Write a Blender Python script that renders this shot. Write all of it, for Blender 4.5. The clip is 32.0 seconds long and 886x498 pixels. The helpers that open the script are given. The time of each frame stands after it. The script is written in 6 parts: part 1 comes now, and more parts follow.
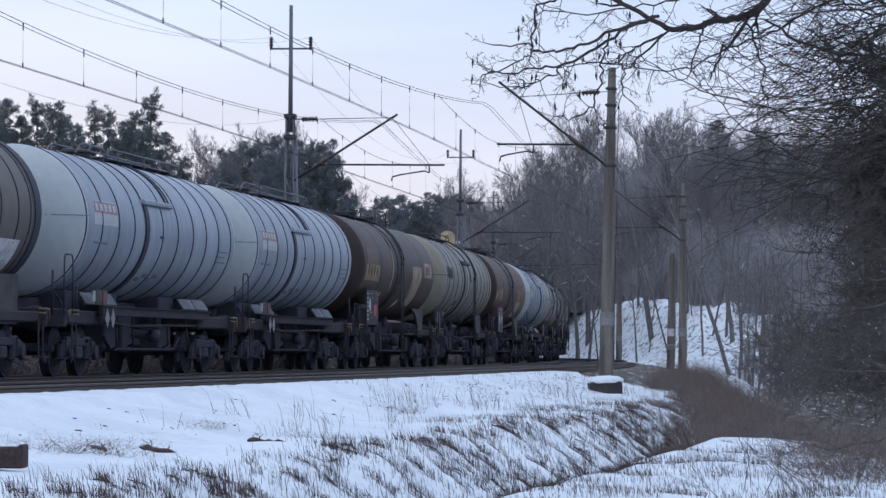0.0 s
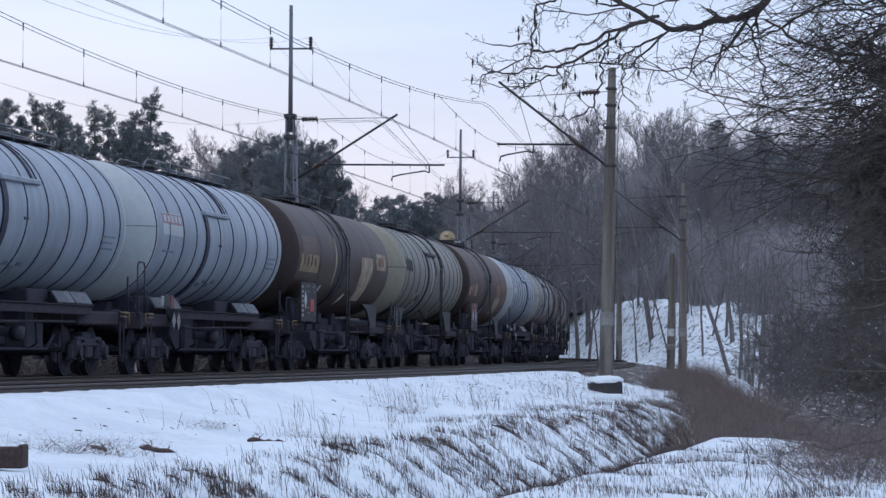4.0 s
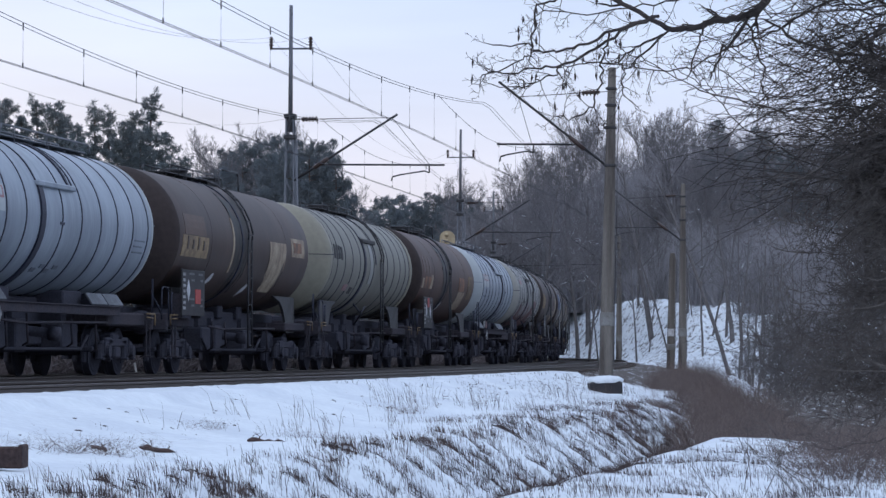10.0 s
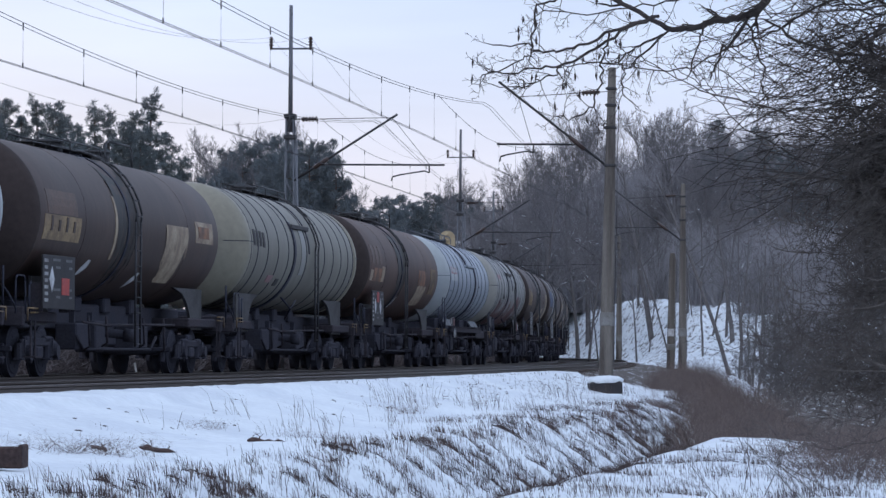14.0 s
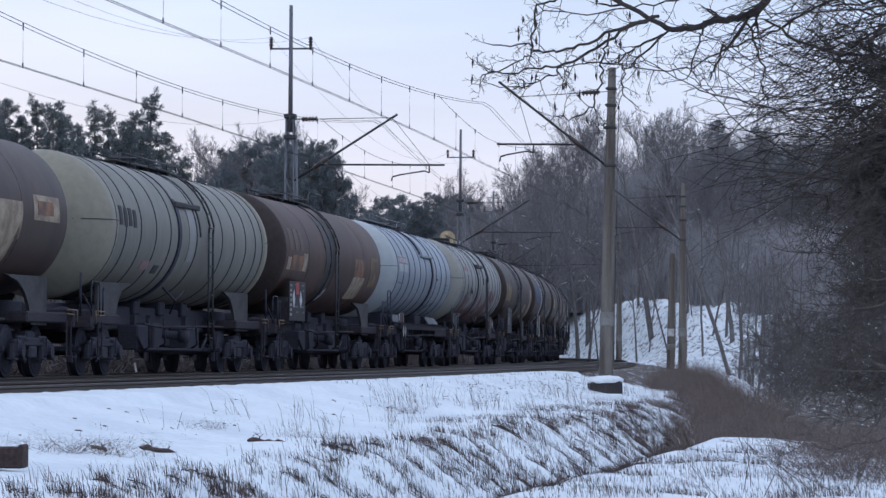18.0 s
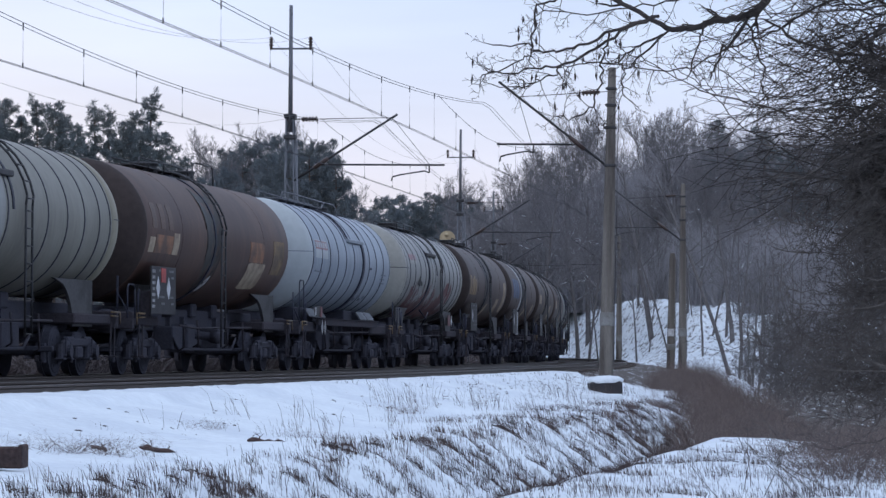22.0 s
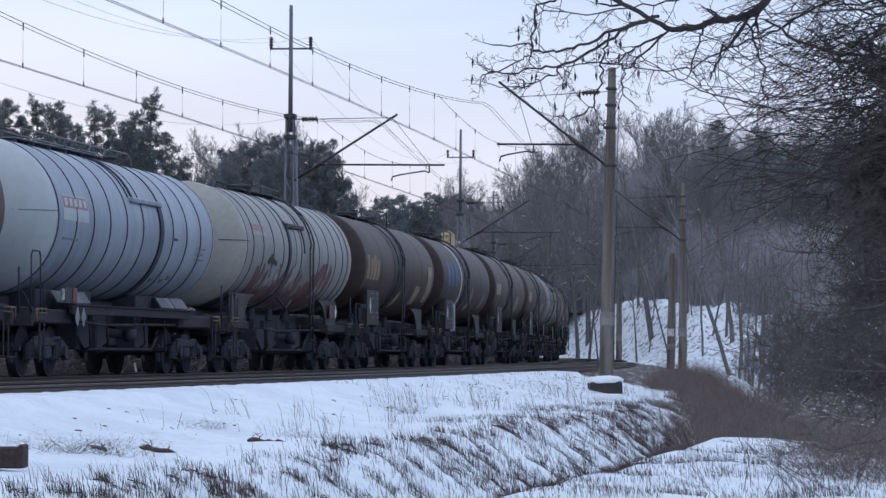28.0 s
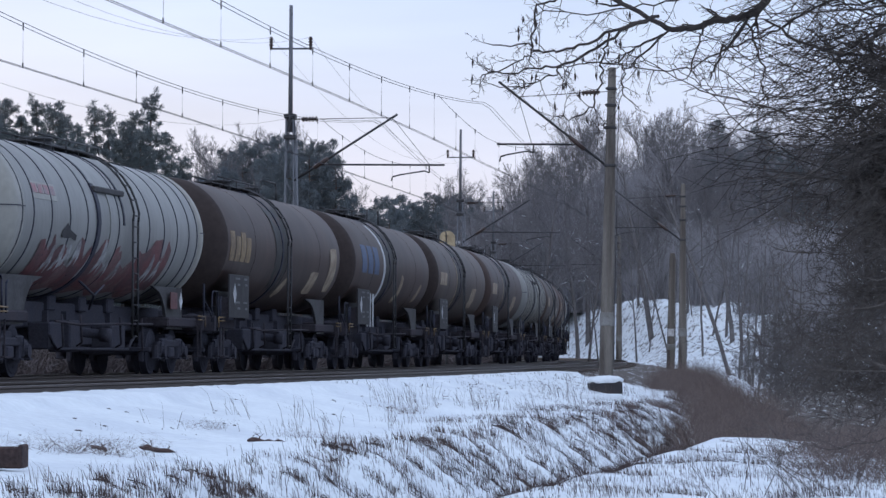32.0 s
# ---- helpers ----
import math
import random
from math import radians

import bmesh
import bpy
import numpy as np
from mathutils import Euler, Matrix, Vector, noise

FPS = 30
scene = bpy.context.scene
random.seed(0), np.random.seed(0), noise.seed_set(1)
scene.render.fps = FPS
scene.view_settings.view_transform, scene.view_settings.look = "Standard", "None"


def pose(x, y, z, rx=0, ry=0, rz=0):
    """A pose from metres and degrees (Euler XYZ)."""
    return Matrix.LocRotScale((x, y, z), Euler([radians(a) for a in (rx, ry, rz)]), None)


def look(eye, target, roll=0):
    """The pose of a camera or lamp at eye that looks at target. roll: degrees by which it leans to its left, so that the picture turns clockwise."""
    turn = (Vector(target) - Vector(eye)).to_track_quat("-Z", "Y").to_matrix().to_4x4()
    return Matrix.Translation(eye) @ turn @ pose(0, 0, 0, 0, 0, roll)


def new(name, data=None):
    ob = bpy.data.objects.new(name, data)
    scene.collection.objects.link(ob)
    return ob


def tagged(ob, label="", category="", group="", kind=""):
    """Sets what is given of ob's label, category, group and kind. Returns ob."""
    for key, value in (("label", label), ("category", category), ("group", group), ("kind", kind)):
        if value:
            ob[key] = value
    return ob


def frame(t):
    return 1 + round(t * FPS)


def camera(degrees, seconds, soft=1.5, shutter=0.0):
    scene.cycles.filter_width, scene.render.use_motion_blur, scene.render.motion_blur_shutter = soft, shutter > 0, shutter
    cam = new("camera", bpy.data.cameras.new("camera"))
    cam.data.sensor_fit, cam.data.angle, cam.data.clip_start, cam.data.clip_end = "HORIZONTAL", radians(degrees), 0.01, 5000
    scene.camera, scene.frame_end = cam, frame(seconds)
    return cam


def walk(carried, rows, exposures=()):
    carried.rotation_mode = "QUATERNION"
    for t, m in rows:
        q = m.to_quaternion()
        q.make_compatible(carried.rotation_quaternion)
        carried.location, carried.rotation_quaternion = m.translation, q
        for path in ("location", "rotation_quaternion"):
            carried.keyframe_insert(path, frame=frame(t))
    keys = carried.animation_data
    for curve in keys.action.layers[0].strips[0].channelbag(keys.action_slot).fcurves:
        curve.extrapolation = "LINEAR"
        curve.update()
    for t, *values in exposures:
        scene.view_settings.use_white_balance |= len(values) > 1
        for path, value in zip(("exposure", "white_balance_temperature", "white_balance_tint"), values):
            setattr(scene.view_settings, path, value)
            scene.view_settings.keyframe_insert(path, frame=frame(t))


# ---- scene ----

# Camera: stands still on the bank, a long lens, eye half a metre above the rail heads (z = 0).
cam = camera(14.886, 32.0, 1.45)
EYE = look((0, 0, 0.501), (0, 100, 0.501 + 100 * math.tan(radians(1.723))), 0.313)
walk(cam, [(0, EYE), (32, EYE)], [(0, 0.0, 6250, 10), (32, 0.0, 6250, 10)])

# ---- world and light: overcast late winter afternoon ----
world = bpy.data.worlds.new("world")
scene.world = world
world.use_nodes = True
wn, wl = world.node_tree.nodes, world.node_tree.links
wn.clear()
w_out, w_bg = wn.new("ShaderNodeOutputWorld"), wn.new("ShaderNodeBackground")
w_sky = wn.new("ShaderNodeTexSky")
w_sky.sky_type, w_sky.sun_disc = "NISHITA", False
w_sky.sun_elevation, w_sky.sun_rotation = radians(9), radians(-25)
w_co, w_sep, w_ramp = wn.new("ShaderNodeTexCoord"), wn.new("ShaderNodeSeparateXYZ"), wn.new("ShaderNodeValToRGB")
w_map, w_noise, w_mix, w_mix2 = wn.new("ShaderNodeMapping"), wn.new("ShaderNodeTexNoise"), wn.new("ShaderNodeMix"), wn.new("ShaderNodeMix")
w_map.inputs["Scale"].default_value = (3.0, 3.0, 22.0)
w_noise.inputs["Scale"].default_value, w_noise.inputs["Detail"].default_value = 1.6, 5.0
wl.new(w_co.outputs["Generated"], w_sep.inputs[0])
wl.new(w_sep.outputs["Z"], w_ramp.inputs[0])
stops = w_ramp.color_ramp.elements
stops[0].position, stops[0].color = 0.0, (0.635, 0.628, 0.775, 1)
stops[1].position, stops[1].color = 1.0, (0.85, 0.99, 1.28, 1)
for at, col in ((0.05, (0.602, 0.648, 0.836, 1)), (0.075, (0.552, 0.638, 0.866, 1)), (0.12, (0.497, 0.626, 0.893, 1)), (0.35, (0.66, 0.775, 1.03, 1))):
    stops.new(at).color = col
wl.new(w_co.outputs["Generated"], w_map.inputs["Vector"])
wl.new(w_map.outputs[0], w_noise.inputs["Vector"])
w_rng = wn.new("ShaderNodeMapRange")
w_rng.inputs[1].default_value, w_rng.inputs[2].default_value = 0.3, 0.7
w_rng.inputs[3].default_value, w_rng.inputs[4].default_value = 0.90, 1.12
wl.new(w_noise.outputs["Fac"], w_rng.inputs[0])
w_mix.data_type = w_mix2.data_type = "RGBA"
w_mix.blend_type = "MULTIPLY"
w_mix.inputs[0].default_value = 1.0
wl.new(w_ramp.outputs[0], w_mix.inputs[6])
wl.new(w_rng.outputs[0], w_mix.inputs[7])
w_mix2.inputs[0].default_value = 0.985
wl.new(w_sky.outputs[0], w_mix2.inputs[6])
wl.new(w_mix.outputs[2], w_mix2.inputs[7])
wl.new(w_mix2.outputs[2], w_bg.inputs[0])
w_bg.inputs[1].default_value = 1.0
wl.new(w_bg.outputs[0], w_out.inputs[0])
sun = new("sun", bpy.data.lights.new("sun", "SUN"))
sun.data.energy, sun.data.angle, sun.data.color = 0.5, radians(30), (1.0, 0.93, 0.85)
sun.matrix_world = look((0, 0, 50), (12, 40, 38))


# ---- materials ----
def mat(name, base, rough=0.8, var=0.25, scale=3.0, grain=40.0, bump=0.15, metal=0.0, other=None, cover=0.5, wide=0.1, stretch=(1, 1, 1), rnd=0.0, spec=0.3):
    """A surface: base colour varied at two scales, stains of a second colour, fine relief."""
    m = bpy.data.materials.new(name)
    m.use_nodes = True
    n, l = m.node_tree.nodes, m.node_tree.links
    b = n["Principled BSDF"]
    b.inputs["Roughness"].default_value, b.inputs["Metallic"].default_value = rough, metal
    b.inputs["Specular IOR Level"].default_value = spec
    co, mp = n.new("ShaderNodeTexCoord"), n.new("ShaderNodeMapping")
    mp.inputs["Scale"].default_value = stretch
    l.new(co.outputs["Object"], mp.inputs[0])
    big, fine = n.new("ShaderNodeTexNoise"), n.new("ShaderNodeTexNoise")
    big.inputs["Scale"].default_value, big.inputs["Detail"].default_value = scale, 6
    fine.inputs["Scale"].default_value, fine.inputs["Detail"].default_value = grain, 3
    l.new(mp.outputs[0], big.inputs["Vector"])
    l.new(mp.outputs[0], fine.inputs["Vector"])
    r = n.new("ShaderNodeMapRange")
    r.inputs[1].default_value, r.inputs[2].default_value = 0.3, 0.7
    r.inputs[3].default_value, r.inputs[4].default_value = 1 - var, 1 + var
    l.new(fine.outputs["Fac"], r.inputs[0])
    col = n.new("ShaderNodeMix")
    col.data_type = "RGBA"
    e = n.new("ShaderNodeMapRange")
    e.inputs[1].default_value, e.inputs[2].default_value = cover - wide, cover + wide
    l.new(big.outputs["Fac"], e.inputs[0])
    l.new(e.outputs[0], col.inputs[0])
    second = other or tuple(c * (1 - var) for c in base)
    col.inputs[6].default_value, col.inputs[7].default_value = (*base, 1), (*second, 1)
    mul = n.new("ShaderNodeMix")
    mul.data_type, mul.blend_type = "RGBA", "MULTIPLY"
    mul.inputs[0].default_value = 1.0
    l.new(col.outputs[2], mul.inputs[6])
    if rnd:
        oi, rr, mm = n.new("ShaderNodeObjectInfo"), n.new("ShaderNodeMapRange"), n.new("ShaderNodeMath")
        rr.inputs[3].default_value, rr.inputs[4].default_value = 1 - rnd, 1 + rnd
        l.new(oi.outputs["Random"], rr.inputs[0])
        mm.operation = "MULTIPLY"
        l.new(r.outputs[0], mm.inputs[0])
        l.new(rr.outputs[0], mm.inputs[1])
        l.new(mm.outputs[0], mul.inputs[7])
    else:
        l.new(r.outputs[0], mul.inputs[7])
    l.new(mul.outputs[2], b.inputs["Base Color"])
    bp = n.new("ShaderNodeBump")
    bp.inputs["Strength"].default_value, bp.inputs["Distance"].default_value = bump, 0.02
    l.new(fine.outputs["Fac"], bp.inputs["Height"])
    l.new(bp.outputs[0], b.inputs["Normal"])
    return m


M_SNOW = mat("snow", (0.73, 0.77, 0.80), 0.8, 0.06, 0.6, 9.0, 0.6, other=(0.65, 0.69, 0.733))
sn, sl_ = M_SNOW.node_tree.nodes, M_SNOW.node_tree.links
s_at, s_no, s_no2, s_add, s_cmp, s_mx = sn.new("ShaderNodeAttribute"), sn.new("ShaderNodeTexNoise"), sn.new("ShaderNodeTexNoise"), sn.new("ShaderNodeMath"), sn.new("ShaderNodeMapRange"), sn.new("ShaderNodeMix")
s_at.attribute_name, s_mx.data_type = "litter", "RGBA"
s_co, s_mp = sn.new("ShaderNodeTexCoord"), sn.new("ShaderNodeMapping")
s_mp.inputs["Scale"].default_value, s_mp.inputs["Rotation"].default_value = (2.4, 0.5, 1.0), (0, 0, 0.25)
sl_.new(s_co.outputs["Object"], s_mp.inputs[0])
s_no.inputs["Scale"].default_value, s_no.inputs["Detail"].default_value, s_no.inputs["Roughness"].default_value = 1.5, 8, 0.7
s_no2.inputs["Scale"].default_value = 14
for node in (s_no, s_no2):
    sl_.new(s_mp.outputs[0], node.inputs["Vector"])
s_add.operation = "ADD"
sl_.new(s_at.outputs["Fac"], s_add.inputs[0])
sl_.new(s_no.outputs["Fac"], s_add.inputs[1])
s_cmp.inputs[1].default_value, s_cmp.inputs[2].default_value = 0.93, 1.05
sl_.new(s_add.outputs[0], s_cmp.inputs[0])
sl_.new(s_cmp.outputs[0], s_mx.inputs[0])
s_rp = sn.new("ShaderNodeMix")
s_rp.data_type = "RGBA"
s_rp.inputs[6].default_value, s_rp.inputs[7].default_value = (0.042, 0.034, 0.031, 1), (0.1, 0.078, 0.066, 1)
sl_.new(s_no2.outputs["Fac"], s_rp.inputs[0])
s_b = sn["Principled BSDF"]
sl_.new(s_b.inputs["Base Color"].links[0].from_socket, s_mx.inputs[6])
sl_.new(s_rp.outputs[2], s_mx.inputs[7])
sl_.new(s_mx.outputs[2], s_b.inputs["Base Color"])
M_BALLAST = mat("ballast", (0.072, 0.062, 0.059), 0.95, 0.5, 0.7, 22.0, 1.0, other=(0.042, 0.037, 0.036))
M_RAIL = mat("rail_steel", (0.10, 0.08, 0.07), 0.45, 0.2, 2.0, 30, 0.1, 0.6)
M_RAILTOP = mat("rail_head_steel", (0.2, 0.185, 0.18), 0.5, 0.1, 2.0, 30, 0.05, 1.0)
M_SLEEPER = mat("sleeper_wood", (0.07, 0.055, 0.048), 0.9, 0.4, 2, 30, 0.5, rnd=0.3)
M_CONCRETE = mat("concrete", (0.178, 0.163, 0.147), 0.9, 0.2, 1.5, 35, 0.3, other=(0.085, 0.074, 0.067), wide=0.14, stretch=(3, 3, 0.22))
M_WHITEBAND = mat("white_paint_band", (0.225, 0.225, 0.222), 0.8, 0.2, 3, 30, 0.2, other=(0.17, 0.165, 0.155))
M_WHITEPAINT = mat("white_paint", (0.58, 0.59, 0.61), 0.6, 0.1, 4, 25, 0.1, other=(0.42, 0.42, 0.43))
M_GALV = mat("galvanised_steel", (0.16, 0.167, 0.185), 0.6, 0.2, 2, 30, 0.1, 0.3)
M_DARKSTEEL = mat("dark_steel", (0.055, 0.055, 0.06), 0.6, 0.3, 2, 20, 0.2, 0.2)
M_WIRE = mat("overhead_wire", (0.12, 0.12, 0.13), 0.6, 0.2, 2, 20, 0.0, 0.4)
M_CERAMIC = mat("brown_ceramic", (0.06, 0.04, 0.035), 0.3, 0.2, 2, 20)
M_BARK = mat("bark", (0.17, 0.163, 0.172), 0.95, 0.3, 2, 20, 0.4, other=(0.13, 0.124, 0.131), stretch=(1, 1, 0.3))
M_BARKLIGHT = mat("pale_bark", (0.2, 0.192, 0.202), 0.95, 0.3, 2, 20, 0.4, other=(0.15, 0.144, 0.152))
# twig grey raised so the colour carries the haze over the wood
M_WOODHAZE = mat("haze_grey_twigs", (0.312, 0.306, 0.325), 0.95, 0.15, 2, 20, 0.2, other=(0.287, 0.282, 0.3), spec=0.1)
# bark darkened in colour to imitate branches seen against the light
M_BARKDARK = mat("silhouette_dark_bark", (0.052, 0.044, 0.041), 0.9, 0.3, 2, 20, 0.5, other=(0.035, 0.03, 0.028))
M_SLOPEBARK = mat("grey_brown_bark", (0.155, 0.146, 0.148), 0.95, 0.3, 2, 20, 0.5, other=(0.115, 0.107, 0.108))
# brush colour raised to imitate a hazy veil seen under the train
M_DARKBRUSH = mat("dark_brushwood", (0.17, 0.15, 0.155), 0.95, 0.3, 2, 20, 0.4, other=(0.13, 0.113, 0.118), spec=0.1)
M_PINEBARK = mat("pine_bark", (0.13, 0.085, 0.06), 0.95, 0.3, 2, 18, 0.6, other=(0.07, 0.055, 0.045))
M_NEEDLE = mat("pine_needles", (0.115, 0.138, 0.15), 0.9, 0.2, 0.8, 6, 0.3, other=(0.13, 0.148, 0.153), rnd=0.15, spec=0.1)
# needle colour made paler to imitate haze on the far pines
M_NEEDLEFAR = mat("haze_pale_pine_needles", (0.14, 0.164, 0.183), 0.9, 0.2, 0.8, 6, 0.3, other=(0.152, 0.173, 0.185), rnd=0.15, spec=0.1)
M_GRASS = mat("dry_grass", (0.105, 0.076, 0.068), 0.9, 0.3, 3, 20, 0.1, other=(0.05, 0.038, 0.04))
M_SCRUB = mat("brown_scrub", (0.18, 0.143, 0.13), 0.95, 0.3, 3, 20, 0.1, other=(0.115, 0.091, 0.085))
M_TWIG = mat("brown_twigs", (0.13, 0.115, 0.107), 0.95, 0.3, 2, 20, 0.2, other=(0.098, 0.086, 0.08), spec=0.1)
M_DEADWOOD = mat("red_brown_dead_wood", (0.085, 0.055, 0.048), 0.95, 0.3, 4, 25, 0.6, other=(0.05, 0.035, 0.034))
M_LOG = mat("rotten_wood", (0.055, 0.04, 0.036), 0.95, 0.3, 4, 25, 0.6)


# ---- building tools ----
def part(name, bm, material, parent, label="", smooth=True):
    me = bpy.data.meshes.new(name)
    bm.to_mesh(me)
    bm.free()
    me.materials.append(material)
    if smooth:
        me.shade_smooth()
    ob = new(name, me)
    ob.parent = parent
    if label:
        ob["label"] = label
    return ob


def mesh_part(name, verts, faces, material, parent, label="", smooth=False):
    me = bpy.data.meshes.new(name)
    me.from_pydata(verts, [], faces)
    me.materials.append(material)
    if smooth:
        me.shade_smooth()
    ob = new(name, me)
    ob.parent = parent
    if label:
        ob["label"] = label
    return ob


def empty(name, m, label, category, group="", kind=""):
    ob = new(name)
    ob.matrix_basis = m
    return tagged(ob, label, category, group, kind)


def box(bm, c, size, bevel=0.0, rot=None):
    """A box with chamfered edges."""
    made = bmesh.ops.create_cube(bm, size=1)["verts"]
    m = Matrix.Translation(c) @ (rot.to_4x4() if rot else Matrix.Identity(4)) @ Matrix.Diagonal((*size, 1))
    bmesh.ops.transform(bm, matrix=m, verts=made)
    if bevel:
        edges = list({e for v in made for e in v.link_edges})
        bmesh.ops.bevel(bm, geom=edges, offset=bevel, segments=1, affect="EDGES")
    return bm


def rod(bm, a, b, r0, r1=None, sides=8):
    """A round bar from a to b."""
    a, b = Vector(a), Vector(b)
    d = b - a
    made = bmesh.ops.create_cone(bm, cap_ends=True, segments=sides, radius1=r0, radius2=r0 if r1 is None else r1, depth=d.length)["verts"]
    m = Matrix.Translation((a + b) / 2) @ d.to_track_quat("Z", "Y").to_matrix().to_4x4()
    bmesh.ops.transform(bm, matrix=m, verts=made)
    return bm


def pipe(bm, pts, r, sides=6):
    """A bent bar through the points."""
    for a, b in zip(pts, pts[1:]):
        rod(bm, a, b, r, sides=sides)
    return bm


def lathe_x(bm, profile, sides=48, zc=0.0):
    """A body of revolution round the x axis at height zc. profile: (x, radius)."""
    rings = []
    for x, r in profile:
        rings.append([bm.verts.new((x, r * math.sin(2 * math.pi * i / sides), zc + r * math.cos(2 * math.pi * i / sides))) for i in range(sides)])
    for p, q in zip(rings, rings[1:]):
        for i in range(sides):
            bm.faces.new((p[i], p[(i + 1) % sides], q[(i + 1) % sides], q[i]))
    bm.faces.new(rings[0][::-1])
    bm.faces.new(rings[-1])
    bmesh.ops.recalc_face_normals(bm, faces=bm.faces)
    return bm


# ---- the line of the track ----
ST = 1.0
S_AT = np.arange(-70.0, 420.0 + ST / 2, ST)


def heading(s):
    """Bearing of the track centre line (radians off the y axis): one long curve to the left."""
    u = np.minimum(s, 130.0) / 50
    h = 0.14033 - 0.03966 * u - 0.00705 * u ** 2 + 0.002455 * u ** 3
    return h - np.maximum(s - 130.0, 0) * 0.0022


H_AT = heading(S_AT)
X_AT = np.concatenate([[0], np.cumsum(np.sin((H_AT[1:] + H_AT[:-1]) / 2) * ST)])
Y_AT = np.concatenate([[0], np.cumsum(np.cos((H_AT[1:] + H_AT[:-1]) / 2) * ST)])
X_AT += -4.2854 - np.interp(0, S_AT, X_AT)
Y_AT += 85.7512 - np.interp(0, S_AT, Y_AT)
GAUGE, SPACING = 0.75, 4.0


def on_track(s, o=0.0, z=0.0):
    """The place s metres along the far track, o metres to its right (towards the camera)."""
    h = float(np.interp(s, S_AT, H_AT))
    return Vector((float(np.interp(s, S_AT, X_AT)) + o * math.cos(h), float(np.interp(s, S_AT, Y_AT)) - o * math.sin(h), z))


def turn_at(s):
    """Turn about z that lays the x axis along the track, away from the camera."""
    return 90 - math.degrees(float(np.interp(s, S_AT, H_AT)))


def track_pose(s, o=0.0, z=0.0):
    p = on_track(s, o, z)
    return pose(p.x, p.y, p.z, 0, 0, turn_at(s))


def ride_pose(s, half):
    """Pose of a wagon whose bogies stand half metres before and behind s."""
    a, b = on_track(s - half), on_track(s + half)
    d = b - a
    c = (a + b) / 2
    return pose(c.x, c.y, 0, 0, 0, math.degrees(math.atan2(d.y, d.x)))


# ---- ground ----
def so_of(x, y):
    """Track coordinates (s, o) of places given as arrays."""
    s = np.interp(y, Y_AT, S_AT)
    for _ in range(3):
        h = np.interp(s, S_AT, H_AT)
        dx, dy = x - np.interp(s, S_AT, X_AT), y - np.interp(s, S_AT, Y_AT)
        s = s + dx * np.sin(h) + dy * np.cos(h)
    h = np.interp(s, S_AT, H_AT)
    dx, dy = x - np.interp(s, S_AT, X_AT), y - np.interp(s, S_AT, Y_AT)
    return s, dx * np.cos(h) - dy * np.sin(h)


def wobble(x, y, k, seed):
    """Smooth unevenness from a few sine waves."""
    r = np.random.RandomState(seed)
    z = 0 * x
    for i in range(7):
        a, p, f = r.uniform(0, 6.28), r.uniform(0, 6.28), r.uniform(0.5, 2.2) * k
        z = z + np.sin((x * math.cos(a) + y * math.sin(a)) * f + p) / 7
    return z


def ground_z(x, y):
    s, o = so_of(x, y)
    prof_o = [-60, -30, -14, -7, -3.4, 0, 4.9, 5.2, 6.0, 8.4, 10.05, 10.4, 11.4, 12.4, 13.0, 13.6, 14.15, 18, 30, 60]
    prof_z = [2.5, 1.2, 0.3, -0.2, -0.6, -0.75, -0.5, -0.2, -0.17, -0.6, -0.66, -0.8, -1.5, -1.5, -1.25, -0.84, -0.66, -0.7, -1.0, -1.2]
    z = np.interp(o, prof_o, prof_z)
    # the mound ends beyond the ditch and the wood floor lies lower
    far = np.clip((y - 46) / 14, 0, 1)
    low = np.clip((o - 12.5) / 1.5, 0, 1)
    z = z - 0.75 * far * low
    # the steep slope under the wood, on the outside of the bend
    rise = np.clip((o - 6.1) / np.interp(s, [130, 170], [7.6, 5.0]), 0, 1) * np.clip((s - 105) / 40, 0, 1)
    z = z + (5.4 + 0.8 * wobble(x, y, 0.25, 9)) * rise * rise * (3 - 2 * rise)
    # furrows that run down the ditch slope
    face = np.clip((o - 10.1) / 0.4, 0, 1) * np.clip((11.7 - o) / 0.4, 0, 1) * np.clip((100 - y) / 10, 0, 1)
    q = s + 0.5 * o
    z = z + face * 0.05 * (np.sin(q * 4.3 + 2 * np.sin(q * 0.7)) + 0.7 * np.sin(q * 7.7 + 1.0))
    rough = np.where((o > -3.4) & (o < 5.2), 0.0, 1.0)
    near = np.clip((o - 6) / 2, 0, 1)
    return z + rough * (0.05 * wobble(x, y, 1.6, 3) + near * (0.07 * wobble(x, y, 1.0, 5) + 0.035 * wobble(x, y, 4.0, 8)))


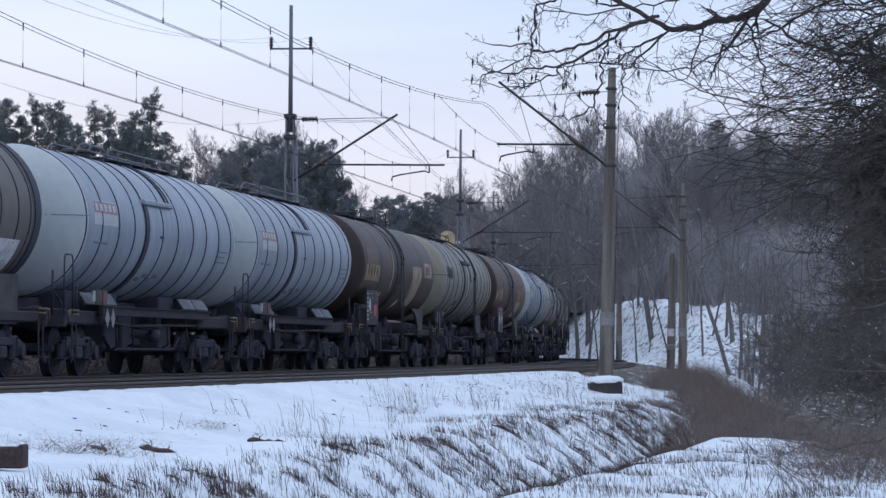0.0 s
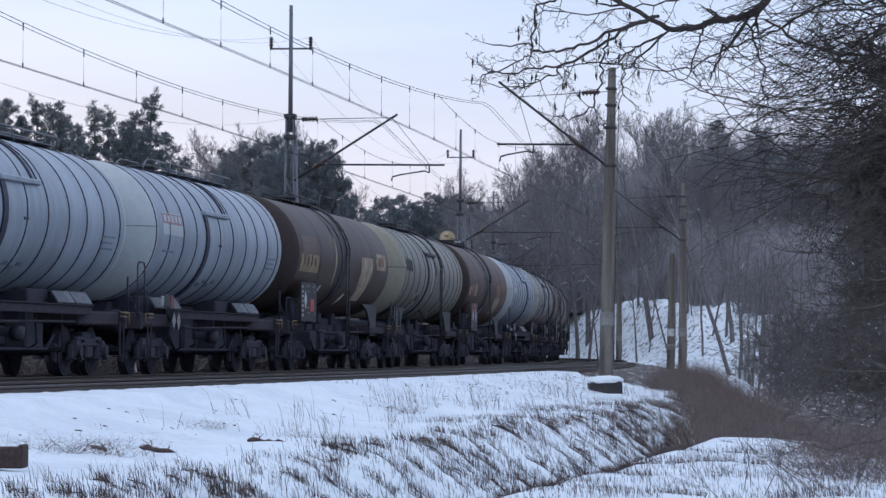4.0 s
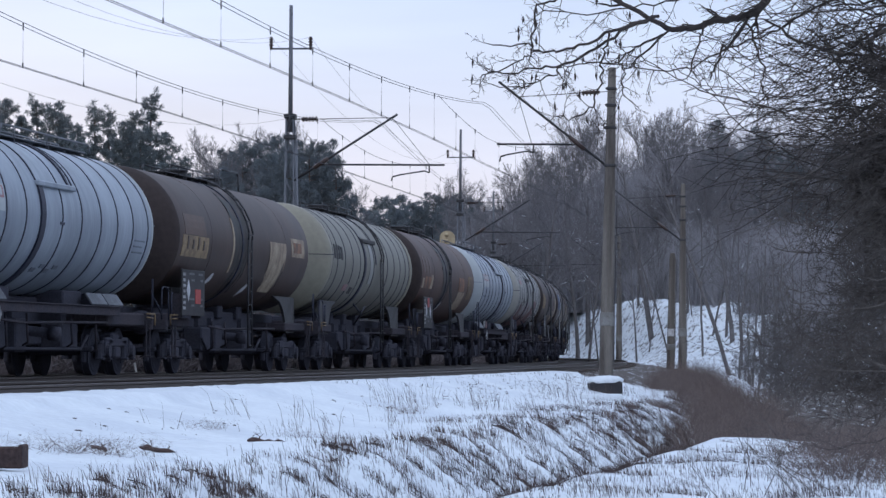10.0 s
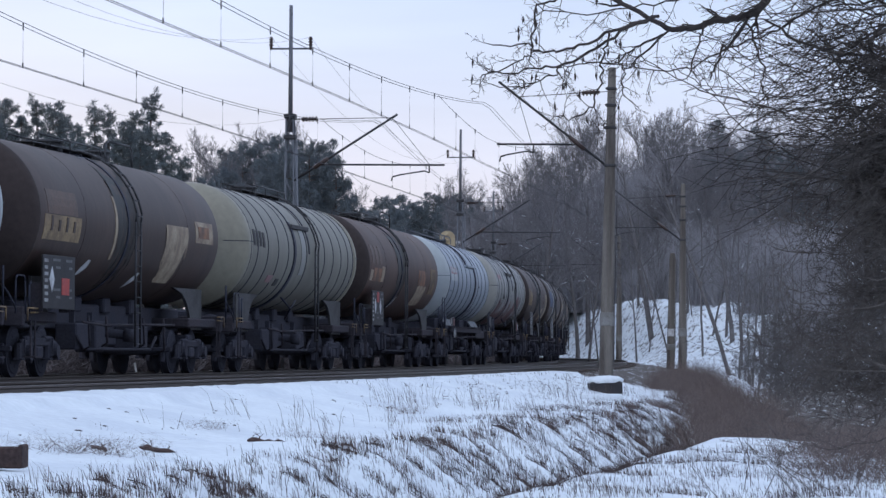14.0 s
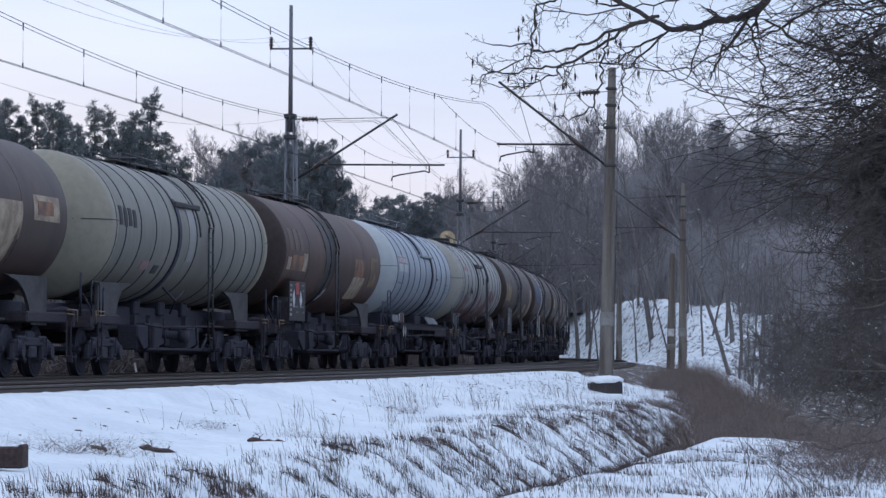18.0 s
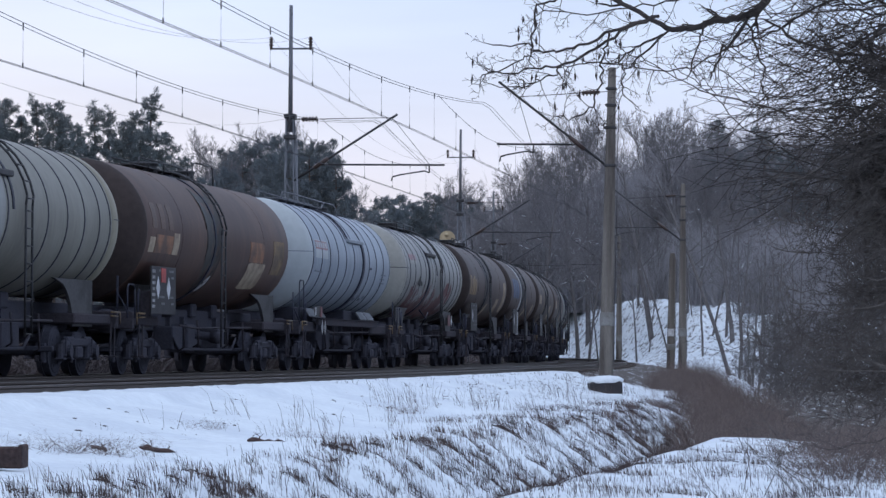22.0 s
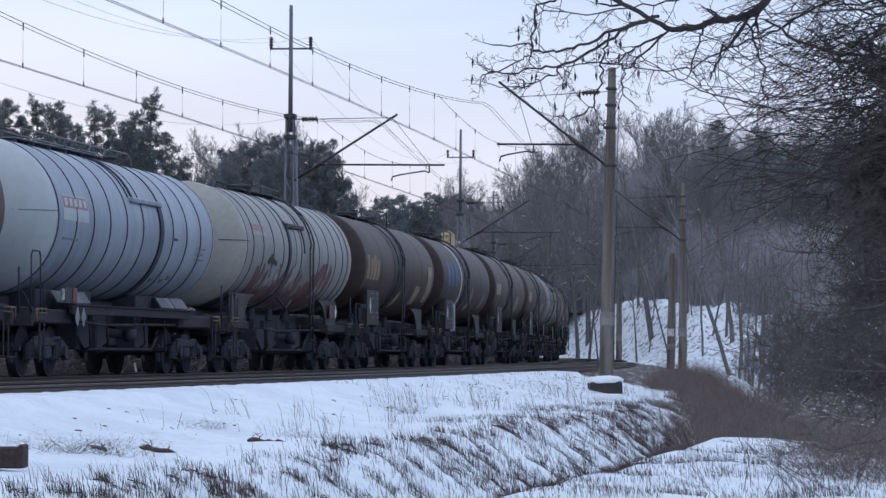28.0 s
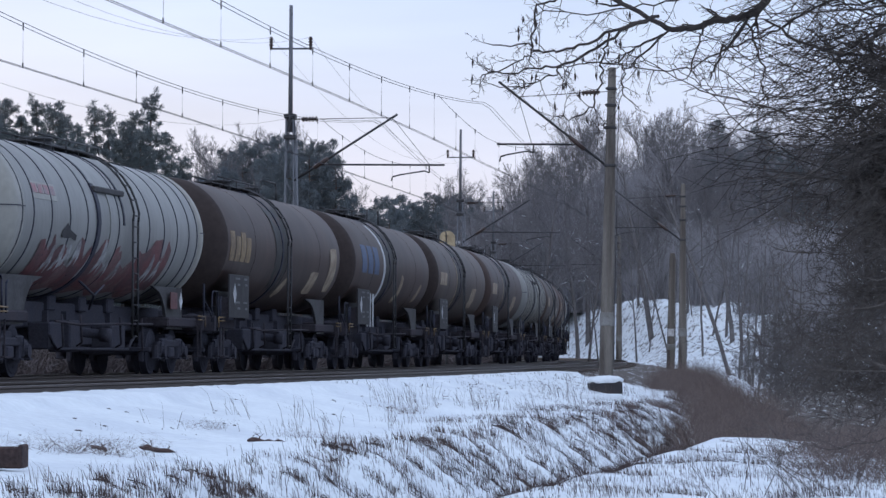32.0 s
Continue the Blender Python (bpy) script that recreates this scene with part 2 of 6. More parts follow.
def build_ground():
    def steps(*spans):
        out = []
        for a, b, d in spans:
            out += list(np.arange(a, b, d))
        return np.array(out)
    xs = steps((-3000, -400, 400), (-400, -60, 40), (-60, -20, 3), (-20, -4, 0.3), (-4, 10, 0.14), (10, 28, 0.3), (28, 60, 2), (60, 400, 30), (400, 3001, 400))
    ys = steps((-300, -20, 40), (-20, 22, 3), (22, 75, 0.35), (75, 130, 0.8), (130, 270, 2), (270, 360, 6), (360, 900, 40), (900, 4200, 400))
    gx, gy = np.meshgrid(xs, ys)
    gz = ground_z(gx, gy)
    verts = np.stack([gx.ravel(), gy.ravel(), gz.ravel()], 1).tolist()
    nx = len(xs)
    faces = [(j * nx + i, j * nx + i + 1, (j + 1) * nx + i + 1, (j + 1) * nx + i) for j in range(len(ys) - 1) for i in range(nx - 1)]
    g = mesh_part("ground", verts, faces, M_SNOW, None, smooth=True)
    s, o = so_of(gx, gy)
    # how far leaf litter and bare earth show through the snow
    litter = np.interp(o, [-12, -5, -3, 5.2, 6.2, 9.6, 10.3, 11.4, 12.8, 13.4, 15, 16], [0.62, 0.66, 0.75, 0.75, 0.22, 0.25, 0.33, 0.4, 0.42, 0.36, 0.27, 0.27])
    wood = np.clip((gy - 52) / 14, 0, 1) * np.clip((o - 8.5) / 3, 0, 1) * np.clip((225 - gy) / 30, 0, 1)
    litter = np.maximum(litter, 0.6 * wood)
    shoulder = np.clip((s - 14) / 4, 0, 1) * np.clip((110 - s) / 20, 0, 1) * np.clip((10.2 - o) / 2.0, 0, 1) * (o > 4.5)
    litter = np.maximum(litter, 0.6 * shoulder)
    litter = np.where((s > 105) & (o > 6.5), np.interp(o, [13, 16], [0.42, 0.56]), litter)
    # snow left along one sight line on the far side, fitted to the camera's view
    sight_gap = (np.abs(gx / np.maximum(gy, 1) + 0.0120) < 0.0042) & (o < -4)
    litter = np.where(sight_gap, 0.2, litter)
    g.data.attributes.new("litter", "FLOAT", "POINT").data.foreach_set("value", litter.ravel())
    tagged(g, "snow-covered railway bank, ditch and wood floor", "ground", kind="structure")


def sweep(profile, s0, s1, step=2.0):
    """A strip along the track from a profile of (o, z)."""
    ss = np.arange(s0, s1 + step / 2, step)
    verts = [tuple(on_track(s, o, z)) for s in ss for o, z in profile]
    k = len(profile)
    faces = [(j * k + i, j * k + i + 1, (j + 1) * k + i + 1, (j + 1) * k + i) for j in range(len(ss) - 1) for i in range(k - 1)]
    return verts, faces


def build_track():
    v, f = sweep([(-3.3, -0.75), (-2.2, -0.19), (0, -0.17), (4, -0.17), (5.15, -0.19), (5.5, -0.5)], -60, 330)
    b = mesh_part("ballast", v, f, M_BALLAST, None, smooth=True)
    tagged(b, "dark brown stone ballast under two railway tracks", "ballast", kind="structure")
    sl = None
    for name, c, label in (("railway_track", 0.0, "rusty railway track on dark sleepers, under the train"), ("railway_track", SPACING, "empty railway track with worn rail heads and snow between sleepers")):
        t = empty(name, Matrix.Identity(4), label, "track", "double track", "structure")
        for side in (-GAUGE, GAUGE):
            o = c + side
            web = [(o - 0.065, -0.17), (o - 0.065, -0.155), (o - 0.01, -0.13), (o - 0.01, -0.045), (o - 0.036, -0.03), (o - 0.036, -0.004), (o + 0.036, -0.004), (o + 0.036, -0.03), (o + 0.01, -0.045), (o + 0.01, -0.13), (o + 0.065, -0.155), (o + 0.065, -0.17)]
            v, f = sweep(web, -60, 320)
            r = mesh_part("rail", v, f, M_RAIL, t)
            v, f = sweep([(o - 0.03, -0.002), (o - 0.028, 0.0), (o + 0.028, 0.0), (o + 0.03, -0.002)], -60, 320)
            mesh_part("rail_head", v, f, M_RAILTOP, r, "polished running surface")
        for i in range(290):
            s = -55 + i * 0.62
            if sl is None:
                bm = bmesh.new()
                box(bm, (0, 0, 0), (0.25, 2.5, 0.14), 0.015)
                sl = part("sleeper", bm, M_SLEEPER, t, smooth=False)
                sl.matrix_basis = track_pose(s, c, -0.205)
            else:
                o2 = new("sleeper", sl.data)
                o2.parent = t
                o2.matrix_basis = track_pose(s, c, -0.205)


def build_snow_edge():
    """The ragged lip of snow beside the near rail."""
    rng = random.Random(23)
    ss = np.arange(-58, 17, 0.25)
    verts, faces = [], []
    for i, s in enumerate(ss):
        cut = 5.12 + 0.07 * math.sin(s * 1.9) * math.sin(s * 0.63) + rng.uniform(-0.035, 0.035)
        for o, z in ((cut - 0.05, -0.26), (cut, -0.12), (cut + 0.14, -0.075), (cut + 0.5, -0.085), (6.15, -0.12 + rng.uniform(-0.01, 0.01)), (6.5, -0.32)):
            verts.append(tuple(on_track(s, o, z + rng.uniform(-0.008, 0.008))))
    k = 6
    for j in range(len(ss) - 1):
        for i in range(k - 1):
            faces.append((j * k + i, j * k + i + 1, (j + 1) * k + i + 1, (j + 1) * k + i))
    e = mesh_part("snow_bank", verts, faces, M_SNOW, None, smooth=True)
    tagged(e, "ragged lip of snow along the ballast", "snow", kind="structure")


def build_rail_snow():
    """Thin patches of snow left between the rails of the empty track."""
    rng = random.Random(29)
    s = -6.0
    while s < 62:
        l = rng.uniform(1.5, 6.0)
        n = int(l / 0.3) + 2
        verts, faces = [], []
        for i in range(n):
            u = i / (n - 1)
            wd = 0.42 * math.sin(math.pi * min(1, max(0.04, u))) ** 0.5
            for k in (-1, -0.5, 0.5, 1):
                verts.append(tuple(on_track(s + l * u, SPACING - 0.1 + k * wd * rng.uniform(0.8, 1.1), -0.15 if abs(k) == 1 else -0.085 + rng.uniform(-0.015, 0.015))))
        for i in range(n - 1):
            for j in range(3):
                q = 4 * i + j
                faces.append((q, q + 1, q + 5, q + 4))
        e = mesh_part("snow_patch", verts, faces, M_SNOW, None, smooth=True)
        tagged(e, "thin patch of snow between the rails", "snow", kind="structure")
        s += l + rng.uniform(0.5, 3.5)


build_ground()
build_track()
build_rail_snow()
build_snow_edge()


# ---- overhead line ----
NEAR_POLES, FAR_POLES = (13.5, 78.0, 141.0, 203.0), (19.0, 78.0, 141.0)


def bracket(parent, reach, tip_z, foot_z, tie_z, tube_z, hand, contact, over=0.0):
    """Cantilever from a pole at the local origin, reaching along y times hand; over: how far the registration tube passes the tip."""
    q = lambda y, z: (0.0, hand * y, z)
    bm = bmesh.new()
    rod(bm, q(0.12, foot_z), q(reach, tip_z), 0.036)
    arm = part("bracket_tube", bm, M_DARKSTEEL, parent)
    k = 0.95 if over else 0.82
    ax, az = 0.12 + (reach - 0.12) * k, foot_z + (tip_z - foot_z) * k
    bm = bmesh.new()
    rod(bm, q(0.1, tie_z), q(ax, az), 0.011)
    part("tie_rod", bm, M_DARKSTEEL, parent)
    bm = bmesh.new()
    rod(bm, q(0.35, tie_z + (az - tie_z) * 0.1), q(0.85, tie_z + (az - tie_z) * 0.25), 0.05)
    for i in range(5):
        y = 0.4 + i * 0.1
        z = tie_z + (az - tie_z) * y / ax
        rod(bm, q(y, z), q(y + 0.03, z), 0.085)
    part("insulator", bm, M_CERAMIC, parent)
    bm = bmesh.new()
    rod(bm, q(0.75, foot_z + (tip_z - foot_z) * 0.19), q(1.2, foot_z + (tip_z - foot_z) * 0.34), 0.07)
    part("insulator", bm, M_CERAMIC, parent)
    ty = 0.12 + (reach - 0.12) * (tube_z - foot_z) / (tip_z - foot_z)
    bm = bmesh.new()
    rod(bm, q(ty, tube_z), q(reach + 0.02 + over, tube_z - 0.02), 0.03)
    part("registration_tube", bm, M_DARKSTEEL, parent)
    bm = bmesh.new()
    rod(bm, q(ax, az), q(reach + 1.0 if over else reach - 1.0, tube_z), 0.01, sides=5)
    part("hanger_cord", bm, M_WIRE, parent)
    bm = bmesh.new()
    e, g = (reach + 1.0, -1.2) if over else (reach - 1.05, 1.0)
    pipe(bm, [q(e, tube_z), q(e, tube_z - 0.26), q(e + 0.12 * g, tube_z - 0.2), q(e + 0.75 * g, tube_z - 0.32), q(e + 0.95 * g, tube_z - 0.38), q(e + 0.98 * g, contact + 0.02)], 0.022)
    part("steady_arm", bm, M_DARKSTEEL, parent)


def concrete_pole(s, o, base, top, label, sign=False, lean=0.0, arm=True):
    p = empty("catenary_pole", track_pose(s, o, 0) @ pose(0, 0, 0, lean, 0, 0), label, "pole", "overhead line poles")
    bm = bmesh.new()
    w0, w1 = 0.205, 0.105
    rings = []
    for z, w in ((base - 0.4, w0), (1.0, w0 * 0.93), (5.0, (w0 + w1) / 2), (top - 0.03, w1), (top, w1 - 0.025)):
        c = w * 0.28
        rings.append([bm.verts.new((x, y, z)) for x, y in ((w, w - c), (w - c, w), (-w + c, w), (-w, w - c), (-w, -w + c), (-w + c, -w), (w - c, -w), (w, -w + c))])
    for a, b in zip(rings, rings[1:]):
        for i in range(8):
            bm.faces.new((a[i], a[(i + 1) % 8], b[(i + 1) % 8], b[i]))
    bm.faces.new(rings[-1])
    part("shaft", bm, M_CONCRETE, p, smooth=False)
    for z, h, wd in ((0.75, 0.3, 0.205) if sign else (1.45, 0.42, 0.2),):
        bm = bmesh.new()
        box(bm, (0, 0, z), (2 * wd, 2 * wd, h), 0.03)
        part("painted_band", bm, M_WHITEBAND, p, "worn white paint band", smooth=False)
    for z in (top - 0.62, top - 1.1, top - 1.75, min(5.9, top - 2.2)):
        bm = bmesh.new()
        w = 0.135 + (top - z) * 0.013
        box(bm, (0, 0, z), (2 * w, 2 * w, 0.09), 0.02)
        rod(bm, (-w - 0.05, w, z), (w + 0.05, w, z), 0.03)
        part("clamp", bm, M_DARKSTEEL, p, "dark steel clamp", smooth=False)
    bm = bmesh.new()
    box(bm, (0.0, 0, base - 0.3), (0.6, 0.6, 0.5), 0.05)
    part("footing", bm, M_CONCRETE, p, "concrete footing", smooth=False)
    bm = bmesh.new()
    pipe(bm, [(0.05, -0.2, z) if i % 2 else (0.09, -0.21, z) for i, z in enumerate((0.2, 2.0, 4.0, 6.0, top - 1.2))], 0.012, 5)
    part("earth_wire", bm, M_WIRE, p)
    if sign:
        bm = bmesh.new()
        box(bm, (-0.24, 0, 1.45), (0.02, 0.3, 0.36), 0.004)
        part("sign_plate", bm, M_WHITEPAINT, p, "small white sign plate", smooth=False)
    if arm:
        bracket(p, 3.3, 8.3, 5.9, 8.05, 6.5, 1, 5.95)
    return p


def steel_mast(s, o, base, label):
    p = empty("catenary_mast", track_pose(s, o, 0), label, "mast", "overhead line poles")
    top = 7.75
    for y in (-1, 1):
        for x in (-1, 1):
            bm = bmesh.new()
            rod(bm, (x * 0.17, y * 0.2, base), (x * 0.11, y * 0.11, top), 0.032, sides=4)
            part("leg", bm, M_GALV, p)
    n = 13
    for i in range(n):
        z0, z1 = base + (top - base) * i / n, base + (top - base) * (i + 1) / n
        w = 0.19 - 0.08 * i / n
        bm = bmesh.new()
        sgn = 1 if i % 2 else -1
        for x in (-0.15, 0.15):
            rod(bm, (x * (1 - 0.3 * i / n), -sgn * w, z0), (x * (1 - 0.3 * i / n), sgn * w, z1), 0.014, sides=4)
        for y in (-w, w):
            rod(bm, (-sgn * 0.14, y, z0), (sgn * 0.14, y, z1), 0.014, sides=4)
        part("lattice_bar", bm, M_GALV, p)
    for z in (top - 0.65, top):
        bm = bmesh.new()
        box(bm, (0, 0, z), (0.34, 0.36, 0.14), 0.02)
        part("clamp", bm, M_DARKSTEEL, p, smooth=False)
    bm = bmesh.new()
    rod(bm, (0, 0, top - 0.5), (0, 0, 11.2), 0.075, 0.055, 10)
    part("top_tube", bm, M_GALV, p)
    bm = bmesh.new()
    rod(bm, (0, -0.64, 9.85), (0, 0.64, 9.85), 0.03)
    part("crossarm", bm, M_GALV, p)
    for y in (-0.62, 0.62):
        bm = bmesh.new()
        rod(bm, (0, y, 9.82), (0, y, 10.22), 0.045)
        for k in range(3):
            rod(bm, (0, y, 9.95 + k * 0.09), (0, y, 9.98 + k * 0.09), 0.075)
        part("insulator", bm, M_CERAMIC, p)
    bm = bmesh.new()
    box(bm, (0, 0, base - 0.2), (0.8, 0.8, 0.5), 0.05)
    part("footing", bm, M_CONCRETE, p, smooth=False)
    bm = bmesh.new()
    rod(bm, (-0.05, -0.2, 7.0), (-0.75, -0.5, base), 0.03)
    part("stay", bm, M_GALV, p)
    bracket(p, 3.35, 7.8, 5.75, 7.65, 6.25, -1, 5.72, 1.45)
    return p


def wire_line(bm, pts, r):
    """A thin three-sided wire."""
    rings = []
    for i, p in enumerate(pts):
        d = (pts[min(i + 1, len(pts) - 1)] - pts[max(i - 1, 0)]).normalized()
        a = d.cross(Vector((0, 0, 1))).normalized()
        b = a.cross(d)
        rings.append([bm.verts.new(p + (a * math.cos(k) + b * math.sin(k)) * r) for k in (0.5, 2.6, 4.7)])
    for p, q in zip(rings, rings[1:]):
        for i in range(3):
            bm.faces.new((p[i], p[(i + 1) % 3], q[(i + 1) % 3], q[i]))


def overhead_line(supports, o, tip_z, contact, sag, label):
    ln = empty("overhead_line", Matrix.Identity(4), label, "wire", "overhead lines")
    span = 63.5
    ends = [supports[0] - span * 2, supports[0] - span, *supports, supports[-1] + span]

    def messenger(s):
        for a, b in zip(ends, ends[1:]):
            if s <= b:
                u = (2 * s - a - b) / (b - a)
                return tip_z - sag + sag * u * u
        return tip_z

    def sideways(s):
        i = sum(1 for e in ends if e <= s)
        a, b = ends[max(i - 1, 0)], ends[min(i, len(ends) - 1)]
        sg = -0.24 if i % 2 else 0.24
        return o + (sg * (1 - 2 * (s - a) / (b - a)) if b > a else 0)
    lo, hi = ends[0] + 30, ends[-1]
    ss = np.arange(lo, hi, 2.0)
    for k in (-0.035, 0.035):
        bm = bmesh.new()
        wire_line(bm, [on_track(s, sideways(s) + k, messenger(s) + k * 0.6) for s in ss], 0.0075)
        part("messenger_wire", bm, M_WIRE, ln, smooth=False)
        bm = bmesh.new()
        wire_line(bm, [on_track(s, sideways(s) + k, contact) for s in ss], 0.0075)
        part("contact_wire", bm, M_WIRE, ln, smooth=False)
    for e in ends[1:-1]:
        bm = bmesh.new()
        za = messenger(e - 11)
        wire_line(bm, [on_track(e + d, sideways(e + d), za - 0.4 * (1 - (d / 11) ** 2)) for d in np.arange(-11, 11.1, 1.0)], 0.0075)
        part("stitch_wire", bm, M_WIRE, ln, smooth=False)
    for a, b in zip(ends, ends[1:]):
        for k in range(14):
            s = a + 3 + k * (b - a - 6) / 13
            if s < lo:
                continue
            za = messenger(s)
            for e in ends[1:-1]:
                if abs(s - e) < 11:
                    za = messenger(e - 11) - 0.4 * (1 - ((s - e) / 11) ** 2)
            bm = bmesh.new()
            p, q = on_track(s, sideways(s), za), on_track(s, sideways(s), contact)
            wire_line(bm, [p, (p + q) / 2, q + Vector((0.001, 0.001, 0))], 0.0042)
            rod(bm, p + Vector((0, 0, 0.03)), p - Vector((0, 0, 0.11)), 0.014, sides=5)
            rod(bm, q - Vector((0, 0, 0.02)), q + Vector((0, 0, 0.08)), 0.014, sides=5)
            part("dropper", bm, M_WIRE, ln, smooth=False)


def feeder(o, z, label, sag=0.9):
    ln = empty("feeder_wire", Matrix.Identity(4), label, "wire", "overhead lines")
    ends = [FAR_POLES[0] - 60, *FAR_POLES]
    pts = []
    for a, b in zip(ends, ends[1:]):
        for s in np.arange(a, b, 3.0):
            u = (2 * s - a - b) / (b - a)
            pts.append(on_track(s, o, z - sag * (1 - u * u)))
    bm = bmesh.new()
    wire_line(bm, pts, 0.0045)
    part("wire", bm, M_WIRE, ln, smooth=False)


def build_overhead():
    concrete_pole(13.5, 7.275, -0.35, 8.75, "tall weathered concrete catenary pole beside the snowy bank", lean=0.9)
    concrete_pole(78.0, 7.57, -0.6, 8.6, "weathered concrete catenary pole on the bend before the wood")
    concrete_pole(79.0, 7.0, -0.6, 5.3, "shorter concrete pole with a small white sign", sign=True, lean=0.9, arm=False)
    concrete_pole(147.6, 5.3, -0.5, 8.6, "distant concrete catenary pole at the bend")
    for s, o in zip(FAR_POLES, (-3.0, -3.15, -3.45)):
        steel_mast(s, o, -0.7, "grey lattice steel catenary mast with a feeder crossarm")
    overhead_line(NEAR_POLES, SPACING, 7.72, 5.925, 1.06, "catenary and contact wires with droppers over the empty track")
    overhead_line(FAR_POLES, 0.0, 7.62, 5.675, 1.32, "catenary and contact wires with droppers over the train")
    feeder(-3.62, 10.2, "thin feeder wire on the mast crossarms", 1.74)
    feeder(-3.0, 7.7, "slack earth wire strung from mast to mast", 1.6)
    feeder(-2.38, 10.2, "thin feeder wire on the mast crossarms", 1.95)


build_overhead()

# ---- tank wagons ----
M_WHITE = mat("pale_blue_white_cladding", (0.318, 0.36, 0.415), 0.45, 0.1, 0.6, 6, 0.04, 0.1, other=(0.19, 0.217, 0.252), wide=0.2, stretch=(2.2, 1, 0.4))
M_WHITEHEAD = mat("pale_tank_head", (0.43, 0.455, 0.455), 0.5, 0.05, 0.7, 6, 0.04, 0.05, other=(0.34, 0.37, 0.385), wide=0.25)
M_BEIGE = mat("dirty_beige_cladding", (0.228, 0.22, 0.188), 0.55, 0.1, 0.7, 7, 0.06, 0.1, other=(0.16, 0.15, 0.128), wide=0.25, stretch=(1.6, 1, 0.35))
M_PALEBEIGE = mat("pale_grey_cladding", (0.29, 0.29, 0.278), 0.5, 0.08, 0.7, 7, 0.06, 0.1, other=(0.195, 0.192, 0.182), wide=0.25, stretch=(1.6, 1, 0.35))
M_KHAKI = mat("khaki_tank_head", (0.262, 0.243, 0.188), 0.55, 0.08, 0.6, 7, 0.05, other=(0.23, 0.212, 0.165), wide=0.25)
M_BROWN = mat("sooty_brown_paint", (0.077, 0.052, 0.044), 0.52, 0.14, 0.6, 8, 0.08, spec=0.2, other=(0.05, 0.034, 0.03), wide=0.13, stretch=(1.8, 1, 0.3))
M_RUST = mat("rusty_brown_paint", (0.1, 0.058, 0.044), 0.54, 0.16, 0.6, 8, 0.08, spec=0.2, other=(0.062, 0.036, 0.03), wide=0.13, stretch=(1.8, 1, 0.3))
M_GREYBROWN = mat("grey_brown_paint", (0.093, 0.066, 0.053), 0.52, 0.14, 0.6, 8, 0.08, spec=0.2, other=(0.06, 0.046, 0.04), wide=0.13, stretch=(1.8, 1, 0.3))
M_SOOT = mat("sooty_tank_end", (0.042, 0.029, 0.026), 0.75, 0.2, 1.0, 8, 0.1)
M_SPILLSHADE = mat("black_spill_and_shade", (0.018, 0.0175, 0.017), 0.55, 0.2, 1.2, 8, 0.1, other=(0.034, 0.029, 0.027), stretch=(2, 1, 0.3))
M_BAND = mat("dark_band", (0.026, 0.028, 0.048), 0.6, 0.2, 2, 20)
# frame, bogie and wheel tones brightened and blued to imitate a hazy veil
M_FRAME = mat("veil_lifted_grimy_frame", (0.066, 0.058, 0.066), 0.9, 0.2, 1.5, 20, 0.3, other=(0.057, 0.054, 0.064), spec=0.06)
M_BOGIE = mat("veil_lifted_oily_iron", (0.063, 0.063, 0.08), 0.9, 0.15, 2.5, 25, 0.3, other=(0.068, 0.066, 0.08), spec=0.05)
M_WHEEL = mat("veil_lifted_wheel_steel", (0.06, 0.06, 0.076), 0.85, 0.15, 3, 25, 0.2, 0.0, spec=0.06)
M_SADDLE = mat("dusty_grey_steel", (0.068, 0.066, 0.069), 0.75, 0.2, 1.5, 15, 0.1, 0.0, other=(0.042, 0.04, 0.041))
M_PALESADDLE = mat("pale_grey_steel", (0.17, 0.178, 0.195), 0.7, 0.2, 1.5, 15, 0.1, 0.0, other=(0.11, 0.115, 0.127))
M_DUSTY = mat("dusty_brown_grey_cladding", (0.125, 0.11, 0.096), 0.55, 0.1, 0.7, 7, 0.06, 0.1, other=(0.085, 0.075, 0.067), wide=0.25, stretch=(1.6, 1, 0.35))
M_YELLOW = mat("yellow_paint", (0.20, 0.135, 0.07), 0.65, 0.25, 2.5, 25, 0.1, other=(0.10, 0.072, 0.052))
M_ORANGE = mat("orange_brown_panel", (0.25, 0.12, 0.065), 0.6, 0.2, 2.2, 25, 0.1, other=(0.10, 0.062, 0.047))
M_CREAM = mat("faded_cream_panel", (0.36, 0.29, 0.205), 0.6, 0.2, 3, 25, 0.1, other=(0.22, 0.165, 0.12))
M_RED = mat("red_paint", (0.42, 0.07, 0.06), 0.6, 0.2, 4, 25, 0.1, other=(0.3, 0.06, 0.06))
M_GRAFRED = mat("dull_red_spray", (0.155, 0.058, 0.06), 0.6, 0.25, 2.5, 15, 0.1, other=(0.10, 0.055, 0.058))
M_BLUE = mat("blue_paint", (0.075, 0.11, 0.19), 0.6, 0.2, 4, 25, 0.1)
M_DULLWHITE = mat("grimy_white_paint", (0.36, 0.36, 0.36), 0.7, 0.2, 5, 25, 0.1, other=(0.2, 0.19, 0.19))
M_LOGORED = mat("faded_logo_red", (0.33, 0.155, 0.165), 0.6, 0.2, 4, 25, 0.1, other=(0.27, 0.21, 0.22))
M_BONEHEAD = mat("bone_white_tank_head", (0.33, 0.32, 0.288), 0.55, 0.08, 0.6, 7, 0.05, other=(0.27, 0.262, 0.235), wide=0.25)
M_RUSTFIELD = mat("dull_rust_field", (0.125, 0.078, 0.06), 0.6, 0.25, 2.2, 25, 0.1, other=(0.08, 0.058, 0.05), wide=0.2)
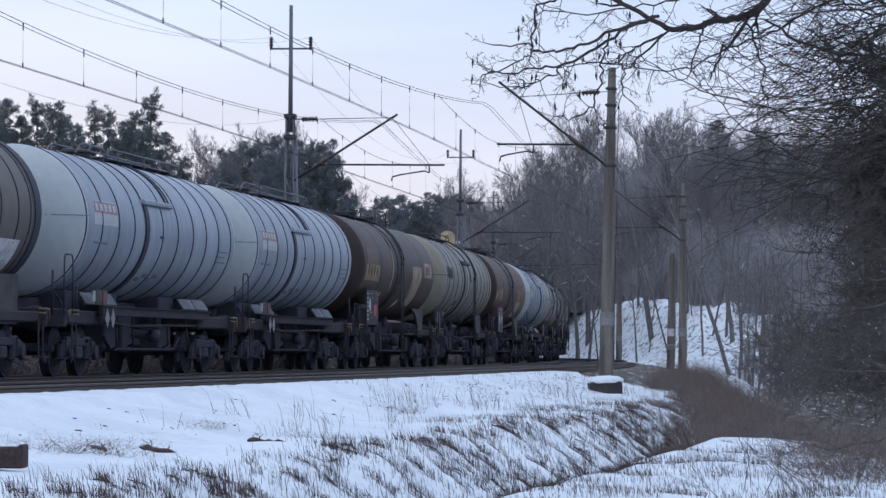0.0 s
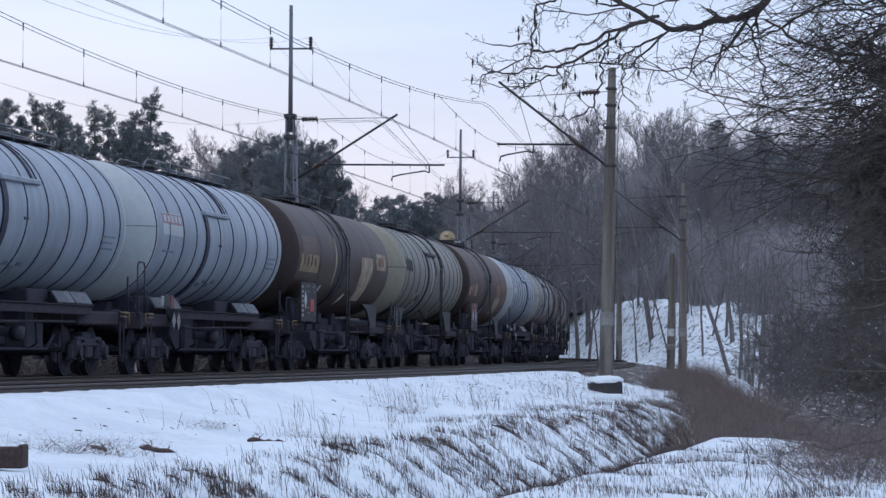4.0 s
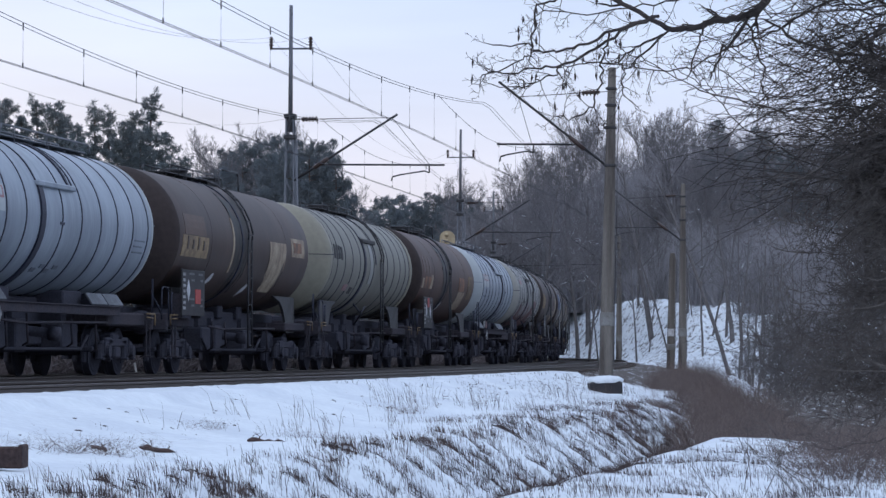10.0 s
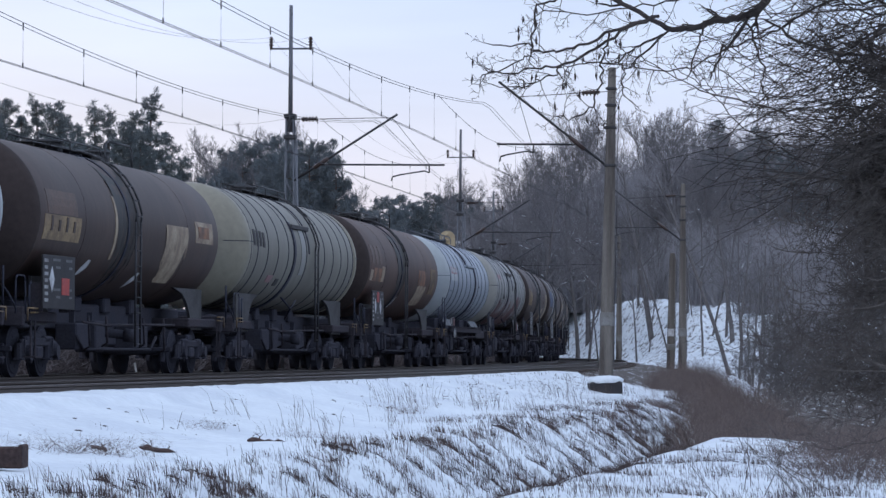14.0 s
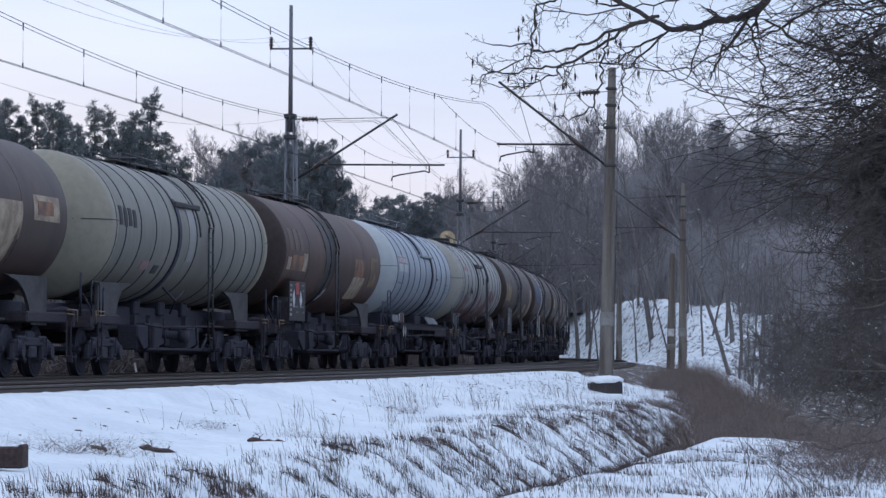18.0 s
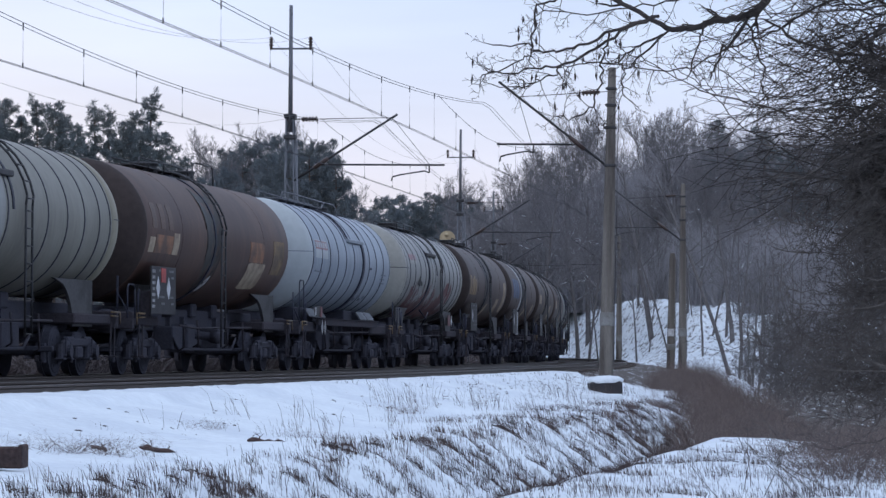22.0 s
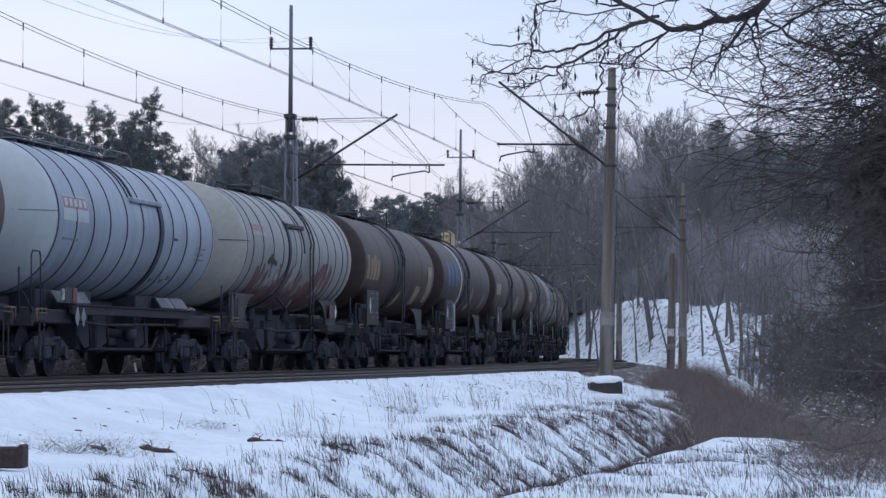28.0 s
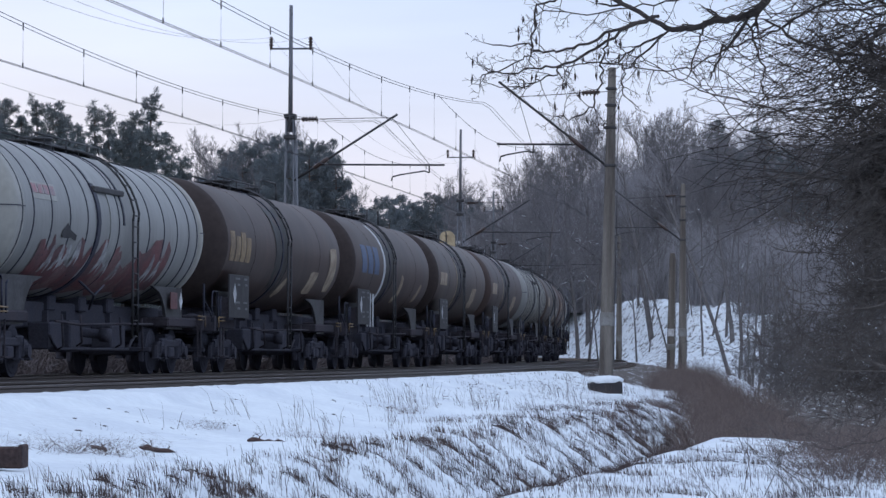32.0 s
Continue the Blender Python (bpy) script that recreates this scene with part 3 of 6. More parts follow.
M_OCHRE = mat("worn_ochre_paint", (0.27, 0.195, 0.11), 0.65, 0.25, 2.5, 25, 0.1, other=(0.16, 0.115, 0.075))
M_LETTER = mat("faded_grey_lettering", (0.17, 0.19, 0.22), 0.6, 0.2, 5, 25, 0.0)
M_SLATE = mat("slate_paint", (0.042, 0.04, 0.043), 0.7, 0.2, 4, 25, 0.1)
M_FAINT = mat("worn_grey_lettering", (0.15, 0.15, 0.155), 0.7, 0.2, 5, 25, 0.0)
M_GRAFFITI = mat("faded_wine_red_spray", (0.16, 0.058, 0.062), 0.6, 0.3, 2.5, 15, 0.1, other=(0.17, 0.12, 0.118), wide=0.2)
R_T, Z_T = 1.4, 2.85


def tank_patch(name, x0, x1, z0, z1, material, parent, label="", lift=0.006):
    """A thin painted or applied panel that follows the tank's near side."""
    a0, a1 = (math.asin(max(-1, min(1, (z - Z_T) / R_T))) for z in (z0, z1))
    n = max(2, int(abs(a1 - a0) / 0.08))
    verts = []
    for i in range(n + 1):
        a = a0 + (a1 - a0) * i / n
        for r in (R_T + lift, R_T - 0.01):
            for x in (x0, x1):
                verts.append((x, -r * math.cos(a), Z_T + r * math.sin(a)))
    faces = []
    for i in range(n):
        k = 4 * i
        faces += [(k, k + 1, k + 5, k + 4), (k, k + 4, k + 6, k + 2), (k + 1, k + 3, k + 7, k + 5)]
    faces += [(0, 2, 3, 1), (4 * n, 4 * n + 1, 4 * n + 3, 4 * n + 2)]
    return mesh_part(name, verts, faces, material, parent, label)


def hoop(name, x, width, parent, material=None, lift=0.012, a0=0.0, a1=360.0, label=""):
    """A flat band round the tank, from angle a0 to a1 (0: top, 90: the near side)."""
    n = max(8, int(abs(a1 - a0) / 7.5))
    verts, faces = [], []
    for i in range(n + 1):
        a = radians(a0 + (a1 - a0) * i / n)
        for xx, r in ((x - width / 2, R_T - 0.01), (x - width / 2, R_T + lift), (x + width / 2, R_T + lift), (x + width / 2, R_T - 0.01)):
            verts.append((xx, -r * math.sin(a), Z_T + r * math.cos(a)))
    for i in range(n):
        k = 4 * i
        for j in range(3):
            faces.append((k + j, k + j + 1, k + j + 5, k + j + 4))
    return mesh_part(name, verts, faces, material or M_BAND, parent, label)


def tank_blob(name, cols, material, parent, label="", lift=0.012):
    """A painted shape on the tank's near side, from columns of (x, low z, high z)."""
    verts, faces, n = [], [], 6
    for x, z0, z1 in cols:
        for i in range(n + 1):
            a = math.asin(max(-1, min(1, (z0 + (z1 - z0) * i / n - Z_T) / R_T)))
            verts.append((x, -(R_T + lift) * math.cos(a), Z_T + (R_T + lift) * math.sin(a)))
    for j in range(len(cols) - 1):
        for i in range(n):
            k = j * (n + 1) + i
            faces.append((k, k + n + 1, k + n + 2, k + 1))
    return mesh_part(name, verts, faces, material, parent, label, True)


WHEELSETS = []
BOGIE_MESH = {}


def bogie_parts(wagon, x):
    """One two-axle bogie round x: side frames, springs, bolster, two turning wheelsets."""
    if not BOGIE_MESH:
        for side in (-1, 1):
            bm = bmesh.new()
            y = side * 1.0
            box(bm, (0, y, 0.62), (1.3, 0.1, 0.16), 0.03)
            for k in (-1, 1):
                box(bm, (k * 0.9, y, 0.5), (0.36, 0.14, 0.34), 0.05)
                box(bm, (k * 0.62, y, 0.66), (0.5, 0.1, 0.14), 0.03)
                rod(bm, (k * 0.9, y - 0.13 * side, 0.46), (k * 0.9, y + 0.14 * side, 0.46), 0.12, sides=12)
                for e in (-0.26, 0.26):
                    rod(bm, (k * 0.9 + e, y + 0.02, 0.34), (k * 0.9 + e, y + 0.02, 0.6), 0.07, sides=8)
                    box(bm, (k * 0.9 + e, y, 0.32), (0.18, 0.18, 0.04), 0.01)
            box(bm, (0, y, 0.44), (0.42, 0.12, 0.24), 0.04)
            me = bpy.data.meshes.new("side_frame")
            bm.to_mesh(me)
            bm.free()
            me.materials.append(M_BOGIE)
            BOGIE_MESH[side] = me
        bm = bmesh.new()
        box(bm, (0, 0, 0.72), (0.5, 2.0, 0.2), 0.04)
        rod(bm, (0, 0, 0.6), (0, 0, 0.95), 0.24, sides=16)
        box(bm, (-1.45, 0, 0.5), (0.1, 1.9, 0.1), 0.02)
        box(bm, (1.45, 0, 0.5), (0.1, 1.9, 0.1), 0.02)
        for k in (-1, 1):
            for y in (-0.75, 0.75):
                box(bm, (k * 0.38, y, 0.42), (0.1, 0.1, 0.36), 0.02)
                box(bm, (k * 1.42, y, 0.42), (0.1, 0.1, 0.36), 0.02)
        me = bpy.data.meshes.new("bolster")
        bm.to_mesh(me)
        bm.free()
        me.materials.append(M_BOGIE)
        BOGIE_MESH[0] = me
        bm = bmesh.new()
        box(bm, (0, 0, 0), (0.022, 0.03, 0.28), 0.006)
        me = bpy.data.meshes.new("horn_guide")
        bm.to_mesh(me)
        bm.free()
        me.materials.append(M_BOGIE)
        BOGIE_MESH["g"] = me
        bm = bmesh.new()
        rod(bm, (0, -1.05, 0), (0, 1.05, 0), 0.08, sides=12)
        for y in (-1, 1):
            rod(bm, (0, y * 0.68, 0), (0, y * 0.815, 0), 0.46, sides=32)
            rod(bm, (0, y * 0.66, 0), (0, y * 0.685, 0), 0.49, sides=32)
            rod(bm, (0, y * 0.815, 0), (0, y * 0.83, 0), 0.40, 0.38, sides=32)
            rod(bm, (0, y * 0.8, 0), (0, y * 0.9, 0), 0.14, sides=16)
            for k in range(6):
                a = k * math.pi / 3
                rod(bm, (0.27 * math.cos(a), y * 0.8, 0.27 * math.sin(a)), (0.27 * math.cos(a), y * 0.836, 0.27 * math.sin(a)), 0.04, sides=8)
        me = bpy.data.meshes.new("wheelset")
        bm.to_mesh(me)
        bm.free()
        me.materials.append(M_WHEEL)
        BOGIE_MESH["w"] = me
    for k, name in ((-1, "bogie_side_frame"), (1, "bogie_side_frame"), (0, "bogie_bolster")):
        ob = new(name, BOGIE_MESH[k])
        ob.parent = wagon
        ob.matrix_basis = pose(x, 0, 0)
    for k in (-1.2, 0.6):
        ob = new("horn_guide", BOGIE_MESH["g"])
        ob.parent = wagon
        ob.matrix_basis = pose(x + k, -1.11, 0.56)
    for k in (-0.9, 0.9):
        w = new("wheelset", BOGIE_MESH["w"])
        w.parent = wagon
        w.matrix_basis = pose(x + k, 0, 0.46)
        WHEELSETS.append((w, x + k))


def underframe(w, half, kind):
    """Sole bars, headstocks, buffers, couplings, brake gear, steps and handrails."""
    L = half
    if kind == "white":
        for y in (-1.25, 1.25):
            bm = bmesh.new()
            box(bm, (0, y, 1.21), (2 * L - 6.4, 0.08, 0.16), 0.01)
            box(bm, (0, y, 1.3), (2 * L - 6.4, 0.16, 0.02), 0.005)
            part("sole_bar", bm, M_FRAME, w, "rust-brown side sill", smooth=False)
        for k in (-1, 1):
            bm = bmesh.new()
            box(bm, (k * (L - 2.2), 0, 1.08), (2.9, 2.3, 0.26), 0.03)
            part("end_frame", bm, M_FRAME, w, smooth=False)
        # sill plus blocks added to close the light gaps below the tank
        bm = bmesh.new()
        box(bm, (0, 0, 1.2), (2 * L - 3.0, 0.7, 0.5), 0.03)
        for x in (-4.9, -2.4, 2.4, 4.9):
            box(bm, (x, 0, 1.4), (1.3, 1.7, 0.36), 0.03)
        part("sill_gap_filler", bm, M_BOGIE, w, smooth=False)
        for x in (-4.6, -3.4, 3.3, 4.5):
            for y in (-1, 1):
                bm = bmesh.new()
                box(bm, (x, y * 1.06, 1.44), (1.1, 0.04, 0.26), 0.01, Matrix.Rotation(y * radians(34), 3, "X"))
                part("saddle", bm, M_PALESADDLE, w, "pale grey tank saddle plate", smooth=False)
    else:
        # sill and added blocks that stop light showing under the belly
        bm = bmesh.new()
        box(bm, (0, 0, 1.12), (2 * L - 1.6, 0.7, 0.5), 0.03)
        for x in (-3.2, -1.1, 1.1, 3.2):
            box(bm, (x, 0, 1.36), (0.5, 0.9, 0.3), 0.03)
        part("sill_gap_filler", bm, M_BOGIE, w, smooth=False)
        for k in (-1, 1):
            bm = bmesh.new()
            box(bm, (k * (L - 1.9), 0, 1.06), (2.6, 2.3, 0.2), 0.03)
            part("end_frame", bm, M_FRAME, w, smooth=False)
            for y in (-1, 1):
                n = 8
                verts, faces = [], []
                for i in range(n + 1):
                    u = i / n
                    zz = 1.78 - 0.86 * u
                    dip = R_T ** 2 - (zz - Z_T) ** 2
                    yy = max(1.08, math.sqrt(dip) + 0.02 if dip > 0 else 0)
                    inner = L - 4.35 + (1.6 if kind == "brown" else 1.25) * math.sqrt(1 - (1 - u) ** 2)
                    for xx in (inner, L - 1.75):
                        verts.append((k * xx, y * yy, zz))
                        verts.append((k * xx, y * (yy - 0.06), zz))
                for i in range(n):
                    q = 4 * i
                    faces += [(q, q + 2, q + 6, q + 4), (q + 1, q + 5, q + 7, q + 3), (q, q + 4, q + 5, q + 1), (q + 2, q + 3, q + 7, q + 6)]
                mesh_part("saddle", verts, faces, M_SADDLE, w, "dusty grey saddle plate over the bogie")
    for k in (-1, 1):
        bm = bmesh.new()
        box(bm, (k * (L - 0.62), 0, 1.06), (0.14, 2.55, 0.34), 0.02)
        part("headstock", bm, M_FRAME, w, smooth=False)
        for y in (-0.875, 0.875):
            bm = bmesh.new()
            rod(bm, (k * (L - 0.58), y, 1.05), (k * (L - 0.2), y, 1.05), 0.1, sides=12)
            rod(bm, (k * (L - 0.3), y, 1.05), (k * (L - 0.06), y, 1.05), 0.07, sides=12)
            rod(bm, (k * (L - 0.06), y, 1.05), (k * (L - 0.02), y, 1.05), 0.23, 0.21, sides=16)
            part("buffer", bm, M_BOGIE, w)
        bm = bmesh.new()
        pipe(bm, [(k * (L - 0.6), 0, 1.0), (k * (L - 0.25), 0, 1.0), (k * (L - 0.05), 0, 0.85), (k * L, 0, 0.95)], 0.035)
        part("coupling", bm, M_BOGIE, w)
        bm = bmesh.new()
        pipe(bm, [(k * (L - 0.6), 0.3, 0.9), (k * (L - 0.3), 0.32, 0.55), (k * (L - 0.02), 0.3, 0.7)], 0.025)
        part("brake_hose", bm, M_BOGIE, w)
        for y in (-1, 1):
            bm = bmesh.new()
            x = k * (L - 0.95)
            pipe(bm, [(x, y * 1.3, 1.0), (x, y * 1.3, 0.36), (x - 0.28 * k, y * 1.3, 0.36), (x - 0.28 * k, y * 1.3, 1.0)], 0.018)
            box(bm, (x - 0.14 * k, y * 1.3, 0.36), (0.36, 0.22, 0.025))
            part("foot_step", bm, M_FRAME, w, smooth=False)
            bm = bmesh.new()
            pipe(bm, [(x - 0.35 * k, y * 1.33, 1.2), (x + 0.3 * k, y * 1.33, 1.2), (x + 0.3 * k, y * 1.33, 0.98)], 0.017)
            pipe(bm, [(x - 0.35 * k, y * 1.33, 1.13), (x + 0.15 * k, y * 1.33, 1.12)], 0.014)
            part("step_bracket", bm, M_YELLOW, w, "dull yellow shunter's handle")
    bm = bmesh.new()
    rod(bm, (-1.5, 0.35, 0.85), (-0.3, 0.35, 0.85), 0.2, sides=14)
    part("air_reservoir", bm, M_BOGIE, w)
    bm = bmesh.new()
    box(bm, (0.8, -0.3, 0.72), (1.2, 0.5, 0.3), 0.03)
    rod(bm, (1.4, -0.3, 0.7), (3.2, -0.1, 0.6), 0.03)
    rod(bm, (-3.0, 0.1, 0.6), (0.3, -0.2, 0.7), 0.03)
    part("brake_gear", bm, M_BOGIE, w, smooth=False)
    # made-up boxes added to fill the underside into one dark mass
    for x, l, h, name in ((-2.2, 0.9, 0.5, "front_filler_box"), (2.3, 1.1, 0.46, "rear_filler_box"), (-0.9, 0.7, 0.6, "middle_filler_box")):
        for y in (-0.7, 0.6):
            bm = bmesh.new()
            box(bm, (x + y * 0.4, y, 0.74), (l, 0.42, h), 0.03)
            box(bm, (x + y * 0.4, y, 1.05), (0.1, 0.1, 0.3))
            part(name, bm, M_BOGIE, w, smooth=False)
    for x, z in ((-3.0, 0.55), (-1.7, 0.62), (1.2, 0.6), (2.9, 0.5)):
        bm = bmesh.new()
        pipe(bm, [(x, -1.15, 1.12), (x + 0.04, -1.17, z)], 0.022)
        pipe(bm, [(x + 0.04, -1.17, z), (x + 0.3, -1.0, z - 0.06)], 0.02)
        part("hanger", bm, M_FRAME, w)
    bm = bmesh.new()
    pipe(bm, [(-3.6, -1.2, 1.0), (-2.0, -1.2, 0.95), (0.5, -1.22, 0.98), (3.6, -1.2, 1.0)], 0.025)
    part("air_pipe", bm, M_FRAME, w)
    bm = bmesh.new()
    pipe(bm, [(-3.1, -0.95, 0.75), (-2.6, -0.95, 0.5), (2.6, -0.95, 0.5), (3.1, -0.95, 0.75)], 0.03)
    part("brake_rod", bm, M_BOGIE, w)
    bm = bmesh.new()
    pipe(bm, [(0.1, 0, 1.45), (0.1, 0, 0.9), (0.1, -1.05, 0.78)], 0.09, 10)
    rod(bm, (0.1, -1.05, 0.78), (0.1, -1.25, 0.76), 0.13, sides=12)
    part("outlet_pipe", bm, M_BOGIE, w)


def catwalk(w, x0, x1, y, rail=True, steel=None):
    """Walkway with a low handrail on the tank's crown."""
    bm = bmesh.new()
    z = Z_T + R_T + 0.055
    box(bm, ((x0 + x1) / 2, y, z), (x1 - x0, 0.42, 0.025), 0.005)
    for x in np.linspace(x0 + 0.2, x1 - 0.2, 6):
        box(bm, (float(x), y, z - 0.05), (0.03, 0.36, 0.09))
    part("catwalk", bm, steel or M_DARKSTEEL, w, smooth=False)
    if rail:
        for side in (-0.3, 0.3):
            bm = bmesh.new()
            h = z + (0.17 if steel else 0.15)
            pipe(bm, [(x0, y + side, z), (x0 + 0.1, y + side, h), (x1 - 0.1, y + side, h - 0.02), (x1, y + side, z)], 0.017)
            for x in np.linspace(x0 + 0.9, x1 - 0.9, 3):
                rod(bm, (float(x), y + side, z - 0.05), (float(x), y + side, h), 0.012)
            part("handrail", bm, steel or M_DARKSTEEL, w)


def manhole(w, x, h=0.16):
    bm = bmesh.new()
    rod(bm, (x, 0, Z_T + R_T - 0.05), (x, 0, Z_T + R_T + h), 0.3, sides=20)
    rod(bm, (x, 0, Z_T + R_T + h), (x, 0, Z_T + R_T + h + 0.05), 0.34, 0.3, sides=20)
    part("manhole_lid", bm, M_DARKSTEEL, w)


def ladder(w, x, low=0.75):
    """A ladder that climbs the near side and follows the tank up to the crown."""
    pts = [(-1.46, low), (-1.46, Z_T + 0.1)]
    for a in range(10, 81, 10):
        pts.append((-(R_T + 0.1) * math.cos(radians(a)), Z_T + (R_T + 0.1) * math.sin(radians(a))))
    bm = bmesh.new()
    for e in (-0.2, 0.2):
        pipe(bm, [(x + e, y, z) for y, z in pts], 0.022)
    ob = part("ladder", bm, M_DARKSTEEL, w)
    z = low + 0.05
    while z < Z_T:
        bm = bmesh.new()
        rod(bm, (x - 0.2, -1.46, z), (x + 0.2, -1.46, z), 0.014, sides=5)
        part("rung", bm, M_DARKSTEEL, ob)
        z += 0.3
    for a in range(8, 78, 12):
        y, zz = -(R_T + 0.1) * math.cos(radians(a)), Z_T + (R_T + 0.1) * math.sin(radians(a))
        bm = bmesh.new()
        rod(bm, (x - 0.2, y, zz), (x + 0.2, y, zz), 0.014, sides=5)
        part("rung", bm, M_DARKSTEEL, ob)


def placard_board(w, x, label, mark, column=False, square=False):
    """Upright data board beside the bogie, with rows of unreadable lettering as bars."""
    bm = bmesh.new()
    box(bm, (x, -1.43, 1.67), (2.1, 0.03, 0.94), 0.005)
    b = part("data_board", bm, M_SLATE, w, label, smooth=False)
    for i in range(6):
        for u, wd in ((-0.2, 0.5), (0.62, 0.4)):
            if i in (2, 3):
                continue
            bm = bmesh.new()
            box(bm, (x + u + 0.1 * (i % 2), -1.449, 2.06 - i * 0.13), (wd * (0.6 if i % 2 else 1.0), 0.008, 0.045))
            part("lettering_bar", bm, M_FAINT, b, smooth=False)
    if column:
        for i in range(7):
            bm = bmesh.new()
            box(bm, (x - 0.86, -1.449, 2.04 - i * 0.115), (0.24 - 0.05 * (i % 2), 0.008, 0.06))
            part("lettering_bar", bm, M_DULLWHITE, b, smooth=False)
    for k in (-0.9, 0.9):
        bm = bmesh.new()
        box(bm, (x + k, -1.3, 1.4), (0.06, 0.2, 0.5))
        part("board_bracket", bm, M_FRAME, b, smooth=False)
    for u, m, h in ((-0.5, M_WHITEPAINT, 0.18), (0.4, mark, 0.18)):
        bm = bmesh.new()
        if square and u > 0:
            box(bm, (x + u, -1.449, 1.6), (0.5, 0.012, 0.3), 0.003)
            part("red_plate", bm, m, b, "faded red plate", smooth=False)
            continue
        v = [bm.verts.new(p) for p in ((x + u - h, -1.452, 1.72), (x + u, -1.452, 1.72 - 1.3 * h), (x + u + h, -1.452, 1.72), (x + u, -1.452, 1.72 + 1.3 * h))]
        bm.faces.new(v)
        part("diamond_plate", bm, m, b, smooth=False)


def tank_wagon(label, c0, c1, k0, k1, kind, shell, front=None, marks=None):
    """A bogie tank wagon: tank barrel from c0 to c1 and couplings at k0 and k1, measured back from the train's datum."""
    half, mid = (k1 - k0) / 2, (k0 + k1) / 2
    w = empty("tank_wagon", Matrix.Identity(4), label, "tank wagon", "tank wagons of the train")
    a, b = c0 - mid, c1 - mid
    prof_end = [(0.62, 0.30), (0.60, 0.55), (0.52, 0.85), (0.38, 1.12), (0.2, 1.31), (0.07, 1.385), (0.0, R_T)]
    bm = bmesh.new()
    lathe_x(bm, [(a - d, r) for d, r in prof_end] + [(a + (b - a) * i / 8, R_T) for i in range(1, 8)] + [(b + d, r) for d, r in prof_end[::-1]], 56, Z_T)
    part("tank", bm, shell, w)
    front_head = front if kind != "brown" else None
    if front and kind == "brown":
        bm = bmesh.new()
        lathe_x(bm, [(a - d - 0.012, r + 0.004) for d, r in prof_end] + [(a + 0.02, R_T + 0.005)], 56, Z_T)
        part("tank_end", bm, front, w, "soot-darkened leading tank end")
    bog = half - 2.45
    for x in (-bog, bog):
        bogie_parts(w, x)
    underframe(w, half, kind)
    if kind == "white":
        for u in (0.23, 1.46, 2.68, 3.87, 5.13, 6.4, 8.85, 10.05, 11.3, 12.42) if marks is white_turned else (-0.02, 1.15, 2.4, 3.6, 5.9, 7.2, 8.55, 9.75, 10.93, 12.1):
            hoop("clad_band", a + u * (b - a) / 12.5, 0.05, w)
    elif kind == "beige":
        for u in (0.3, 1.05, 2.25, 3.5, 4.75, 7.1, 9.55, 10.8, 11.95, 13.0, 13.75):
            hoop("clad_band", a + u * (b - a) / 14.3, 0.045, w)
    else:
        for f in (0.22, 0.8):
            hoop("weld_seam", a + (b - a) * f, 0.03, w, shell, 0.004)
    if kind != "brown":
        head = M_WHITEHEAD if kind == "white" else (front_head or M_PALEBEIGE)
        for e, g in ((a, -1), (b, 1)):
            reach = 0.12 if kind == "white" else 0.42
            bm = bmesh.new()
            lathe_x(bm, [(e + g * (d + 0.012), r + 0.006) for d, r in prof_end] + [(e - g * reach, R_T + 0.006)], 56, Z_T)
            hd = part("tank_head", bm, head, w, "plain insulated tank head")
            verts, faces = [], []
            for i in range(13):
                d = 0.55 - (0.62 if kind == "white" else 0.95) * i / 12
                r = float(np.interp(max(d, 0), [0.0, 0.07, 0.2, 0.38, 0.52, 0.6], [1.4, 1.385, 1.31, 1.12, 0.85, 0.55])) + 0.03
                for dz in (-0.009, 0.009):
                    verts.append((e + g * (d + 0.006), -r, Z_T + 0.08 + dz))
            for i in range(12):
                faces.append((2 * i, 2 * i + 2, 2 * i + 3, 2 * i + 1))
            mesh_part("head_seam", verts, faces, M_BAND if kind == "beige" else M_LETTER, hd, "dark horizontal seam")
    if marks:
        marks(w, a, b)
    w["half"] = half
    w["bogie"] = bog
    w["mid"] = mid
    return w


def end_rails(w, a, b, tall=2.2):
    """Handrails on the leading platform end."""
    bm = bmesh.new()
    x = a - 1.15
    pipe(bm, [(x, -1.3, 1.1), (x, -1.3, tall - 0.08), (x + 0.08, -1.3, tall), (x + 0.5, -1.3, tall), (x + 0.58, -1.3, tall - 0.08), (x + 0.62, -1.3, 1.1)], 0.015)
    part("end_handrail", bm, M_BAND, w)
    bm = bmesh.new()
    pipe(bm, [(a - 1.75, -1.25, 1.1), (a - 1.75, -1.25, 1.9)], 0.02)
    pipe(bm, [(a - 1.75, -1.25, 1.55), (a - 1.45, -1.25, 1.45), (a - 1.15, -1.3, 1.2)], 0.018)
    part("end_stanchion", bm, M_BAND, w)
    bm = bmesh.new()
    pipe(bm, [(a - 0.3, -1.3, 1.1), (a - 0.3, -1.3, 1.6), (a - 0.2, -1.3, 1.66)], 0.018)
    part("brake_lever", bm, M_BAND, w)


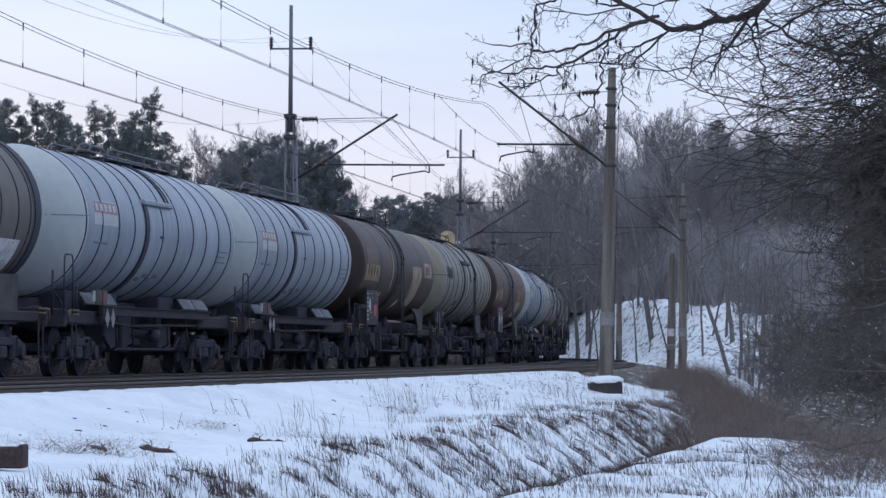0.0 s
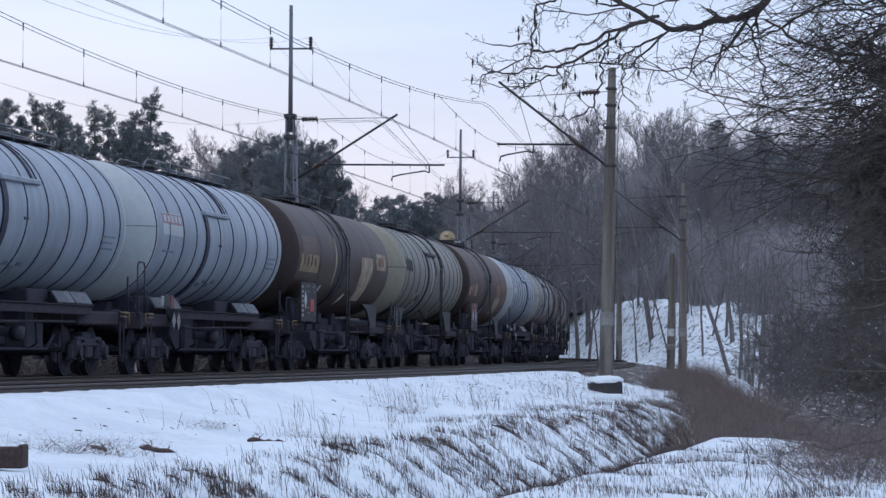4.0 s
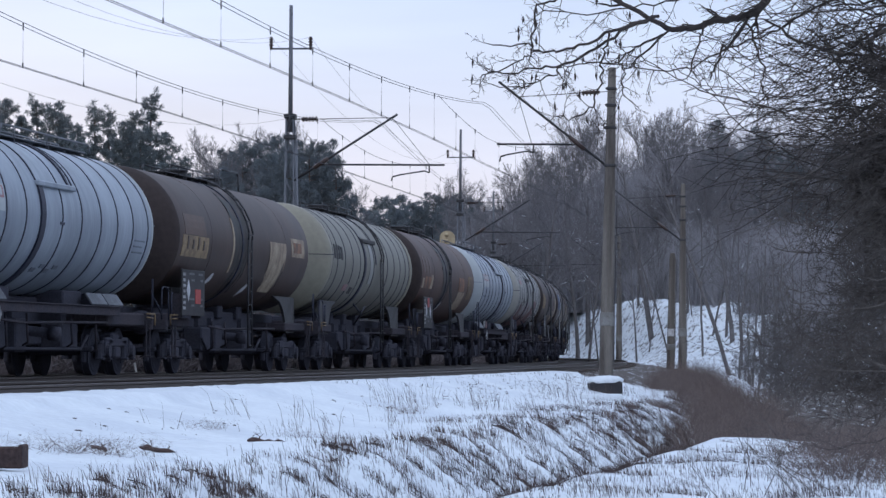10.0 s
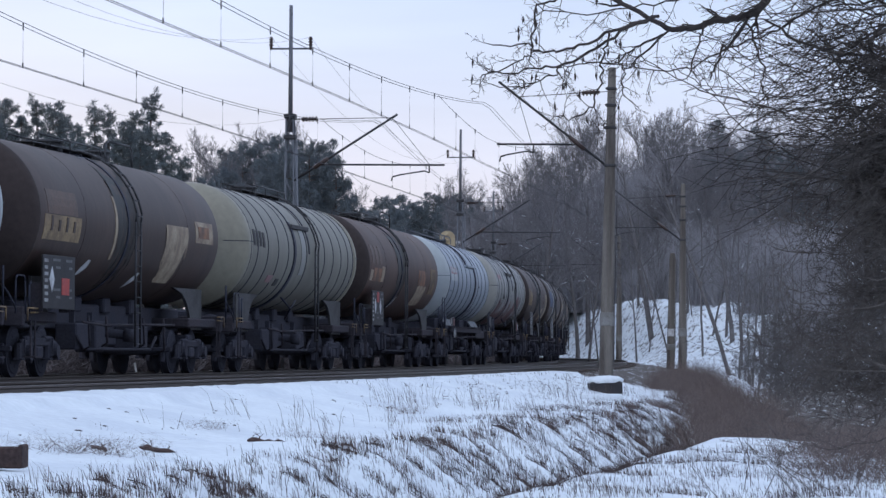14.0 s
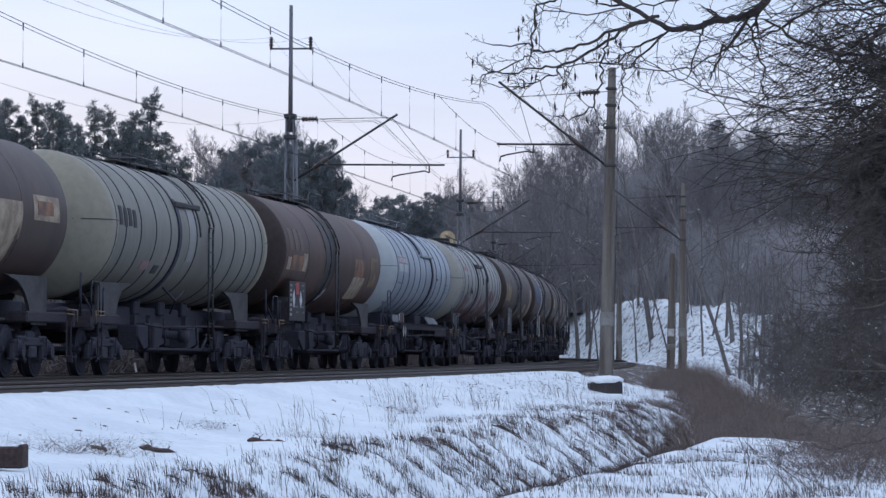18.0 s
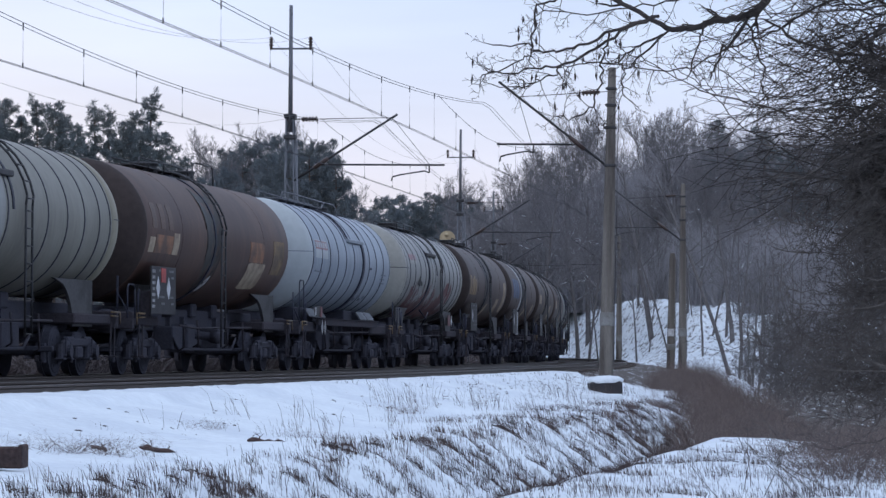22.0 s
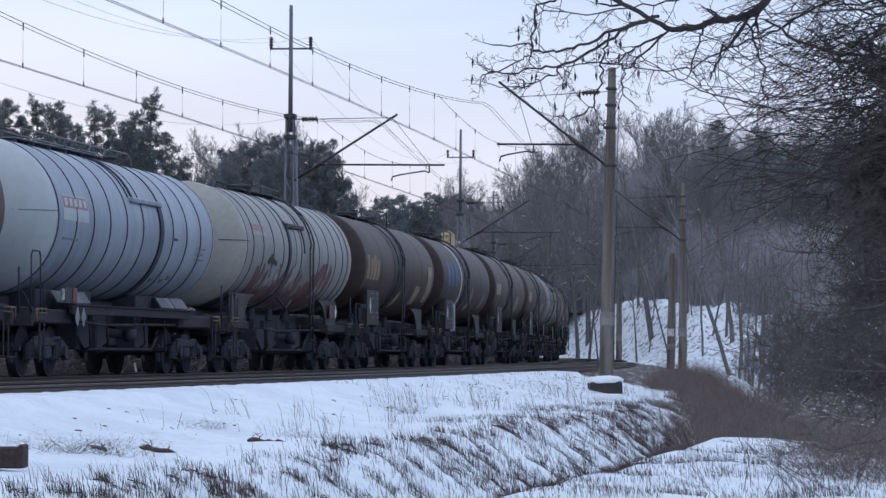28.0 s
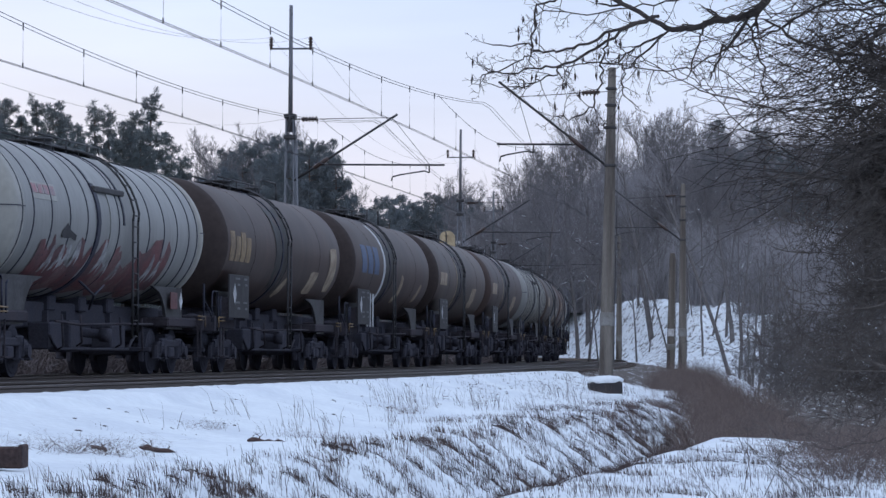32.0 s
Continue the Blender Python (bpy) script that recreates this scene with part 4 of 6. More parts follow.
def white_details(w, a, b, hand=1):
    """Jacket, logo, catwalk and plates; hand -1: the wagon runs the other way round."""
    x = a + 4.6 if hand > 0 else a + 7.9
    hoop("jacket_seam", x, 0.27, w, M_BAND, 0.035, 66, 178, "dark seam of the filling jacket")
    bm = bmesh.new()
    box(bm, (x + hand * 1.05, -1.31, 3.38), (2.4, 0.15, 0.1), 0.02)
    part("jacket_bar", bm, M_WHITE, w, "grey-white bar over the jacket", smooth=False)
    hoop("jacket_seam", x - hand * 0.1, 0.06, w, M_BAND, 0.02, -20, 66)
    hoop("jacket_seam", x + hand * 2.0, 0.1, w, M_BAND, 0.03, -20, 66)
    hoop("jacket_seam", x + hand * 2.3, 0.05, w, M_BAND, 0.02, -20, 66)
    panel = tank_patch("logo_panel", a + 0.55, a + 2.3, 2.8, 3.25, M_WHITEHEAD, w, "white logo panel with red blocks")
    tank_patch("logo_field", a + 0.6, a + 2.25, 3.02, 3.23, M_LOGORED, panel, "faded red field of the logo", 0.01)
    for i in range(5):
        tank_patch("logo_block", a + 0.68 + i * 0.32, a + 0.86 + i * 0.32, 3.06, 3.19, M_WHITEHEAD, panel, "pale block of the logo", 0.015)
    tank_patch("lettering_bar", a + 0.7, a + 1.7, 2.45, 2.49, M_LETTER, w, "", 0.012)
    for i in range(3):
        tank_patch("lettering_bar", a + 11.15, a + 11.9 - 0.12 * (i % 2), 2.58 - i * 0.11, 2.61 - i * 0.11, M_LETTER, w, "", 0.012)
    for i in range(4):
        tank_patch("lettering_bar", x + 0.5 + i * 0.42, x + 0.78 + i * 0.42, 1.86 + 0.07 * (i % 2), 1.93 + 0.07 * (i % 2), M_LETTER, w, "", 0.012)
    tank_patch("small_mark", x + 1.15, x + 1.42, 2.7, 2.75, M_BAND, w, "", 0.012)
    if hand > 0:
        catwalk(w, a + 5.3, a + 11.4, -0.1, True, M_GALV)
    else:
        catwalk(w, a + 1.2, a + 7.3, -0.1, True, M_GALV)
    g = a + 3.1 if hand > 0 else a + 7.2
    for side in (-0.35, 0.25):
        bm = bmesh.new()
        top = Z_T + R_T + 0.22
        pipe(bm, [(g, side, Z_T + R_T + 0.02), (g + 0.25, side, top - 0.05), (g + 0.5, side, top), (g + 2.0, side, top), (g + 2.25, side, top - 0.06), (g + 2.4, side, Z_T + R_T)], 0.018)
        part("guard_hoop", bm, M_GALV, w, "bent grey guard rail round the hatch")
    manhole(w, g + 1.3, 0.08)
    d = a + 1.65
    for k in (0, 0.42):
        bm = bmesh.new()
        v = [bm.verts.new(p) for p in ((d + k - 0.17, -1.38, 1.08), (d + k, -1.38, 0.89), (d + k + 0.17, -1.38, 1.08), (d + k, -1.38, 1.27))]
        bm.faces.new(v)
        bmesh.ops.solidify(bm, geom=bm.faces[:], thickness=0.015)
        part("hazard_diamond", bm, M_WHITEPAINT, w, "white diamond plate", smooth=False)
    bm = bmesh.new()
    box(bm, (a + 0.62, -1.38, 1.47), (0.2, 0.03, 0.2), 0.005)
    part("data_plate", bm, M_DULLWHITE, w, "white data plate", smooth=False)
    bm = bmesh.new()
    box(bm, (a + 0.98, -1.38, 1.47), (0.42, 0.03, 0.26), 0.005)
    part("data_panel", bm, M_SADDLE, w, "grey data panel", smooth=False)
    bm = bmesh.new()
    box(bm, (a + 1.4, -1.385, 1.46), (0.3, 0.03, 0.26), 0.005)
    part("warning_panel", bm, M_GRAFRED, w, "faded red-orange panel", smooth=False)
    end_rails(w, a, b)


def white_turned(w, a, b):
    white_details(w, a, b, -1)


def beige_details(w, a, b):
    k = (b - a) / 14.3
    x = a + 5.5 * k
    hoop("jacket_seam", x, 0.22, w, M_BAND, 0.035, 60, 178, "dark seam of the filling jacket")
    hoop("jacket_seam", x - 0.05, 0.1, w, M_BAND, 0.02, -20, 60)
    hoop("jacket_seam", x + 1.9, 0.1, w, M_BAND, 0.02, -20, 90)
    hoop("jacket_plate", x + 1.15, 0.55, w, M_PALEBEIGE, 0.018, 66, 112, "pale worn plate beside the ladder")
    bm = bmesh.new()
    box(bm, (x + 1.0, -1.27, 3.46), (2.2, 0.16, 0.11), 0.02)
    part("jacket_bar", bm, M_SADDLE, w, "dull grey bar over the jacket", smooth=False)
    bm = bmesh.new()
    pipe(bm, [(x - 0.4, -1.15, 1.75), (x + 0.3, -1.25, 1.5), (x + 0.9, -1.0, 1.25)], 0.024)
    pipe(bm, [(x + 0.3, -1.25, 1.5), (x + 1.2, -1.2, 1.7)], 0.02)
    part("drain_pipe", bm, M_BAND, w)
    ladder(w, a + 8.15 * k, 0.7)
    catwalk(w, a + 4.4 * k, a + 9.4 * k, -0.1)
    manhole(w, a + 6.2 * k)
    end_rails(w, a, b, 1.75)


def brown_details(w, a, b):
    ladder(w, a + 6.75, 0.55)
    catwalk(w, a + 3.3, a + 7.9, -0.1)
    bm = bmesh.new()
    h = Z_T + R_T
    pipe(bm, [(a + 8.0, -0.45, h - 0.03), (a + 8.1, -0.45, h + 0.3), (a + 8.3, -0.45, h + 0.36), (a + 10.0, -0.45, h + 0.36), (a + 10.15, -0.45, h + 0.3), (a + 10.2, -0.45, h - 0.05)], 0.02)
    part("guard_hoop", bm, M_DARKSTEEL, w, "bent dark guard rail at the ladder head")
    manhole(w, a + 5.4)
    manhole(w, a + 8.9)
    hoop("support_band", a + 6.2, 0.12, w, M_BAND, 0.025)
    rng = random.Random(int(a * 100) + int(b * 37))
    # hatch spill, with the ladder's shadow painted into the same dark streak
    tank_blob("spill_and_shade", [(a + 5.35 + i * 0.085, rng.uniform(1.36, 1.7) + 1.4 * (abs(i - 10) / 10) ** 3, 4.15 - 0.5 * (i in (0, 20))) for i in range(21)], M_SPILLSHADE, w, "black spill from the hatch with the ladder's shade painted in", 0.016)
    end_rails(w, a, b, 1.75)


def marks_a(w, a, b):
    beige_details(w, a, b)
    hoop("end_band", b - 0.15, 0.35, w, M_BAND, 0.03, 0, 360, "dark rim band at the tank end")
    tank_patch("painted_panel", b - 2.6, b - 0.9, 1.75, 2.35, M_WHITEPAINT, w, "white panel", 0.012)


def marks_b1(w, a, b):
    brown_details(w, a, b)
    field = tank_patch("painted_panel", a + 0.3, a + 2.75, 2.42, 2.86, M_OCHRE, w, "worn yellow panel with dark letter strokes")
    for i in range(4):
        tank_patch("lettering_bar", a + 0.72 + i * 0.5, a + 0.85 + i * 0.5, 2.58, 2.84 - 0.06 * (i % 2), M_BROWN, field, "", 0.014)
    tank_patch("painted_panel", a + 0.5, a + 2.5, 2.88, 3.3, M_RUSTFIELD, w, "dull rust field over the yellow panel")
    hoop("painted_ring", a + 5.3, 0.16, w, M_CREAM, 0.012, 68, 118, "flaking white ring")
    tank_blob("painted_panel", [(a + 9.3, 2.3, 3.0), (a + 9.7, 1.86, 3.0), (a + 10.9, 1.86, 3.0), (a + 11.2, 2.4, 3.0)], M_CREAM, w, "faded cream panel")
    tank_patch("painted_panel", a + 11.9, a + 13.5, 2.72, 3.16, M_CREAM, w, "faded cream panel")
    tank_patch("painted_panel", a + 12.15, a + 13.1, 2.82, 3.06, M_ORANGE, w, "faded orange field", 0.012)
    for x, z in ((3.9, 2.0), (8.0, 1.86)):
        tank_blob("painted_mark", [(a + x - 0.2, z - 0.15, z), (a + x, z - 0.1, z + 0.15), (a + x + 0.2, z, z + 0.15)], M_WHITEPAINT, w, "white stroke")
    placard_board(w, a + 1.1, "slate data board with a white diamond and a red plate", M_RED, True, True)


def marks_b2(w, a, b):
    brown_details(w, a, b)
    tank_patch("painted_mark", a + 0.3, a + 0.75, 2.42, 2.72, M_CREAM, w, "faded cream block")
    tank_patch("painted_mark", a + 0.8, a + 2.3, 2.42, 2.78, M_ORANGE, w, "worn orange block")
    tank_patch("painted_mark", a + 2.35, a + 2.85, 2.42, 2.85, M_CREAM, w, "faded cream block")
    for i in range(3):
        tank_patch("painted_mark", a + 0.5 + i * 0.7, a + 0.9 + i * 0.7, 2.9, 3.4, M_RUSTFIELD, w, "ghost of old lettering")
    tank_blob("painted_panel", [(a + 9.9, 1.9, 2.42), (a + 10.2, 1.88, 2.46), (a + 11.6, 1.9, 2.46), (a + 11.75, 2.0, 2.46)], M_CREAM, w, "faded cream panel")
    tank_patch("painted_panel", a + 9.9, a + 11.4, 2.47, 2.92, M_ORANGE, w, "faded orange panel")
    tank_patch("painted_panel", a + 12.5, a + 13.7, 2.25, 3.02, M_YELLOW, w, "faded yellow panel")
    tank_blob("painted_mark", [(a + 6.3, 1.75, 1.85), (a + 6.5, 1.78, 2.05), (a + 6.7, 1.9, 2.1)], M_WHITEPAINT, w, "white stroke")
    placard_board(w, a + 1.25, "slate data board with two white diamonds and a red plate", M_WHITEPAINT, True)
    bm = bmesh.new()
    box(bm, (a + 1.2, -1.452, 1.97), (0.4, 0.012, 0.28), 0.003)
    part("red_plate", bm, M_RED, w, "red warning plate", smooth=False)


def marks_b3(w, a, b):
    brown_details(w, a, b)
    for i in range(4):
        tank_patch("painted_mark", a + 0.3 + i * 0.58, a + 0.76 + i * 0.58, 2.45, 3.1 - 0.1 * (i % 2), M_OCHRE, w, "worn yellow lettering block")
    tank_blob("painted_panel", [(a + 10.2, 1.95, 2.4), (a + 10.5, 1.9, 2.44), (a + 11.2, 1.92, 2.44)], M_CREAM, w, "faded cream panel")
    tank_blob("painted_panel", [(a + 12.5, 2.3, 3.05), (a + 12.8, 2.0, 3.08), (a + 13.4, 2.0, 3.08)], M_CREAM, w, "faded cream panel")
    tank_blob("painted_mark", [(a + 7.0, 1.8, 1.95), (a + 7.3, 1.75, 2.2), (a + 7.6, 1.9, 2.25)], M_CREAM, w, "pale stroke")
    placard_board(w, a + 1.0, "grey data board beside the bogie", M_SADDLE)


def marks_b4(w, a, b):
    brown_details(w, a, b)
    for i in range(3):
        tank_patch("painted_mark", a + 1.2 + i * 1.1, a + 2.0 + i * 1.1, 2.6, 3.35, M_BLUE, w, "blue lettering block")
    hoop("painted_ring", a + 5.2, 0.3, w, M_WHITEPAINT, 0.012, 35, 150, "white painted ring")
    tank_blob("painted_mark", [(a + 8.3, 1.9, 2.0), (a + 8.7, 1.9, 2.7), (a + 9.1, 2.1, 2.6)], M_CREAM, w, "pale stroke")
    tank_blob("painted_mark", [(a + 12.3, 1.95, 2.1), (a + 12.8, 2.0, 2.5), (a + 13.1, 2.3, 2.5)], M_CREAM, w, "pale stroke")
    for x in (1.9, 2.4, 2.9):
        bm = bmesh.new()
        box(bm, (a + x, -1.42, 1.6), (0.12, 0.03, 0.9), 0.005)
        part("white_bar", bm, M_WHITEPAINT, w, "white upright bar", smooth=False)
    placard_board(w, a + 1.2, "grey data board beside the bogie", M_SADDLE)


def marks_plain(w, a, b):
    brown_details(w, a, b)
    tank_patch("painted_mark", a + 0.6, a + 2.4, 2.6, 3.0, M_CREAM, w, "faded lettering block")
    tank_blob("painted_panel", [(a + 9.8, 2.1, 2.6), (a + 10.2, 2.0, 2.65), (a + 11.2, 2.0, 2.65)], M_CREAM, w, "faded cream panel")
    hoop("painted_ring", a + 5.2, 0.12, w, M_CREAM, 0.008, 60, 140, "flaking white ring")
    placard_board(w, a + 1.1, "grey data board beside the bogie", M_SADDLE)


def marks_g1(w, a, b):
    beige_details(w, a, b)
    for i, (z0, z1) in enumerate(((2.86, 3.22), (2.84, 3.2), (2.86, 3.2), (2.84, 3.18))):
        tank_patch("logo_block", a + 0.55 + i * 0.36, a + 0.78 + i * 0.36, z0, z1, M_SLATE, w, "dark grey block of a logo", 0.012)
    tank_patch("painted_mark", a + 2.9, a + 3.5, 2.08, 2.24, M_LOGORED, w, "faded red mark", 0.012)
    tank_patch("painted_mark", a + 4.0, a + 4.4, 2.02, 2.18, M_SADDLE, w, "faded grey mark", 0.012)


def marks_g2(w, a, b):
    beige_details(w, a, b)
    panel = tank_patch("logo_panel", a + 1.0, a + 2.6, 3.1, 3.4, M_BONEHEAD, w, "faded pink logo panel")
    for i in range(4):
        tank_patch("logo_block", a + 1.06 + i * 0.38, a + 1.36 + i * 0.38, 3.2, 3.36, M_LOGORED, panel, "", 0.012)
    rng = random.Random(3)
    label = "red and white sprayed graffiti"
    tank_blob("graffiti_patch", [(a + 1.8 + i * 0.35, 1.58 + 0.05 * math.sin(i), 2.12 + 0.16 * math.sin(i * 1.7) + 0.12 * math.sin(i * 0.5)) for i in range(26)], M_GRAFFITI, w, label, 0.008)
    for x0, n, lo, hi, m in ((1.7, 8, 1.62, 2.42, M_GRAFRED), (4.3, 8, 1.6, 2.4, M_GRAFRED), (6.9, 4, 1.7, 2.3, M_GRAFFITI), (8.7, 10, 1.62, 2.5, M_GRAFRED)):
        tank_blob("graffiti_patch", [(a + x0 + i * 0.28, lo + rng.uniform(-0.06, 0.1), hi + rng.uniform(-0.28, 0.2)) for i in range(n)], m, w, label, 0.014)
    for x0, lo, hi in ((2.5, 1.85, 2.35), (3.1, 1.9, 2.4), (3.5, 1.95, 2.45), (4.1, 2.0, 2.5), (5.1, 1.8, 2.3), (5.9, 1.9, 2.56), (6.5, 1.85, 2.3), (7.4, 1.8, 2.25), (9.8, 1.8, 2.4), (10.4, 1.85, 2.3)):
        tank_blob("graffiti_letter", [(a + x0, lo, lo + 0.15), (a + x0 + 0.14, lo + 0.05, hi), (a + x0 + 0.28, lo + 0.2, hi - 0.1), (a + x0 + 0.4, lo, hi - 0.3)], M_DULLWHITE, w, "white sprayed letter shape", 0.02)
    tank_blob("graffiti_patch", [(a + 2.9, 2.5, 2.58), (a + 3.2, 2.48, 2.75), (a + 3.5, 2.5, 2.62), (a + 3.9, 2.45, 2.55)], M_SLATE, w, "dark sprayed outline", 0.016)
    bm = bmesh.new()
    box(bm, (b - 1.55, -1.16, 1.5), (0.6, 0.015, 0.34), 0.003)
    part("graffiti_patch", bm, M_GRAFRED, w, "red sprayed patch on the saddle plate", smooth=False)
    bm = bmesh.new()
    v = [bm.verts.new(p) for p in ((b - 1.12, -1.17, 1.5), (b - 0.96, -1.17, 1.3), (b - 0.8, -1.17, 1.5), (b - 0.96, -1.17, 1.7))]
    bm.faces.new(v)
    part("hazard_diamond", bm, M_WHITEPAINT, w, "white diamond plate", smooth=False)


# barrel ends along the train, measured back from its datum: front, rear, kind
CONSIST = [
    ("dusty brown-grey tank wagon with a dark end rim band", -79.9, -66.1, "beige", M_DUSTY, M_DUSTY, marks_a),
    ("pale blue-white insulated tank wagon with dark bands", -63.0, -50.4, "white", M_WHITE, None, white_details),
    ("pale blue-white insulated tank wagon with a red logo panel", -47.9, -35.4, "white", M_WHITE, None, white_details),
    ("sooty brown tank wagon with yellow marks and cream panels", -33.1, -19.1, "brown", M_BROWN, M_SOOT, marks_b1),
    ("dirty beige insulated tank wagon with a ladder, khaki ends", -15.9, -1.6, "beige", M_BEIGE, M_KHAKI, marks_g1),
    ("rusty brown tank wagon with orange and cream panels", 0.7, 14.9, "brown", M_RUST, M_SOOT, marks_b2),
    ("blue-white insulated tank wagon with dark bands, red logo", 18.0, 30.6, "white", M_WHITE, None, white_turned),
    ("pale insulated tank wagon with red graffiti on its side", 33.8, 47.7, "beige", M_PALEBEIGE, M_BONEHEAD, marks_g2),
    ("brown tank wagon with yellow mark and cream panels", 50.2, 64.1, "brown", M_BROWN, M_SOOT, marks_b3),
    ("dark brown tank wagon with blue mark and white ring", 66.6, 81.0, "brown", M_BROWN, M_SOOT, marks_b4),
    ("brown tank wagon with faded panels", 83.4, 97.5, "brown", M_GREYBROWN, M_SOOT, marks_plain),
    ("brown tank wagon with faded panels", 99.9, 114.0, "brown", M_BROWN, None, marks_plain),
    ("dirty beige insulated tank wagon with a ladder", 117.0, 131.0, "beige", M_BEIGE, None, beige_details),
    ("brown tank wagon with faded panels", 133.4, 147.5, "brown", M_GREYBROWN, None, marks_plain),
    ("brown tank wagon with faded panels", 149.9, 164.0, "brown", M_RUST, None, marks_plain),
    ("dirty beige insulated tank wagon with a ladder", 167.0, 181.0, "beige", M_BEIGE, None, beige_details),
    ("brown tank wagon with faded panels", 183.4, 197.5, "brown", M_BROWN, None, marks_plain),
    ("brown tank wagon with faded panels", 199.9, 214.0, "brown", M_GREYBROWN, None, marks_plain),
]
WAGONS = []


def build_train():
    k0 = CONSIST[0][1] - 1.35
    for i, (label, c0, c1, kind, shell, front, marks) in enumerate(CONSIST):
        k1 = (c1 + CONSIST[i + 1][1]) / 2 if i + 1 < len(CONSIST) else c1 + 1.35
        w = tank_wagon(label, c0, c1, k0, k1, kind, shell, front, marks)
        WAGONS.append((w, (k0 + k1) / 2, (k1 - k0) / 2 - 2.45))
        k0 = k1


build_train()

# ---- trees and undergrowth ----
def spot(px, d):
    """Place d metres off in the direction px (the lens spans 1568 from side to side)."""
    x = (px - 784) / 6000 * d
    return x, d, float(ground_z(np.array([x]), np.array([float(d)]))[0])


def tall(y, d):
    """Height over the rails of a thing whose top shows at y, d metres off."""
    return 0.5 + (619 - y) * d / 6000


class Wood:
    """Collects tapered tubes, each a few triangles."""

    def __init__(self):
        self.v, self.f, self.tips, self.runs = [], [], [], []

    def limb(self, pts, radii, sides=4):
        k = len(self.v)
        for i, p in enumerate(pts):
            d = (pts[min(i + 1, len(pts) - 1)] - pts[max(i - 1, 0)])
            d.normalize()
            a = d.cross(Vector((0.31, 0.87, 0.12)))
            a.normalize()
            b = a.cross(d)
            for j in range(sides):
                t = 2 * math.pi * j / sides
                self.v.append(tuple(p + (a * math.cos(t) + b * math.sin(t)) * radii[i]))
        for i in range(len(pts) - 1):
            for j in range(sides):
                n = (j + 1) % sides
                self.f.append((k + i * sides + j, k + i * sides + n, k + (i + 1) * sides + n, k + (i + 1) * sides + j))

    def grow(self, rng, p, d, length, r, depth, kids, up=0.12, bend=0.22, split=0.62, rmin=0.012, spread=0.75):
        """A branch with its side branches, depth levels deep."""
        n = 5 if depth > 1 else (4 if depth else 3)
        pts, radii = [p.copy()], [r]
        q, e = p.copy(), d.normalized()
        for i in range(n):
            e = (e + Vector((rng.uniform(-bend, bend), rng.uniform(-bend, bend), rng.uniform(-bend, bend) + up))).normalized()
            q = q + e * (length / n)
            pts.append(q.copy())
            radii.append(max(rmin * 0.6, r * (1 - 0.75 * (i + 1) / n)))
        self.limb(pts, radii, 6 if depth > 2 else (4 if depth > 1 else 3))
        if depth >= 2:
            self.runs += [(pts[j], pts[j + 1], radii[j]) for j in range(1, n)]
        if depth <= 0:
            self.tips.append(q.copy())
            return
        for i in range(kids[depth]):
            u = 0.22 + 0.78 * (i + rng.random()) / kids[depth]
            k = min(int(u * n), n - 1)
            s = pts[k].lerp(pts[k + 1], u * n - k)
            ax = (pts[k + 1] - pts[k]).normalized()
            side = ax.cross(Vector((rng.uniform(-1, 1), rng.uniform(-1, 1), rng.uniform(-1, 1))))
            if side.length < 1e-3:
                continue
            side.normalize()
            ang = rng.uniform(0.55, 1.15) * spread
            nd = ax * math.cos(ang) + side * math.sin(ang)
            self.grow(rng, s, nd, length * split * rng.uniform(0.7, 1.15) * (1.15 - 0.5 * u), max(rmin, r * (0.5 - 0.25 * u)), depth - 1, kids, up, bend, split, rmin, spread)

    def mesh(self, name, material):
        me = bpy.data.meshes.new(name)
        me.from_pydata(self.v, [], self.f)
        me.materials.append(material)
        me.shade_smooth()
        return me


def bare_tree_meshes(seed, height, material, clear=0.3, kids=(0, 4, 6, 9), rmin=0.013):
    """Trunk and leafless crown, as two meshes."""
    rng = random.Random(seed)
    trunk, crown = Wood(), Wood()
    pts, q, e = [Vector((0, 0, -0.5))], Vector((0, 0, -0.5)), Vector((rng.uniform(-0.05, 0.05), rng.uniform(-0.05, 0.05), 1)).normalized()
    n = 9
    for i in range(n):
        e = (e + Vector((rng.uniform(-0.09, 0.09), rng.uniform(-0.09, 0.09), 0.1))).normalized()
        q = q + e * (height * 0.86 / n)
        pts.append(q.copy())
    r0 = height * 0.0125
    rad = [r0 * (1.25 if i == 0 else 1 - 0.85 * i / n) for i in range(n + 1)]
    trunk.limb(pts, rad, 8)
    m = 15
    for i in range(m):
        u = clear + (1 - clear) * (i + rng.random()) / m
        k = min(int(u * n), n - 1)
        s = pts[k].lerp(pts[k + 1], u * n - k)
        a = i * 2.4 + rng.uniform(-0.5, 0.5)
        tilt = 0.35 + 0.9 * u
        d = Vector((math.cos(a), math.sin(a), tilt))
        crown.grow(rng, s, d, height * (0.42 - 0.22 * u) * rng.uniform(0.8, 1.15), r0 * (0.5 - 0.3 * u), 3, kids, 0.07, 0.2, 0.55, rmin)
    snow = Wood()
    flat = [g for g in crown.runs if abs((g[1] - g[0]).normalized().z) < 0.62 and g[0].z < height * 0.72]
    for p, q, r in rng.sample(flat, min(len(flat), 16)):
        up = Vector((0, 0, max(r, 0.02) * 0.8))
        snow.limb([p + up, p.lerp(q, 0.5) + up * 1.2, q + up], [0.015, max(0.035, r * 0.9), 0.012], 5)
    return trunk.mesh("trunk", M_SLOPEBARK), crown.mesh("crown", material), snow.mesh("snow", M_SNOW)


